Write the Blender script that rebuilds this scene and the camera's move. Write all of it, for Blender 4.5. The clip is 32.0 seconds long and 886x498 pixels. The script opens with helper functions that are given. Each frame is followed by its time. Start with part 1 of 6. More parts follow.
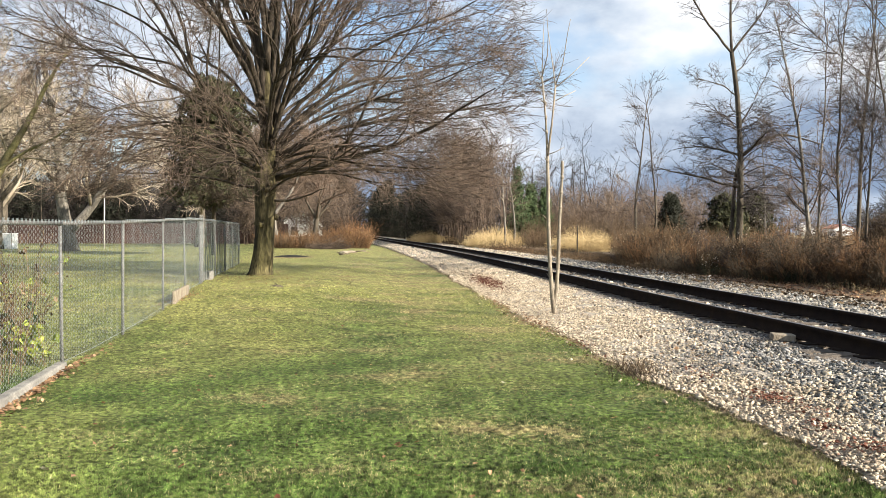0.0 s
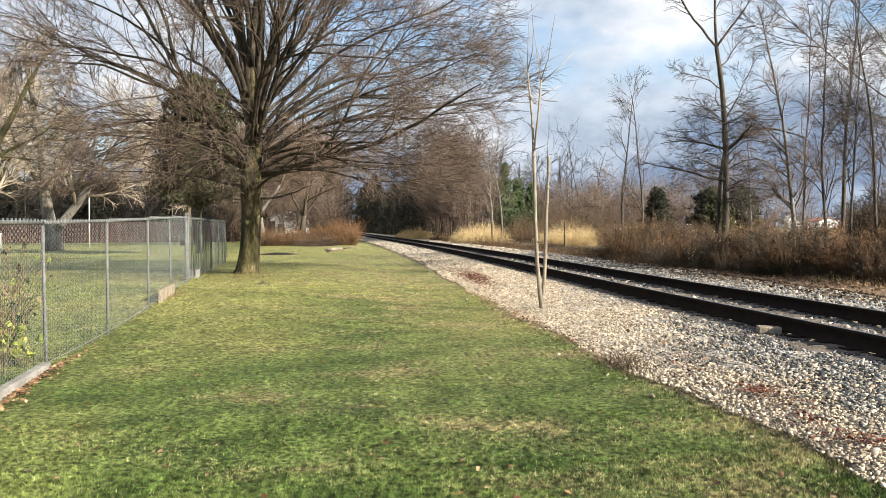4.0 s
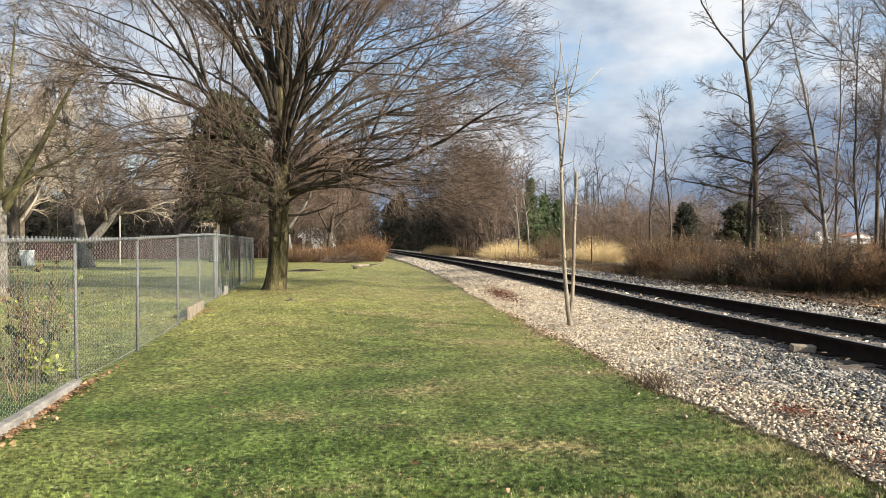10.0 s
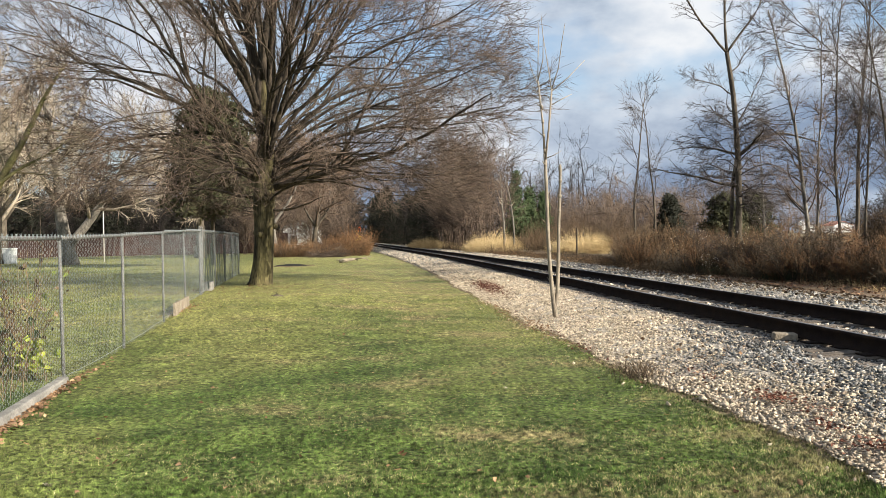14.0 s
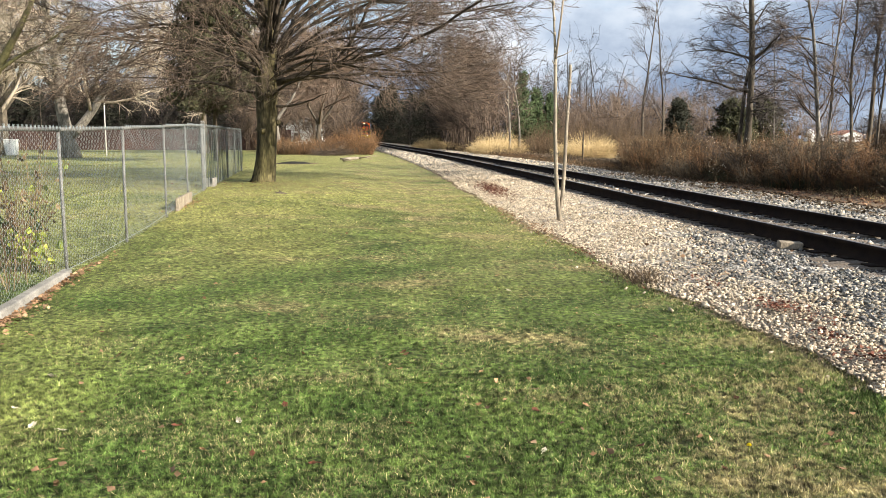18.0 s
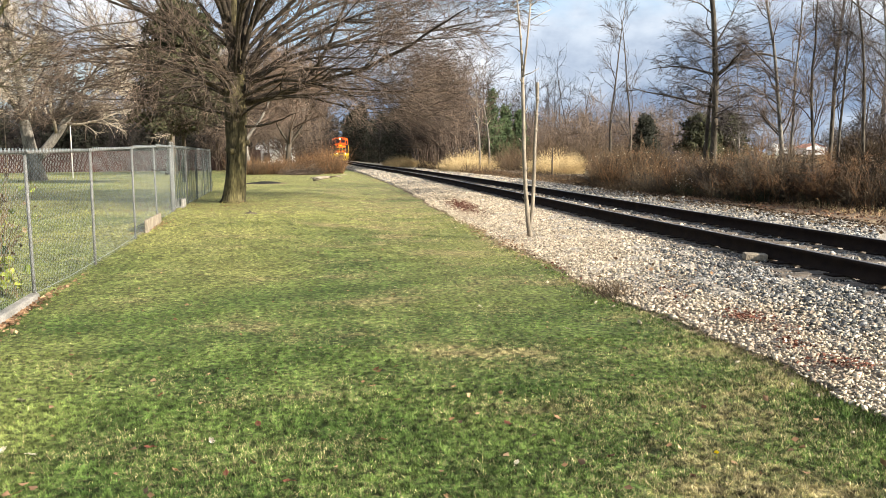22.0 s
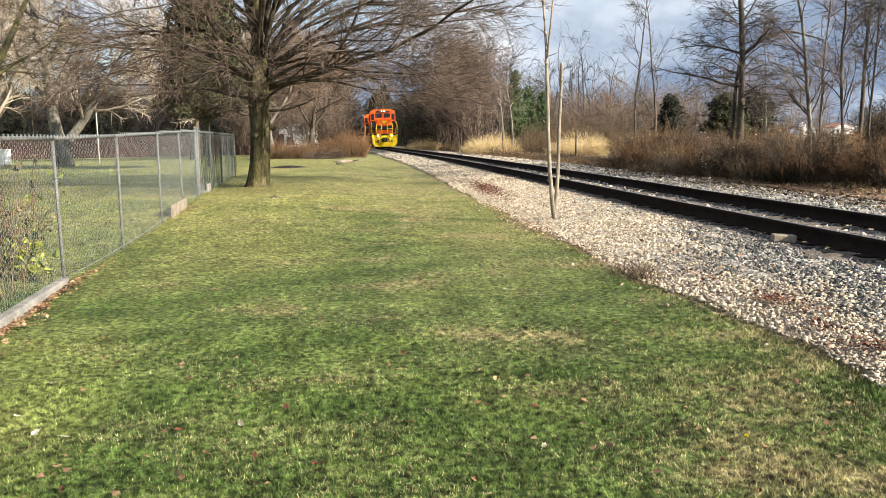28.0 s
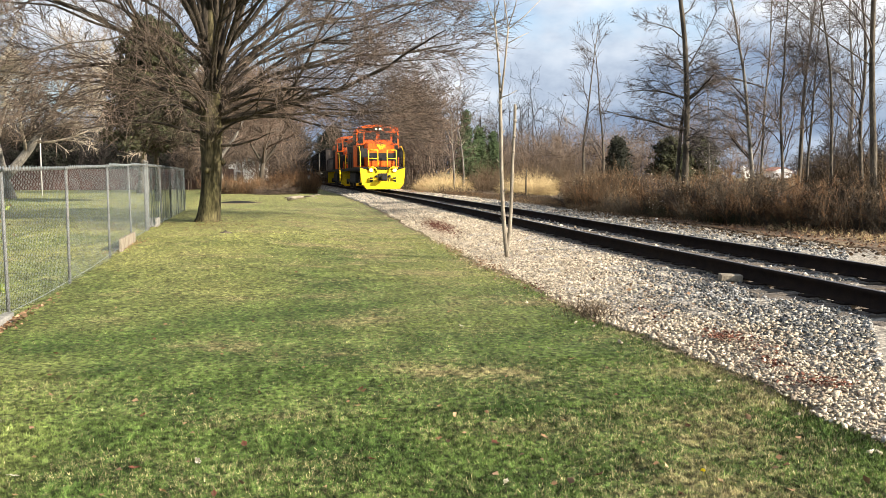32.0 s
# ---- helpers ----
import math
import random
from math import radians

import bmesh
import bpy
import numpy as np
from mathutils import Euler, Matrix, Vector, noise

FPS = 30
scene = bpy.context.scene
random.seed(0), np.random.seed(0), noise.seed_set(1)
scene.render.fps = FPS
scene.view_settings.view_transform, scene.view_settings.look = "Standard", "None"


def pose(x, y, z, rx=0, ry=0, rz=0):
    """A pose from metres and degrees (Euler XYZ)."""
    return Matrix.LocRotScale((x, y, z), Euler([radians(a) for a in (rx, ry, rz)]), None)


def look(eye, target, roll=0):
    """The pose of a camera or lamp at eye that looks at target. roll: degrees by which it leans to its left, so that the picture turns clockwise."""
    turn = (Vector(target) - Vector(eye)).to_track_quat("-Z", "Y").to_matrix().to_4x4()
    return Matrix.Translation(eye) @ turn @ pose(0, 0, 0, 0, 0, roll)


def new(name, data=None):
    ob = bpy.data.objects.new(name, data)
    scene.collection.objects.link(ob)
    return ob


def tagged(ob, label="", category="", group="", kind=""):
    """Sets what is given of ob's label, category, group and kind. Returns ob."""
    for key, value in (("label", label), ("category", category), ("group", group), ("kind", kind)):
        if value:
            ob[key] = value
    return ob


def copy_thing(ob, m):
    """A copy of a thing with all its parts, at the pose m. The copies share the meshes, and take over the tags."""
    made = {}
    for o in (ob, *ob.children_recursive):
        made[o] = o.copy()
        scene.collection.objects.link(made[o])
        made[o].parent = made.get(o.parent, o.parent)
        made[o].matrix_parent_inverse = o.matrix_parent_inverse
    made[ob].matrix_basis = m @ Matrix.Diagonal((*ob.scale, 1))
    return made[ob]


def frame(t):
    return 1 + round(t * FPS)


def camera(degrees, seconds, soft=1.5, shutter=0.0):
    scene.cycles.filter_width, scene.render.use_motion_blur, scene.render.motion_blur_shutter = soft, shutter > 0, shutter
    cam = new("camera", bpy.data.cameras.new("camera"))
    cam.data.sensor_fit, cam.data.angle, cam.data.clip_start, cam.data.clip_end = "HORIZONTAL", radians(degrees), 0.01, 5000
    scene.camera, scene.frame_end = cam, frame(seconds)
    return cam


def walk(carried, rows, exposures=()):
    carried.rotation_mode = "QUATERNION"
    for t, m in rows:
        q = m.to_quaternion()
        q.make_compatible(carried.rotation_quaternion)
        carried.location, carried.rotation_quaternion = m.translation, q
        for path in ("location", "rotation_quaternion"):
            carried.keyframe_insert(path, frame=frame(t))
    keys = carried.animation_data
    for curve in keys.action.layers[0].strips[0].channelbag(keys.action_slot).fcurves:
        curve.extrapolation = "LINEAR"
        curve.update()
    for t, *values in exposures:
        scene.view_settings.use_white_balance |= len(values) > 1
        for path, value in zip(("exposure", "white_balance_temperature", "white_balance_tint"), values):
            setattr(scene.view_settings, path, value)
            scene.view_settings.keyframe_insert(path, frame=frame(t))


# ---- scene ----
cam = camera(56.4, 32.0, soft=0.65)
PATH = [
    (0, (-0.004, -0.018, 1.437), (0.119, 1.978, 1.395), 0.1),
    (0.5, (-0.009, 0.035, 1.437), (0.123, 2.031, 1.398), -0.4),
    (1, (-0.008, 0.021, 1.441), (0.115, 2.017, 1.422), -0.8),
    (1.5, (0.008, 0.025, 1.443), (0.145, 2.02, 1.448), -1.2),
    (2, (0.016, 0.022, 1.438), (0.179, 2.015, 1.438), -1.1),
    (2.5, (0.01, 0.016, 1.433), (0.175, 2.009, 1.41), -0.7),
    (4.5, (0.009, 0.002, 1.438), (0.161, 1.996, 1.386), -0.4),
    (5, (0.007, -0.001, 1.442), (0.164, 1.992, 1.402), -0.4),
    (5.5, (0.009, 0.01, 1.446), (0.163, 2.004, 1.418), -0.3),
    (6, (0.009, 0.005, 1.444), (0.156, 1.999, 1.425), -0.5),
    (6.5, (0.009, 0.003, 1.441), (0.143, 1.999, 1.417), -0.6),
    (7, (0.008, 0.002, 1.439), (0.124, 1.998, 1.404), -0.5),
    (7.5, (0.003, 0.007, 1.441), (0.117, 2.003, 1.398), -0.6),
    (8, (0.004, -0.003, 1.443), (0.122, 1.994, 1.401), -0.5),
    (8.5, (0.0, -0.001, 1.438), (0.12, 1.995, 1.4), -0.7),
    (9, (0.0, 0.0, 1.44), (0.122, 1.996, 1.406), -1.0),
    (9.5, (-0.004, 0.034, 1.443), (0.102, 2.031, 1.416), -0.7),
    (10, (-0.007, 0.042, 1.448), (0.083, 2.04, 1.436), -0.5),
    (10.5, (-0.001, 0.001, 1.443), (0.096, 1.999, 1.435), -0.9),
    (11, (-0.002, 0.007, 1.443), (0.114, 2.004, 1.416), -0.8),
    (11.5, (0.006, 0.015, 1.44), (0.136, 2.01, 1.393), -1.0),
    (12, (0.004, 0.011, 1.437), (0.142, 2.006, 1.379), -1.1),
    (12.5, (0.011, 0.031, 1.444), (0.15, 2.025, 1.382), -1.1),
    (13, (0.008, 0.012, 1.445), (0.137, 2.007, 1.397), -1.3),
    (13.5, (0.001, -0.015, 1.446), (0.123, 1.981, 1.412), -1.2),
    (15.5, (-0.007, 0.015, 1.454), (0.128, 2.01, 1.429), -0.8),
    (16, (0.003, 0.026, 1.451), (0.148, 2.02, 1.409), -1.2),
    (16.5, (-0.003, 0.018, 1.446), (0.149, 2.011, 1.384), -0.8),
    (17, (-0.013, 0.06, 1.443), (0.081, 2.056, 1.348), 0.5),
    (17.5, (-0.042, -0.005, 1.439), (0.014, 1.987, 1.267), 0.3),
    (18, (-0.012, 0.087, 1.439), (0.101, 2.066, 1.172), 0.1),
    (18.5, (-0.022, 0.024, 1.441), (0.125, 2.005, 1.21), 0.3),
    (19, (-0.005, -0.022, 1.44), (0.169, 1.957, 1.208), 0.6),
    (19.5, (0.005, 0.101, 1.431), (0.176, 2.077, 1.171), 0.7),
    (20, (-0.014, 0.038, 1.437), (0.135, 2.017, 1.19), 0.7),
    (20.5, (-0.017, 0.045, 1.44), (0.148, 2.023, 1.196), 0.6),
    (21, (-0.013, 0.039, 1.439), (0.16, 2.018, 1.201), 0.2),
    (21.5, (-0.015, 0.018, 1.44), (0.162, 1.997, 1.21), -0.1),
    (22, (-0.007, 0.032, 1.44), (0.174, 2.011, 1.215), -0.6),
    (22.5, (-0.005, 0.009, 1.439), (0.17, 1.989, 1.216), -1.0),
    (23, (-0.009, 0.007, 1.438), (0.157, 1.986, 1.202), -1.2),
    (23.5, (-0.002, 0.015, 1.436), (0.169, 1.993, 1.191), -1.0),
    (24, (0.007, 0.017, 1.439), (0.182, 1.995, 1.201), -1.2),
    (24.5, (0.0, 0.012, 1.44), (0.176, 1.991, 1.209), -1.5),
    (25, (0.0, 0.015, 1.437), (0.164, 1.994, 1.192), -1.9),
    (25.5, (0.006, 0.033, 1.435), (0.151, 2.009, 1.166), -2.0),
    (27.5, (-0.001, 0.035, 1.44), (0.117, 2.014, 1.174), -1.3),
    (28, (-0.02, 0.049, 1.438), (0.104, 2.028, 1.173), -1.1),
    (28.5, (-0.034, 0.054, 1.44), (0.115, 2.033, 1.19), -1.2),
    (29, (-0.032, 0.029, 1.443), (0.136, 2.008, 1.212), -1.2),
    (29.5, (-0.035, 0.026, 1.441), (0.131, 2.006, 1.216), -1.2),
    (30, (-0.034, 0.026, 1.439), (0.127, 2.006, 1.208), -0.8),
    (30.5, (-0.037, 0.043, 1.44), (0.131, 2.022, 1.209), -0.4),
    (31, (-0.038, 0.026, 1.445), (0.154, 2.007, 1.25), -0.2),
    (31.5, (-0.053, 0.004, 1.438), (0.171, 1.984, 1.269), -0.2),
    (32, (-0.091, 0.015, 1.437), (0.156, 1.991, 1.261), -0.2),
]
walk(cam, [(t, look(eye, target, roll)) for t, eye, target, roll in PATH], exposures=[(0, 1.44), (6, 1.36), (9, 1.30), (12, 1.10), (13, 1.12), (16, 1.28), (17, 1.32), (19, 1.52), (21, 1.52), (24, 1.44), (32, 1.42)])

# ---- world, sun and exposure ----
SUN_FROM = Vector((0.83, -0.49, 0.455)).normalized()
sun = new("sun", bpy.data.lights.new("sun", "SUN"))
sun.data.energy, sun.data.angle, sun.data.color = 5.0, radians(0.6), (1.0, 0.93, 0.82)
sun.matrix_world = look(tuple(SUN_FROM * 60), (0, 0, 0))


def make_world():
    world = bpy.data.worlds.new("sky")
    scene.world = world
    world.use_nodes = True
    nt = world.node_tree
    nt.nodes.clear()
    N, L = nt.nodes.new, nt.links.new
    sky = N("ShaderNodeTexSky")
    sky.sky_type, sky.sun_disc = "NISHITA", False
    sky.sun_elevation = math.asin(SUN_FROM.z)
    sky.sun_rotation = math.atan2(SUN_FROM.x, SUN_FROM.y)
    sky.air_density, sky.dust_density, sky.ozone_density = 1.0, 0.6, 1.5
    co = N("ShaderNodeTexCoord")
    flat = N("ShaderNodeMapping")
    flat.inputs["Scale"].default_value = (1.0, 1.0, 2.0)
    flat.inputs["Location"].default_value = CLOUD_SHIFT
    L(co.outputs["Generated"], flat.inputs["Vector"])
    big = N("ShaderNodeTexNoise")
    big.inputs["Scale"].default_value, big.inputs["Detail"].default_value, big.inputs["Roughness"].default_value = 2.6, 8.0, 0.52
    L(flat.outputs[0], big.inputs["Vector"])
    cover = N("ShaderNodeMapRange")
    cover.inputs["From Min"].default_value, cover.inputs["From Max"].default_value = 0.455, 0.56
    tone = N("ShaderNodeTexNoise")
    tone.inputs["Scale"].default_value, tone.inputs["Detail"].default_value, tone.inputs["Roughness"].default_value = 4.8, 8.0, 0.56
    L(flat.outputs[0], tone.inputs["Vector"])
    parts = N("ShaderNodeSeparateXYZ")
    L(co.outputs["Generated"], parts.inputs[0])
    low = N("ShaderNodeMapRange")
    for key, value in (("From Min", 0.02), ("From Max", 0.28), ("To Min", 0.14), ("To Max", 0.0)):
        low.inputs[key].default_value = value
    L(parts.outputs["Z"], low.inputs["Value"])
    thick = N("ShaderNodeMath")
    L(big.outputs["Fac"], thick.inputs[0])
    L(low.outputs[0], thick.inputs[1])
    L(thick.outputs[0], cover.inputs["Value"])
    height = N("ShaderNodeMapRange")
    for key, value in (("From Min", 0.0), ("From Max", 0.22), ("To Min", -0.12), ("To Max", 0.03)):
        height.inputs[key].default_value = value
    L(parts.outputs["Z"], height.inputs["Value"])
    lit = N("ShaderNodeMath")
    L(tone.outputs["Fac"], lit.inputs[0])
    L(height.outputs[0], lit.inputs[1])
    east = N("ShaderNodeMapRange")
    for key, value in (("From Min", -0.05), ("From Max", 0.35)):
        east.inputs[key].default_value = value
    L(parts.outputs["X"], east.inputs["Value"])
    deep = N("ShaderNodeMapRange")
    for key, value in (("From Min", 0.03), ("From Max", 0.17), ("To Min", -0.15), ("To Max", 0.0)):
        deep.inputs[key].default_value = value
    L(parts.outputs["Z"], deep.inputs["Value"])
    bank = N("ShaderNodeMath")
    bank.operation = "MULTIPLY_ADD"
    L(east.outputs[0], bank.inputs[0])
    L(deep.outputs[0], bank.inputs[1])
    L(lit.outputs[0], bank.inputs[2])
    ramp = N("ShaderNodeValToRGB")
    el = ramp.color_ramp.elements
    el[0].position, el[0].color = 0.28, (0.25, 0.33, 0.47, 1)
    el[1].position, el[1].color = 0.61, (0.90, 0.925, 0.96, 1)
    mid = el.new(0.43)
    mid.color = (0.57, 0.65, 0.76, 1)
    L(bank.outputs[0], ramp.inputs["Fac"])
    clear = N("ShaderNodeBackground")
    clear.inputs["Strength"].default_value = 0.08
    L(sky.outputs[0], clear.inputs["Color"])
    cloud = N("ShaderNodeBackground")
    cloud.inputs["Strength"].default_value = CLOUD_LIGHT
    L(ramp.outputs[0], cloud.inputs["Color"])
    mix, out = N("ShaderNodeMixShader"), N("ShaderNodeOutputWorld")
    L(cover.outputs[0], mix.inputs["Fac"])
    L(clear.outputs[0], mix.inputs[1])
    L(cloud.outputs[0], mix.inputs[2])
    L(mix.outputs[0], out.inputs["Surface"])


CLOUD_SHIFT, CLOUD_LIGHT = (0.35, 0.2, 0.1), 0.44
make_world()

# ---- materials ----


def mat(name, a, b, scale=4.0, rough=0.85, bump=0.0, fine=60.0, metal=0.0, isle=0.0, c=None, c_scale=0.4, c_cover=0.5, stretch=(1, 1, 1), world_space=False, rand=0.0, odd=None, grit=0.28, gloss=0.2):
    """A surface of two colours mixed by a coarse noise, broken by a fine one; isle or rand varies it piece by piece; c: broad patches."""
    m = bpy.data.materials.new(name)
    m.use_nodes = True
    nt = m.node_tree
    N, L = nt.nodes.new, nt.links.new
    bsdf = nt.nodes["Principled BSDF"]
    bsdf.inputs["Roughness"].default_value, bsdf.inputs["Metallic"].default_value = rough, metal
    bsdf.inputs["Specular IOR Level"].default_value = gloss
    if world_space:
        where = N("ShaderNodeNewGeometry").outputs["Position"]
    else:
        where = N("ShaderNodeTexCoord").outputs["Object"]
    mp = N("ShaderNodeMapping")
    mp.inputs["Scale"].default_value = stretch
    L(where, mp.inputs["Vector"])

    def noise_of(s, detail=4.0):
        n = N("ShaderNodeTexNoise")
        n.inputs["Scale"].default_value, n.inputs["Detail"].default_value = s, detail
        L(mp.outputs[0], n.inputs["Vector"])
        return n.outputs["Fac"]

    def spread(v, lo, hi, to_lo=0.0, to_hi=1.0):
        r = N("ShaderNodeMapRange")
        for key, value in (("From Min", lo), ("From Max", hi), ("To Min", to_lo), ("To Max", to_hi)):
            r.inputs[key].default_value = value
        L(v, r.inputs["Value"])
        return r.outputs[0]

    def blend(f, x, y):
        k = N("ShaderNodeMix")
        k.data_type = "RGBA"
        L(f, k.inputs["Factor"])
        for socket, value in ((k.inputs[6], x), (k.inputs[7], y)):
            if isinstance(value, tuple):
                socket.default_value = (*value, 1)
            else:
                L(value, socket)
        return k.outputs[2]

    tiny = noise_of(fine, 3.0)
    col = blend(spread(noise_of(scale), 0.32, 0.68), a, b)
    if c:
        patches = noise_of(c_scale, 5.0)
        col = blend(spread(patches, 1 - c_cover - 0.10, 1 - c_cover + 0.16), col, c)
    if odd:
        lone = N("ShaderNodeNewGeometry").outputs["Random Per Island"]
        col = blend(spread(lone, 0.62, 0.80), col, odd)
    light = spread(tiny, 0.28, 0.72, 1 - grit, 1 + grit)
    if isle or rand:
        source = N("ShaderNodeNewGeometry").outputs["Random Per Island"] if isle else N("ShaderNodeObjectInfo").outputs["Random"]
        v = isle or rand
        both = N("ShaderNodeMath")
        both.operation = "MULTIPLY"
        L(light, both.inputs[0])
        L(spread(source, 0, 1, 1 - v, 1 + v), both.inputs[1])
        light = both.outputs[0]
    scaled = N("ShaderNodeVectorMath")
    scaled.operation = "SCALE"
    L(col, scaled.inputs[0])
    L(light, scaled.inputs["Scale"])
    L(scaled.outputs[0], bsdf.inputs["Base Color"])
    L(spread(tiny, 0.2, 0.8, max(0.02, rough - 0.1), min(1, rough + 0.1)), bsdf.inputs["Roughness"])
    if bump:
        bp = N("ShaderNodeBump")
        bp.inputs["Strength"].default_value, bp.inputs["Distance"].default_value = bump, 0.02
        L(tiny, bp.inputs["Height"])
        L(bp.outputs[0], bsdf.inputs["Normal"])
    return m


def glow(name, color, strength):
    m = bpy.data.materials.new(name)
    m.use_nodes = True
    b = m.node_tree.nodes["Principled BSDF"]
    b.inputs["Base Color"].default_value = (0.9, 0.9, 0.85, 1)
    b.inputs["Emission Color"].default_value, b.inputs["Emission Strength"].default_value = (*color, 1), strength
    return m




def lawn(name, gain, isle, straw):
    """Mown lawn: deep green and mid green, broad yellow-green swathes, dry patches towards the track, and a fine mottle; straw: share of dead blades."""
    m = bpy.data.materials.new(name)
    m.use_nodes = True
    nt = m.node_tree
    N, L = nt.nodes.new, nt.links.new
    bsdf = nt.nodes["Principled BSDF"]
    bsdf.inputs["Roughness"].default_value, bsdf.inputs["Specular IOR Level"].default_value = 0.75, 0.12
    geo = N("ShaderNodeNewGeometry")
    axes = N("ShaderNodeSeparateXYZ")
    L(geo.outputs["Position"], axes.inputs[0])

    def noise_of(s, detail=4.0, stretch=(1, 1, 1), shift=(0, 0, 0)):
        mp = N("ShaderNodeMapping")
        mp.inputs["Scale"].default_value, mp.inputs["Location"].default_value = stretch, shift
        L(geo.outputs["Position"], mp.inputs["Vector"])
        n = N("ShaderNodeTexNoise")
        n.inputs["Scale"].default_value, n.inputs["Detail"].default_value = s, detail
        L(mp.outputs[0], n.inputs["Vector"])
        return n.outputs["Fac"]

    def spread(v, lo, hi, to_lo=0.0, to_hi=1.0):
        r = N("ShaderNodeMapRange")
        for key, value in (("From Min", lo), ("From Max", hi), ("To Min", to_lo), ("To Max", to_hi)):
            r.inputs[key].default_value = value
        L(v, r.inputs["Value"])
        return r.outputs[0]

    def calc(op, a, b):
        k = N("ShaderNodeMath")
        k.operation = op
        for i, v in enumerate((a, b)):
            if isinstance(v, (int, float)):
                k.inputs[i].default_value = v
            else:
                L(v, k.inputs[i])
        return k.outputs[0]

    def blend(f, x, y):
        k = N("ShaderNodeMix")
        k.data_type = "RGBA"
        L(f, k.inputs["Factor"])
        for socket, value in ((k.inputs[6], x), (k.inputs[7], y)):
            if isinstance(value, tuple):
                socket.default_value = (*[c * gain for c in value], 1)
            else:
                L(value, socket)
        return k.outputs[2]

    col = blend(spread(noise_of(1.3), 0.36, 0.64), (0.052, 0.086, 0.020), (0.110, 0.154, 0.039))
    # swathes widen with Y: part real yellowing, part painted brightness of the far lawn
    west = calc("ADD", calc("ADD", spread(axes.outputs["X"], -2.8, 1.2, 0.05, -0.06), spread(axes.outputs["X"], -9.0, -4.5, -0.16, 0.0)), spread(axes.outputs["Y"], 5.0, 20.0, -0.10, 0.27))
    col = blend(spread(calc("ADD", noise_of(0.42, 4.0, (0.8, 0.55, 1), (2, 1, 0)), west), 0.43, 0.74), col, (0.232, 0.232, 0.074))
    east = calc("ADD", spread(axes.outputs["X"], -3.0, 2.2, -0.11, 0.035), spread(axes.outputs["Y"], 4.0, 24.0, -0.03, 0.08))
    dry = calc("ADD", calc("ADD", noise_of(0.95, 6.0, (0.75, 1.0, 1), (0.3, 0, 0)), east), spread(noise_of(7.0, 4.0), 0.3, 0.7, -0.07, 0.07))
    col = blend(spread(dry, 0.54, 0.68, 0.0, 0.75), col, (0.285, 0.220, 0.105))
    if not straw:
        col = blend(spread(noise_of(38, 3.0), 0.50, 0.64, 0.0, 0.5), col, (0.250, 0.200, 0.095))
    if straw:
        lone = geo.outputs["Random Per Island"]
        col = blend(calc("GREATER_THAN", calc("ADD", lone, spread(dry, 0.40, 0.66, -straw, straw * 0.9)), 1 - straw * 1.15), col, (0.275, 0.232, 0.122))
        tone = calc("FRACT", calc("MULTIPLY", lone, 7.31), 0)
        tint = spread(tone, 0, 1, 1 - isle, 1 + isle)
    else:
        # far turf gets a lighter colour, standing in for sunlit blade tips seen low
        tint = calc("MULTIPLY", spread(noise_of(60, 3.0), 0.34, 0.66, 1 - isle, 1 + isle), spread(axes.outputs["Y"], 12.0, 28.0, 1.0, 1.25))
    mottle = calc("MULTIPLY", calc("MULTIPLY", spread(noise_of(21, 4.0), 0.37, 0.63, 0.32, 1.70), spread(noise_of(9.0, 3.0, (1, 0.6, 1), (4, 2, 0)), 0.36, 0.64, 0.76, 1.24)), spread(noise_of(3.1, 3.0, (1, 0.7, 1)), 0.32, 0.68, 0.80, 1.2))
    scaled = N("ShaderNodeVectorMath")
    scaled.operation = "SCALE"
    L(col, scaled.inputs[0])
    L(calc("MULTIPLY", mottle, tint), scaled.inputs["Scale"])
    L(scaled.outputs[0], bsdf.inputs["Base Color"])
    return m


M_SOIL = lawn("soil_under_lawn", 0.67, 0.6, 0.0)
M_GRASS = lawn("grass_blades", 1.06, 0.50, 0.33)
M_FIELD = mat("dry_field", (0.16, 0.115, 0.060), (0.23, 0.17, 0.09), 0.15, 0.95, 0.3, 8, c=(0.12, 0.10, 0.05), c_scale=0.03, world_space=True)
M_LITTER = mat("leaf_litter", (0.10, 0.07, 0.045), (0.20, 0.145, 0.095), 2.0, 0.95, 0.8, 40, c=(0.34, 0.26, 0.15), c_scale=0.8, c_cover=0.42, world_space=True)
M_BED = mat("ballast_bed", (0.13, 0.112, 0.090), (0.46, 0.40, 0.315), 18.0, 0.95, 1.0, 30, c=(0.15, 0.14, 0.13), c_scale=0.36, c_cover=0.28, world_space=True, grit=0.7)
M_STONE = mat("ballast_stone", (0.46, 0.378, 0.265), (0.74, 0.62, 0.45), 3.0, 0.92, 0.4, 80, isle=0.5, c=(0.41, 0.335, 0.24), c_scale=0.5, c_cover=0.28, world_space=True, odd=(0.16, 0.125, 0.09), gloss=0.25)
M_GREYSTONE = mat("grey_ballast_stone", (0.165, 0.157, 0.144), (0.43, 0.41, 0.372), 3.0, 0.95, 0.4, 80, isle=0.75, c=(0.115, 0.110, 0.104), c_scale=0.5, c_cover=0.42, world_space=True, odd=(0.040, 0.042, 0.040), gloss=0.2)
# stone colour darkened to stand for the shadow at the rails
M_RAILSHADE_STONE = mat("rail_shade_stone", (0.020, 0.018, 0.016), (0.075, 0.066, 0.058), 3.0, 0.95, 0.4, 80, isle=0.6, world_space=True, gloss=0.2)
M_RAIL = mat("rusty_rail", (0.013, 0.009, 0.008), (0.024, 0.016, 0.011), 6.0, 0.9, 0.3, 60, gloss=0.08)
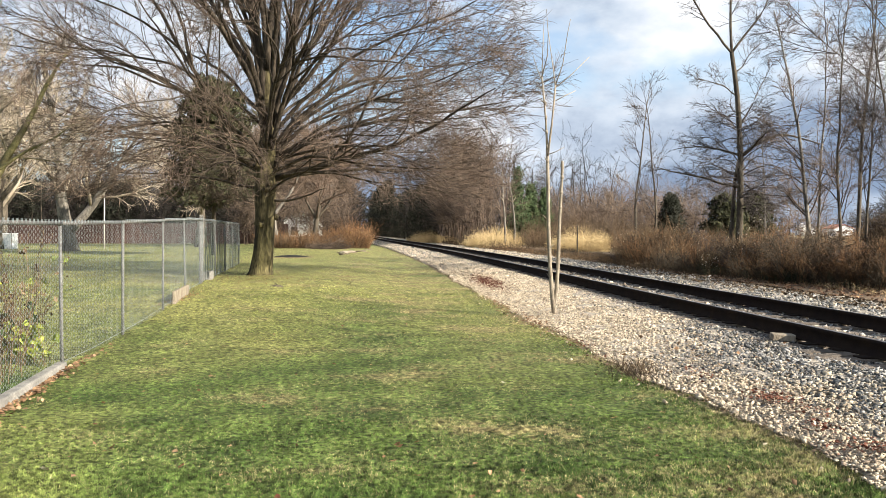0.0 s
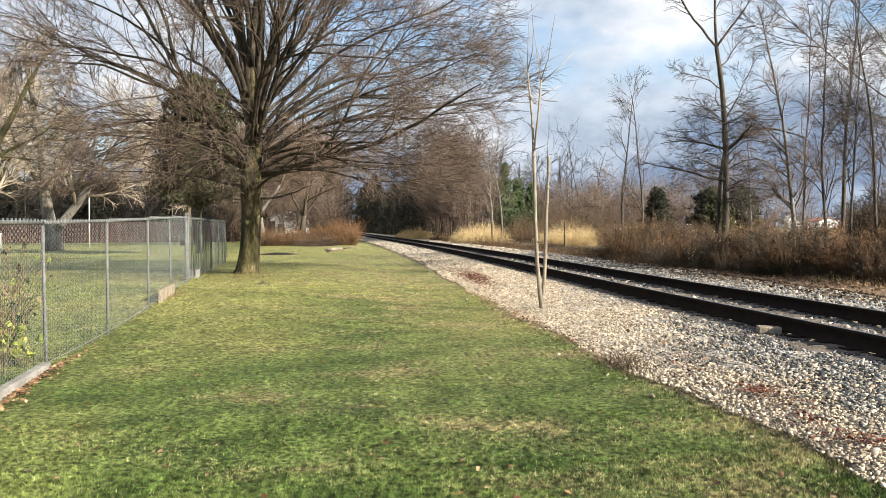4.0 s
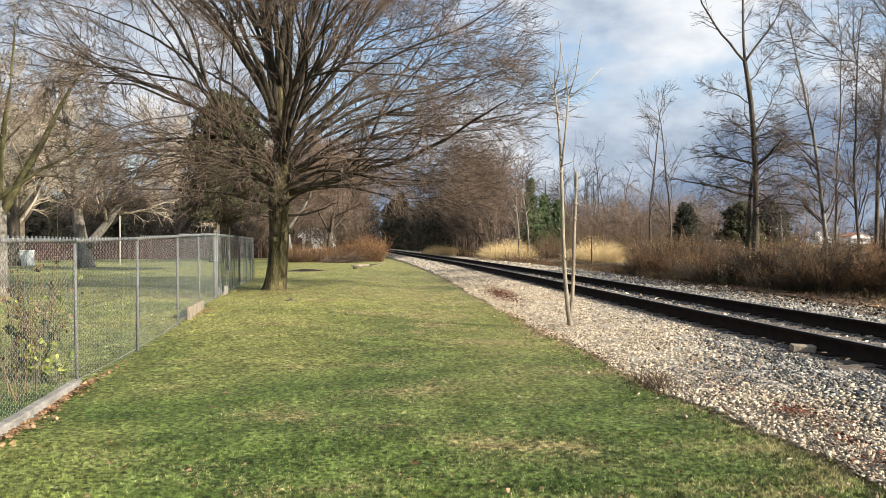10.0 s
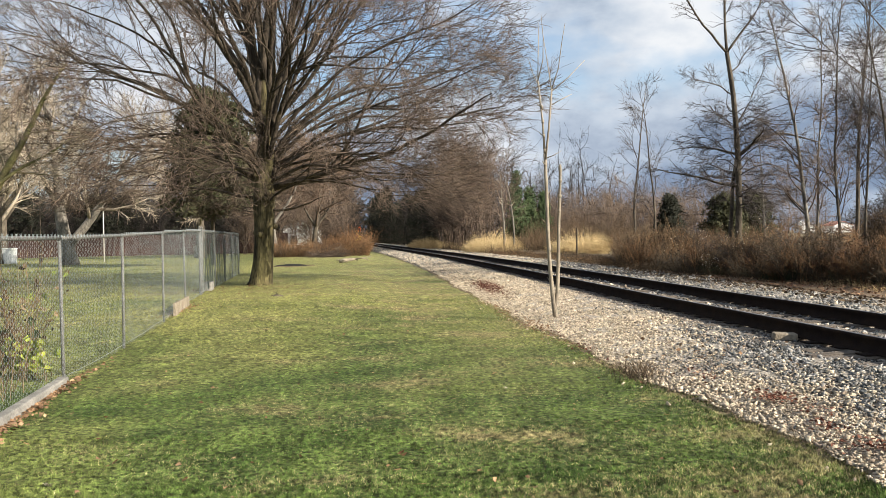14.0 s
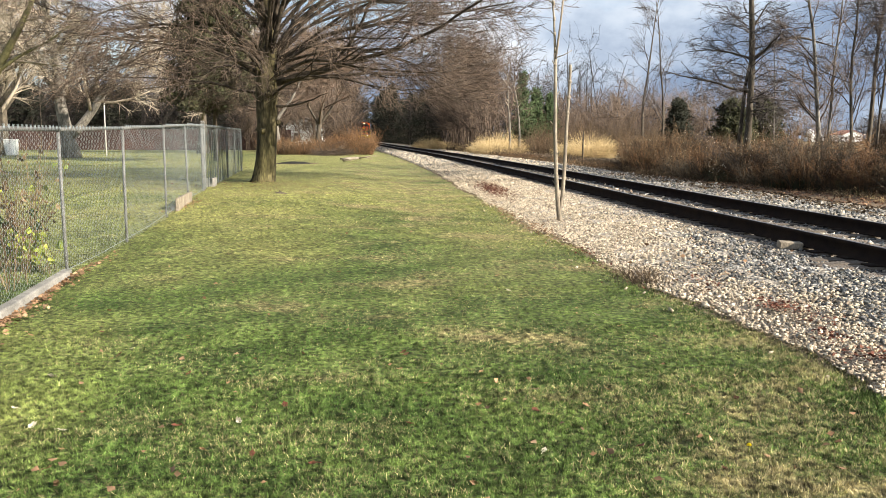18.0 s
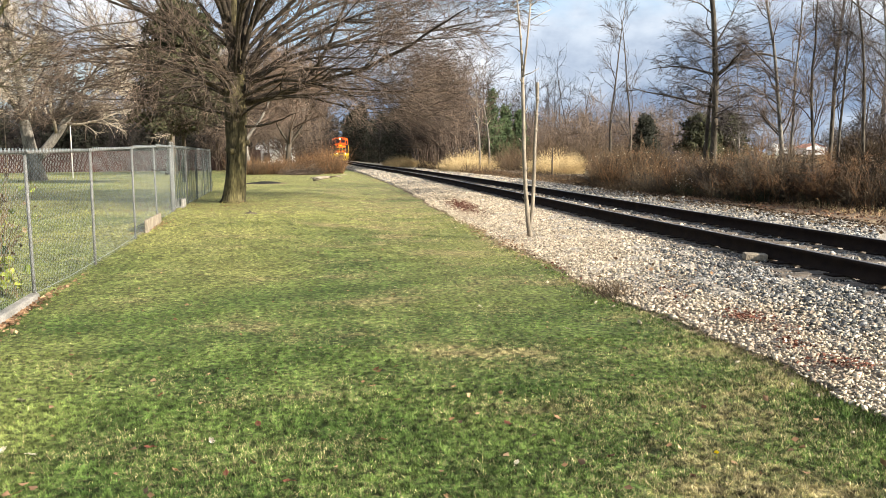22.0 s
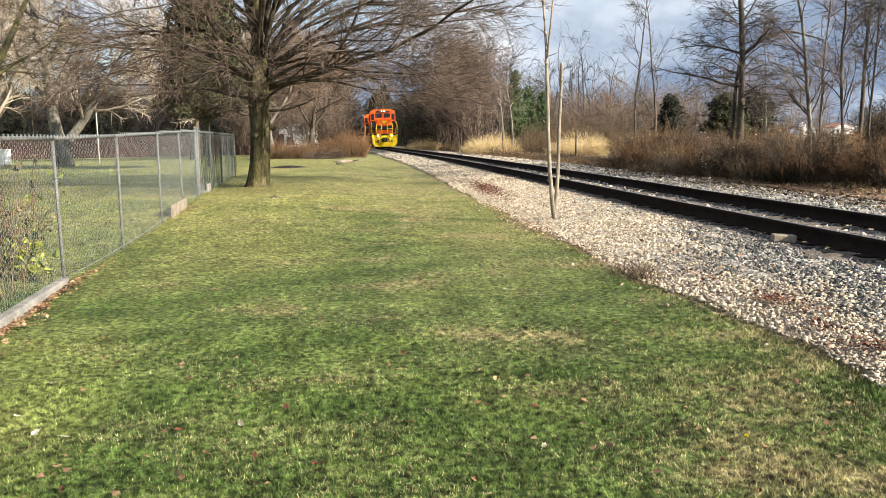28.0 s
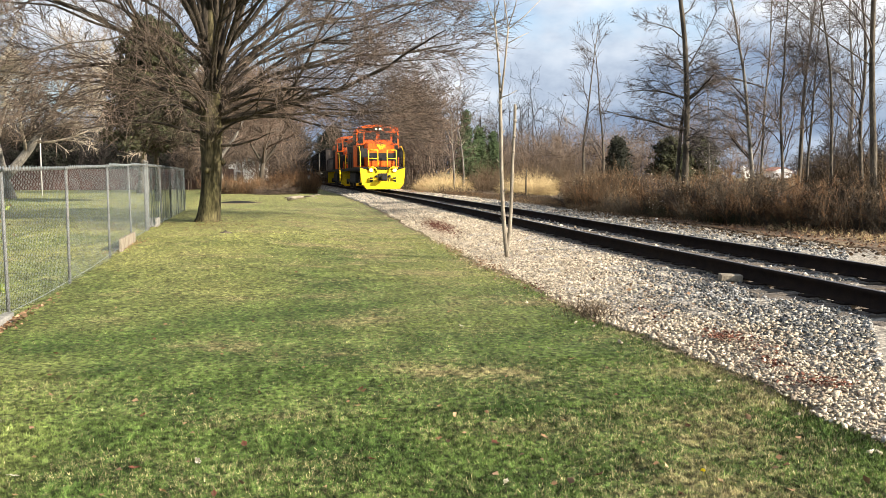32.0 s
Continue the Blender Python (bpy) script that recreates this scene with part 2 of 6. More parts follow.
M_RAILTOP = mat("worn_rail_head", (0.22, 0.19, 0.17), (0.32, 0.29, 0.27), 8.0, 0.35, 0, 60, metal=0.9)
M_TIE = mat("weathered_tie", (0.10, 0.08, 0.062), (0.21, 0.175, 0.14), 3.0, 0.92, 0.8, 40, rand=0.25, stretch=(0.5, 5, 5))
M_BARK = mat("grey_bark", (0.026, 0.021, 0.015), (0.085, 0.066, 0.047), 6.0, 0.95, 1.0, 28, stretch=(1, 1, 0.25), grit=0.5)
M_MOSSBARK = mat("mossy_bark", (0.022, 0.018, 0.012), (0.125, 0.102, 0.052), 5.0, 0.95, 1.0, 24, c=(0.150, 0.128, 0.052), c_scale=1.6, c_cover=0.42, stretch=(1, 1, 0.22), grit=0.6)
M_TWIG = mat("brown_twigs", (0.052, 0.038, 0.028), (0.125, 0.091, 0.066), 1.0, 0.9, 0, 30, isle=0.55)
M_PALETWIG = mat("pale_brown_twigs", (0.090, 0.074, 0.058), (0.170, 0.140, 0.110), 1.0, 0.9, 0, 30, isle=0.4)
M_MIDBARK = mat("brown_grey_bark", (0.040, 0.033, 0.025), (0.125, 0.103, 0.075), 4.0, 0.95, 1.0, 26, stretch=(1, 1, 0.3), grit=0.5)
M_REDTWIG = mat("red_brown_twigs", (0.105, 0.073, 0.052), (0.19, 0.135, 0.096), 1.0, 0.9, 0, 30, isle=0.4)
M_GREYTWIG = mat("grey_twigs", (0.22, 0.178, 0.13), (0.37, 0.31, 0.23), 1.0, 0.9, 0, 30, isle=0.4)
M_DARKTWIG = mat("dark_twigs", (0.045, 0.038, 0.035), (0.085, 0.07, 0.06), 1.0, 0.9, 0, 30, isle=0.3)
M_PALEBARK = mat("pale_bark", (0.095, 0.083, 0.067), (0.235, 0.210, 0.172), 3.0, 0.9, 1.0, 24, c=(0.055, 0.047, 0.038), c_scale=1.8, c_cover=0.38, stretch=(1, 1, 0.35), grit=0.5)
M_YELLOWBARK = mat("lichen_bark", (0.10, 0.085, 0.045), (0.20, 0.18, 0.08), 3.0, 0.9, 0.8, 30)
M_BRUSH = mat("brown_brush", (0.036, 0.025, 0.014), (0.098, 0.068, 0.039), 0.9, 0.95, 0, 20, isle=0.65, c=(0.098, 0.060, 0.034), c_scale=0.35, c_cover=0.42, world_space=True)
M_REDBRUSH = mat("red_brown_brush", (0.090, 0.047, 0.021), (0.185, 0.104, 0.050), 0.9, 0.95, 0, 20, isle=0.6, world_space=True)
M_STRAW = mat("dry_tall_grass", (0.36, 0.26, 0.12), (0.54, 0.41, 0.215), 2.0, 0.8, 0, 30, isle=0.45)
M_PINE = mat("pine_needles", (0.026, 0.044, 0.017), (0.064, 0.088, 0.034), 1.5, 0.8, 0, 30, isle=0.5)
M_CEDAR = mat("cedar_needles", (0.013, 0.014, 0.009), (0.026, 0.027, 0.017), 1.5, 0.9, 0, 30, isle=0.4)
M_OLIVE = mat("olive_needles", (0.022, 0.026, 0.012), (0.058, 0.056, 0.026), 1.5, 0.9, 0, 30, isle=0.5)
M_GALV = mat("galvanised_steel", (0.10, 0.095, 0.085), (0.18, 0.172, 0.155), 9.0, 0.65, 0.1, 50, metal=0.2)
M_WIRE = mat("galvanised_wire", (0.20, 0.23, 0.23), (0.33, 0.36, 0.355), 5.0, 0.5, 0, 50, metal=0.2)
M_CONC = mat("old_concrete", (0.17, 0.16, 0.14), (0.29, 0.27, 0.235), 6.0, 0.95, 0.8, 70)
M_LEAF = mat("fallen_leaf", (0.070, 0.027, 0.017), (0.165, 0.066, 0.040), 6.0, 0.85, 0, 40, isle=0.5)
M_TANLEAF = mat("tan_fallen_leaf", (0.15, 0.082, 0.043), (0.31, 0.195, 0.110), 6.0, 0.85, 0, 40, isle=0.5)
M_DRYLEAF = mat("dark_dry_leaf", (0.060, 0.026, 0.014), (0.150, 0.070, 0.040), 20.0, 0.8, 0.3, 90)
M_PALELEAF = mat("bleached_leaf", (0.40, 0.35, 0.26), (0.60, 0.55, 0.44), 20.0, 0.85, 0.2, 90)
M_PETAL = mat("yellow_petals", (0.72, 0.58, 0.02), (0.85, 0.70, 0.04), 30.0, 0.7, 0, 90)
M_GREENLEAF = mat("green_leaf", (0.13, 0.18, 0.03), (0.31, 0.32, 0.05), 5.0, 0.6, 0, 40, isle=0.4)
M_PIT = mat("burnt_soil", (0.008, 0.007, 0.006), (0.020, 0.018, 0.014), 2.0, 0.98, 0.4, 30)
M_ORANGE = mat("orange_paint", (0.80, 0.13, 0.015), (0.74, 0.11, 0.012), 1.0, 0.45, 0, 12)
M_YELLOW = mat("yellow_paint", (0.85, 0.60, 0.02), (0.78, 0.53, 0.02), 1.0, 0.45, 0, 12)
M_BLACK = mat("black_paint", (0.012, 0.012, 0.012), (0.028, 0.025, 0.022), 2.0, 0.6, 0.1, 20)
M_STEEL = mat("grimy_steel", (0.05, 0.045, 0.04), (0.09, 0.075, 0.06), 3.0, 0.7, 0.3, 30, metal=0.3)
M_HOPPER = mat("dark_hopper_steel", (0.05, 0.045, 0.042), (0.09, 0.075, 0.065), 0.8, 0.75, 0.2, 12)
M_POLE = mat("weathered_white_pole", (0.40, 0.38, 0.34), (0.56, 0.53, 0.48), 3.0, 0.8, 0.2, 30)
M_WHITE = mat("white_paint", (0.74, 0.74, 0.72), (0.80, 0.80, 0.78), 1.0, 0.7, 0.05, 20)
M_ROOF = mat("grey_shingles", (0.12, 0.115, 0.11), (0.20, 0.19, 0.18), 2.0, 0.95, 0.3, 20)
M_REDWOOD = mat("red_brown_boards", (0.030, 0.018, 0.015), (0.068, 0.038, 0.031), 1.0, 0.9, 0.3, 15, rand=0.3)
M_REDSIDE = mat("rust_red_siding", (0.40, 0.16, 0.11), (0.50, 0.24, 0.18), 1.0, 0.85, 0.1, 15)
M_SKIN = mat("young_tan_bark", (0.17, 0.138, 0.10), (0.29, 0.245, 0.18), 8.0, 0.85, 0.5, 60, stretch=(1, 1, 0.5))
M_TAN = mat("tan_brush", (0.085, 0.058, 0.031), (0.180, 0.130, 0.072), 0.9, 0.95, 0, 20, isle=0.6, world_space=True)
M_SEED = mat("pale_seed_heads", (0.40, 0.34, 0.25), (0.55, 0.49, 0.39), 2.0, 0.95, 0, 30, isle=0.35)
M_UMBER = mat("dark_brush", (0.026, 0.020, 0.014), (0.066, 0.051, 0.033), 0.7, 0.95, 0, 20, isle=0.45, world_space=True)
M_SCREEN = mat("dark_green_slats", (0.018, 0.025, 0.022), (0.040, 0.050, 0.045), 1.0, 0.6, 0, 20, rand=0.35)
# near-black twigs: the shade inside the far woods is put into the colour
M_SHADETWIG = mat("shade_dark_twigs", (0.012, 0.010, 0.009), (0.032, 0.026, 0.022), 1.0, 0.9, 0, 30, isle=0.4)
M_HEAD = glow("headlight_lens", (1.0, 0.76, 0.36), 6.0)
M_GLASS = bpy.data.materials.new("dark_cab_glass")
M_GLASS.use_nodes = True
M_GLASS.node_tree.nodes["Principled BSDF"].inputs["Base Color"].default_value = (0.02, 0.022, 0.025, 1)
M_GLASS.node_tree.nodes["Principled BSDF"].inputs["Roughness"].default_value = 0.08

# ---- mesh tools ----


def raw_mesh(name, verts, faces):
    """A mesh from an array of points and an array of faces of one size, or a list of such arrays."""
    groups = [np.asarray(f, np.int32) for f in (faces if isinstance(faces, list) else [faces]) if len(f)]
    me = bpy.data.meshes.new(name)
    verts = np.asarray(verts, np.float32)
    me.vertices.add(len(verts))
    me.vertices.foreach_set("co", verts.ravel())
    loops = np.concatenate([g.ravel() for g in groups])
    sizes = np.concatenate([np.full(len(g), g.shape[1], np.int32) for g in groups])
    me.loops.add(len(loops))
    me.loops.foreach_set("vertex_index", loops)
    me.polygons.add(len(sizes))
    me.polygons.foreach_set("loop_start", np.concatenate([[0], np.cumsum(sizes)[:-1]]).astype(np.int32))
    me.update(calc_edges=True)
    me.validate()
    return me


def part(name, mesh, material, parent=None, label="", m=None, smooth=False):
    """One mesh object under a thing or a part. mesh: a mesh, or a bmesh, which is used up."""
    if isinstance(mesh, bmesh.types.BMesh):
        me = bpy.data.meshes.new(name)
        mesh.to_mesh(me)
        mesh.free()
        mesh = me
    if not mesh.materials:
        mesh.materials.append(material)
    if smooth:
        mesh.polygons.foreach_set("use_smooth", np.ones(len(mesh.polygons), bool))
    ob = new(name, mesh)
    ob.parent = parent
    if m is not None:
        ob.matrix_basis = m
    return tagged(ob, label=label)


def thing(name, label, category, group="", kind="", m=None):
    ob = new(name)
    ob.empty_display_size = 0.2
    if m is not None:
        ob.matrix_basis = m
    return tagged(ob, label=label, category=category, group=group, kind=kind)


def boxes(*specs, bevel=0.0):
    """A bmesh of boxes (cx, cy, cz, sx, sy, sz) with softened edges."""
    bm = bmesh.new()
    for cx, cy, cz, sx, sy, sz in specs:
        bmesh.ops.create_cube(bm, size=1.0, matrix=Matrix.Translation((cx, cy, cz)) @ Matrix.Diagonal((sx, sy, sz, 1)))
    if bevel:
        bmesh.ops.bevel(bm, geom=list(bm.edges), offset=bevel, segments=2, affect="EDGES", profile=0.5)
    return bm


def prism(outline, depth, axis="y"):
    """A closed outline of (a, b) pairs drawn out by depth, centred; axis: the way it is drawn out."""
    n = len(outline)
    put = {"x": lambda a, b, d: (d, a, b), "y": lambda a, b, d: (a, d, b), "z": lambda a, b, d: (a, b, d)}[axis]
    bm = bmesh.new()
    front = [bm.verts.new(put(a, b, -depth / 2)) for a, b in outline]
    back = [bm.verts.new(put(a, b, depth / 2)) for a, b in outline]
    bm.faces.new(front[::-1])
    bm.faces.new(back)
    for i in range(n):
        bm.faces.new((front[i], front[(i + 1) % n], back[(i + 1) % n], back[i]))
    bmesh.ops.recalc_face_normals(bm, faces=list(bm.faces))
    return bm


class Tubes:
    """Many tapered tubes joined into one mesh; two sides make flat slivers, for twigs far off."""

    def __init__(self):
        self.groups = {}

    def add(self, P, R, sides=3):
        self.groups.setdefault((P.shape[1], sides), []).append((P, R))

    def line(self, pts, radii, sides=6):
        P = np.array(pts, float)[None]
        R = np.broadcast_to(np.array(radii, float), (P.shape[1],))[None]
        self.add(P, R, sides)

    def mesh(self, name):
        verts, faces, base = [], [], 0
        for (n, sides), chunks in self.groups.items():
            P = np.concatenate([c[0] for c in chunks])
            R = np.concatenate([c[1] for c in chunks])
            B = len(P)
            T = np.gradient(P, axis=1)
            T /= np.linalg.norm(T, axis=2, keepdims=True) + 1e-9
            ref = np.where(np.abs(T[..., 2:3]) > 0.9, np.array([1.0, 0.05, 0]), np.array([0.05, 0, 1.0]))
            if sides == 2:
                ref = np.array([-0.6, 1.0, 0.12])
            U = np.cross(T, ref)
            U /= np.linalg.norm(U, axis=2, keepdims=True) + 1e-9
            V = np.cross(T, U)
            a = np.arange(sides) * 2 * np.pi / sides
            ring = U[:, :, None] * np.cos(a)[None, None, :, None] + V[:, :, None] * np.sin(a)[None, None, :, None]
            verts.append((P[:, :, None] + R[:, :, None, None] * ring).reshape(-1, 3))
            idx = np.arange(B * n * sides).reshape(B, n, sides) + base
            base += B * n * sides
            if sides == 2:
                faces.append(np.stack([idx[:, :-1, 0], idx[:, :-1, 1], idx[:, 1:, 1], idx[:, 1:, 0]], -1).reshape(-1, 4))
                continue
            lo, hi = idx[:, :-1], idx[:, 1:]
            faces.append(np.stack([lo, np.roll(lo, -1, 2), np.roll(hi, -1, 2), hi], -1).reshape(-1, 4))
            if sides > 4:
                faces.append(np.concatenate([idx[:, 0, ::-1], idx[:, -1]]))
        return raw_mesh(name, np.concatenate(verts), faces)


def unit(v):
    return v / (np.linalg.norm(v, axis=-1, keepdims=True) + 1e-9)


def limbs(rng, start, way, length, radius, n=6, wobble=0.12, lift=0.0, tip=0.25):
    """Crooked tapering branches: points and radii. lift bends them up (or down, below zero) along their way."""
    B = len(start)
    way = unit(way)
    pts = [start]
    step = (length / (n - 1))[:, None]
    for _ in range(n - 1):
        pts.append(pts[-1] + way * step)
        way = unit(way + rng.normal(0, wobble, (B, 3)) + np.array([0, 0, lift]))
    taper = np.linspace(1, tip, n)
    return np.stack(pts, 1), radius[:, None] * taper[None]


def spawn(rng, P, R, k, t0=0.2, t1=0.98, angle=0.7, jitter=0.25):
    """k shoots a branch: starts, ways, parents' rows and places along them."""
    B, n = R.shape
    t = rng.uniform(t0, t1, (B, k)) * (n - 1)
    i = np.minimum(t.astype(int), n - 2)
    w = (t - i)[..., None]
    row = np.arange(B)[:, None]
    start = P[row, i] * (1 - w) + P[row, i + 1] * w
    T = unit(P[row, i + 1] - P[row, i])
    side = unit(np.cross(T, rng.normal(0, 1, (B, k, 3))))
    ang = (angle + rng.normal(0, jitter, (B, k)))[..., None]
    way = T * np.cos(ang) + side * np.sin(ang)
    rad = R[row, i] * (1 - w[..., 0]) + R[row, i + 1] * w[..., 0]
    return start.reshape(-1, 3), way.reshape(-1, 3), rad.ravel(), (t / (n - 1)).ravel()


def twigs_on(rng, tubes, P, R, plan, sides=3, t0=0.2, floor=-9.0, wobble=0.11):
    """Rounds of shoots on shoots. plan: rows of (count, angle, length, radius share, least radius, points, lift)."""
    for k, angle, length, share, least, n, lift in plan:
        s, w, r, t = spawn(rng, P, R, k, t0=t0, angle=angle)
        ln = length * rng.uniform(0.55, 1.25, len(s)) * (1.15 - 0.6 * t)
        P, R = limbs(rng, s, w, ln, np.maximum(r * share, least), n, wobble, lift, 0.35)
        high = P[:, :, 2].min(1) > floor
        P, R = P[high], R[high]
        tubes.add(P, R, sides if n > 3 else 2)
    return P, R


def lift(y):
    """The whole place climbs a little towards the far end of the track."""
    return 0.30 * (1 - np.exp(-np.maximum(np.asarray(y, float) - 15, 0) / 70))


def rise(x, y):
    """Height of the ground: the lawn climbs a little beyond the near fence posts."""
    s = lambda v: (lambda c: c * c * (3 - 2 * c))(np.clip(v, 0, 1))  # noqa: E731
    return np.maximum(0.2 * s((y - 7) / 13) * s((1.6 - x) / 4.5), lift(y))


ALONG = np.arange(-60, 440, 0.5)
LEAN = np.interp(ALONG, [-60, 0, 55, 85, 112, 440], [-0.030, -0.030, -0.0795, -0.0795, -0.068, -0.068])
ACROSS = 6.0 + np.cumsum(LEAN) * 0.5 - np.interp(0, ALONG, np.cumsum(LEAN) * 0.5)


def track_x(y):
    """Where the middle of the track runs: a gentle bend, then nearly straight."""
    return np.interp(y, ALONG, ACROSS)


def track_slope(y):
    return float(np.interp(y, ALONG, LEAN))


RAIL_TOP = 0.33

# ---- ground ----


def edge_of_lawn(y):
    return np.interp(y, [3, 5, 7, 10, 16, 24, 32, 50, 64], [-3.13, -3.2, -3.30, -3.37, -3.4, -3.34, -3.1, -2.8, -2.68]) + 0.05 * np.sin(y * 1.3) + 0.03 * np.sin(y * 3.7 + 1) + 0.015 * np.sin(y * 11)


def build_ground():
    ys = np.concatenate([np.arange(-30, 0, 2), np.arange(0, 30, 0.5), np.arange(30, 100, 2), np.arange(100, 420, 16), [520, 800, 1400, 2600]])
    us = [-2500, -1200, -500, -200, -100, -60, -40, -30, -24, -20, -17, -14, -12, -10, -9, -8, -7, -6, -5, -4.4, -3.9, 0, 1, 3.4, 4.3, 5, 6, 8, 10, 14, 20, 30, 60, 120, 300, 800, 2500]
    k = us.index(0)
    V, mats = [], []
    for y in ys:
        cx = float(track_x(y)) if y < 420 else float(track_x(420))
        for j, u in enumerate(us):
            off = u if j != k else float(edge_of_lawn(y))
            x = cx + off
            z = float(rise(x, y))
            if -3 < off < 4.25:
                z = -0.03 + float(lift(y))
            if off > 4.25:
                z = 0.02 + 0.03 * min(1, (off - 4.25) / 2) + float(lift(y))
            V.append((x, y, z))
    W = len(us)
    F = []
    for i in range(len(ys) - 1):
        for j in range(W - 1):
            a = i * W + j
            F.append((a, a + 1, a + W + 1, a + W))
            mats.append(0 if us[j + 1] <= 0 else (1 if us[j] < 10 else 2))
    me = raw_mesh("ground", np.array(V), np.array(F))
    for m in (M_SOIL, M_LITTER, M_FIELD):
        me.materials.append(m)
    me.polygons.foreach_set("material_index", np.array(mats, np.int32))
    me.polygons.foreach_set("use_smooth", np.ones(len(mats), bool))
    tagged(new("ground", me), "mown lawn that turns into leaf litter and dry field past the track", "ground", kind="structure")


build_ground()

PROFILE = [(-3.5, -0.05), (-3.3, 0.012), (-3.0, 0.04), (-2.4, 0.08), (-1.7, 0.115), (-1.35, 0.135), (-0.9, 0.12), (0, 0.115), (0.9, 0.12), (1.35, 0.135), (1.8, 0.11), (2.6, 0.09), (3.4, 0.075), (4.1, 0.06), (4.3, 0.0)]


def bed_height(u):
    return np.interp(u, [p[0] for p in PROFILE], [p[1] for p in PROFILE])


def build_bed():
    rng = np.random.default_rng(4)
    ys = np.concatenate([np.arange(-20, 40, 0.35), np.arange(40, 120, 2), np.arange(120, 430, 10)])
    us = np.concatenate([np.arange(-3.5, 4.2, 0.2), [4.3]])
    Y, U = np.meshgrid(ys, us, indexing="ij")
    edge = edge_of_lawn(Y)
    U2 = np.where(U < -1.5, -1.5 + (U + 1.5) * (-(edge + 0.03) - 1.5) / 2.0, U)
    Z = bed_height(np.where(U < -1.5, U, U)) + rng.normal(0, 0.012, Y.shape) + lift(Y)
    X = track_x(Y) + U2
    V = np.stack([X, Y, Z], -1).reshape(-1, 3)
    n, w = Y.shape
    i = (np.arange(n - 1)[:, None] * w + np.arange(w - 1)[None]).ravel()
    F = np.stack([i, i + 1, i + w + 1, i + w], 1)
    ob = part("ballast_bed", raw_mesh("ballast_bed", V, F), M_BED, smooth=True)
    tagged(ob, "pale grey crushed limestone ballast under the track", "ballast", kind="structure")


build_bed()


def build_stones():
    """Loose ballast stones, thick near the camera."""
    rng = np.random.default_rng(5)
    cube = np.array([(x, y, z) for x in (-0.62, 0.62) for y in (-0.62, 0.62) for z in (-0.62, 0.62)])
    cube_f = np.array([(0, 1, 3), (0, 3, 2), (4, 6, 7), (4, 7, 5), (0, 4, 5), (0, 5, 1), (2, 3, 7), (2, 7, 6), (0, 2, 6), (0, 6, 4), (1, 5, 7), (1, 7, 3)])
    octa = np.array([(1, 0, 0), (-1, 0, 0), (0, 1, 0), (0, -1, 0), (0.25, 0.2, 0.9), (-0.2, 0.1, -0.9)])
    octa_f = np.array([(0, 2, 4), (2, 1, 4), (1, 3, 4), (3, 0, 4), (2, 0, 5), (1, 2, 5), (3, 1, 5), (0, 3, 5)])
    pos, size = [], []
    for y0, y1, u0, u1, per, r in ((3, 8, -3.4, -0.85, 1500, 0.016), (8, 13, -3.4, -0.85, 1250, 0.017), (13, 22, -3.4, -0.85, 1050, 0.0150), (22, 42, -3.4, -0.85, 320, 0.022), (42, 110, -3.5, -0.85, 130, 0.034), (7, 16, -0.68, 0.68, 420, 0.024), (16, 34, -0.68, 0.68, 130, 0.036), (8, 22, 0.85, 3.8, 240, 0.026), (22, 44, 0.85, 4.15, 110, 0.034), (44, 84, 0.85, 4.0, 45, 0.045)):
        n = int((y1 - y0) * (u1 - u0) * per)
        y, u = rng.uniform(y0, y1, n), rng.uniform(u0, u1, n)
        u = np.where(u < -1.5, -1.5 + (u + 1.5) * (-(edge_of_lawn(y) - 0.02) - 1.5) / 2.0, u)
        near = track_x(y) + u < 0.62 * y + 0.4
        y, u = y[near], u[near]
        n = len(y)
        r = r * np.where((u < -2.2) & (y < 14), 0.80, 1.0)
        rad = r * np.exp(np.clip(rng.normal(-0.10, 0.45, n), -0.9, 0.75))
        pos.append(np.stack([track_x(y) + u, y, bed_height(u) + rad * 0.25 + lift(y)], 1))
        size.append(rad)
    # a few strays on the grass edge
    n = 70
    y = rng.uniform(3, 24, n)
    u = edge_of_lawn(y) - rng.exponential(0.12, n)
    pos.append(np.stack([track_x(y) + u, y, np.full(n, 0.01)], 1))
    size.append(rng.uniform(0.012, 0.03, n))
    pos, size = np.concatenate(pos), np.concatenate(size)
    n = len(pos)
    stretch = np.stack([np.ones(n) * 1.1, rng.uniform(0.5, 1, n), rng.uniform(0.4, 0.85, n)], 1)[:, None]
    a = rng.uniform(0, 2 * np.pi, n)
    c, sn = np.cos(a)[:, None], np.sin(a)[:, None]
    tilt = np.clip(rng.normal(0, 0.4, n), -0.7, 0.7)[:, None]

    def stones_of(base, pick):
        shape = base[None] * rng.uniform(0.4, 1.45, (len(pick), len(base), 1)) * stretch[pick]
        x, y, z = shape[..., 0] * c[pick] - shape[..., 1] * sn[pick], shape[..., 0] * sn[pick] + shape[..., 1] * c[pick], shape[..., 2]
        return np.stack([x, y, z + x * tilt[pick]], -1) * size[pick][:, None, None] + pos[pick][:, None]

    across = pos[:, 0] - track_x(pos[:, 1]) + 0.35 * np.sin(pos[:, 1] * 0.9) + 0.2 * np.sin(pos[:, 1] * 2.3 + 1) + rng.normal(0, 0.38, n)
    grey = (across > -2.28 + 0.17 * np.maximum(0, pos[:, 1] - 8)) | (rng.uniform(0, 1, n) < np.clip((pos[:, 1] - 24) / 40, 0, 0.5))
    off = pos[:, 0] - track_x(pos[:, 1])
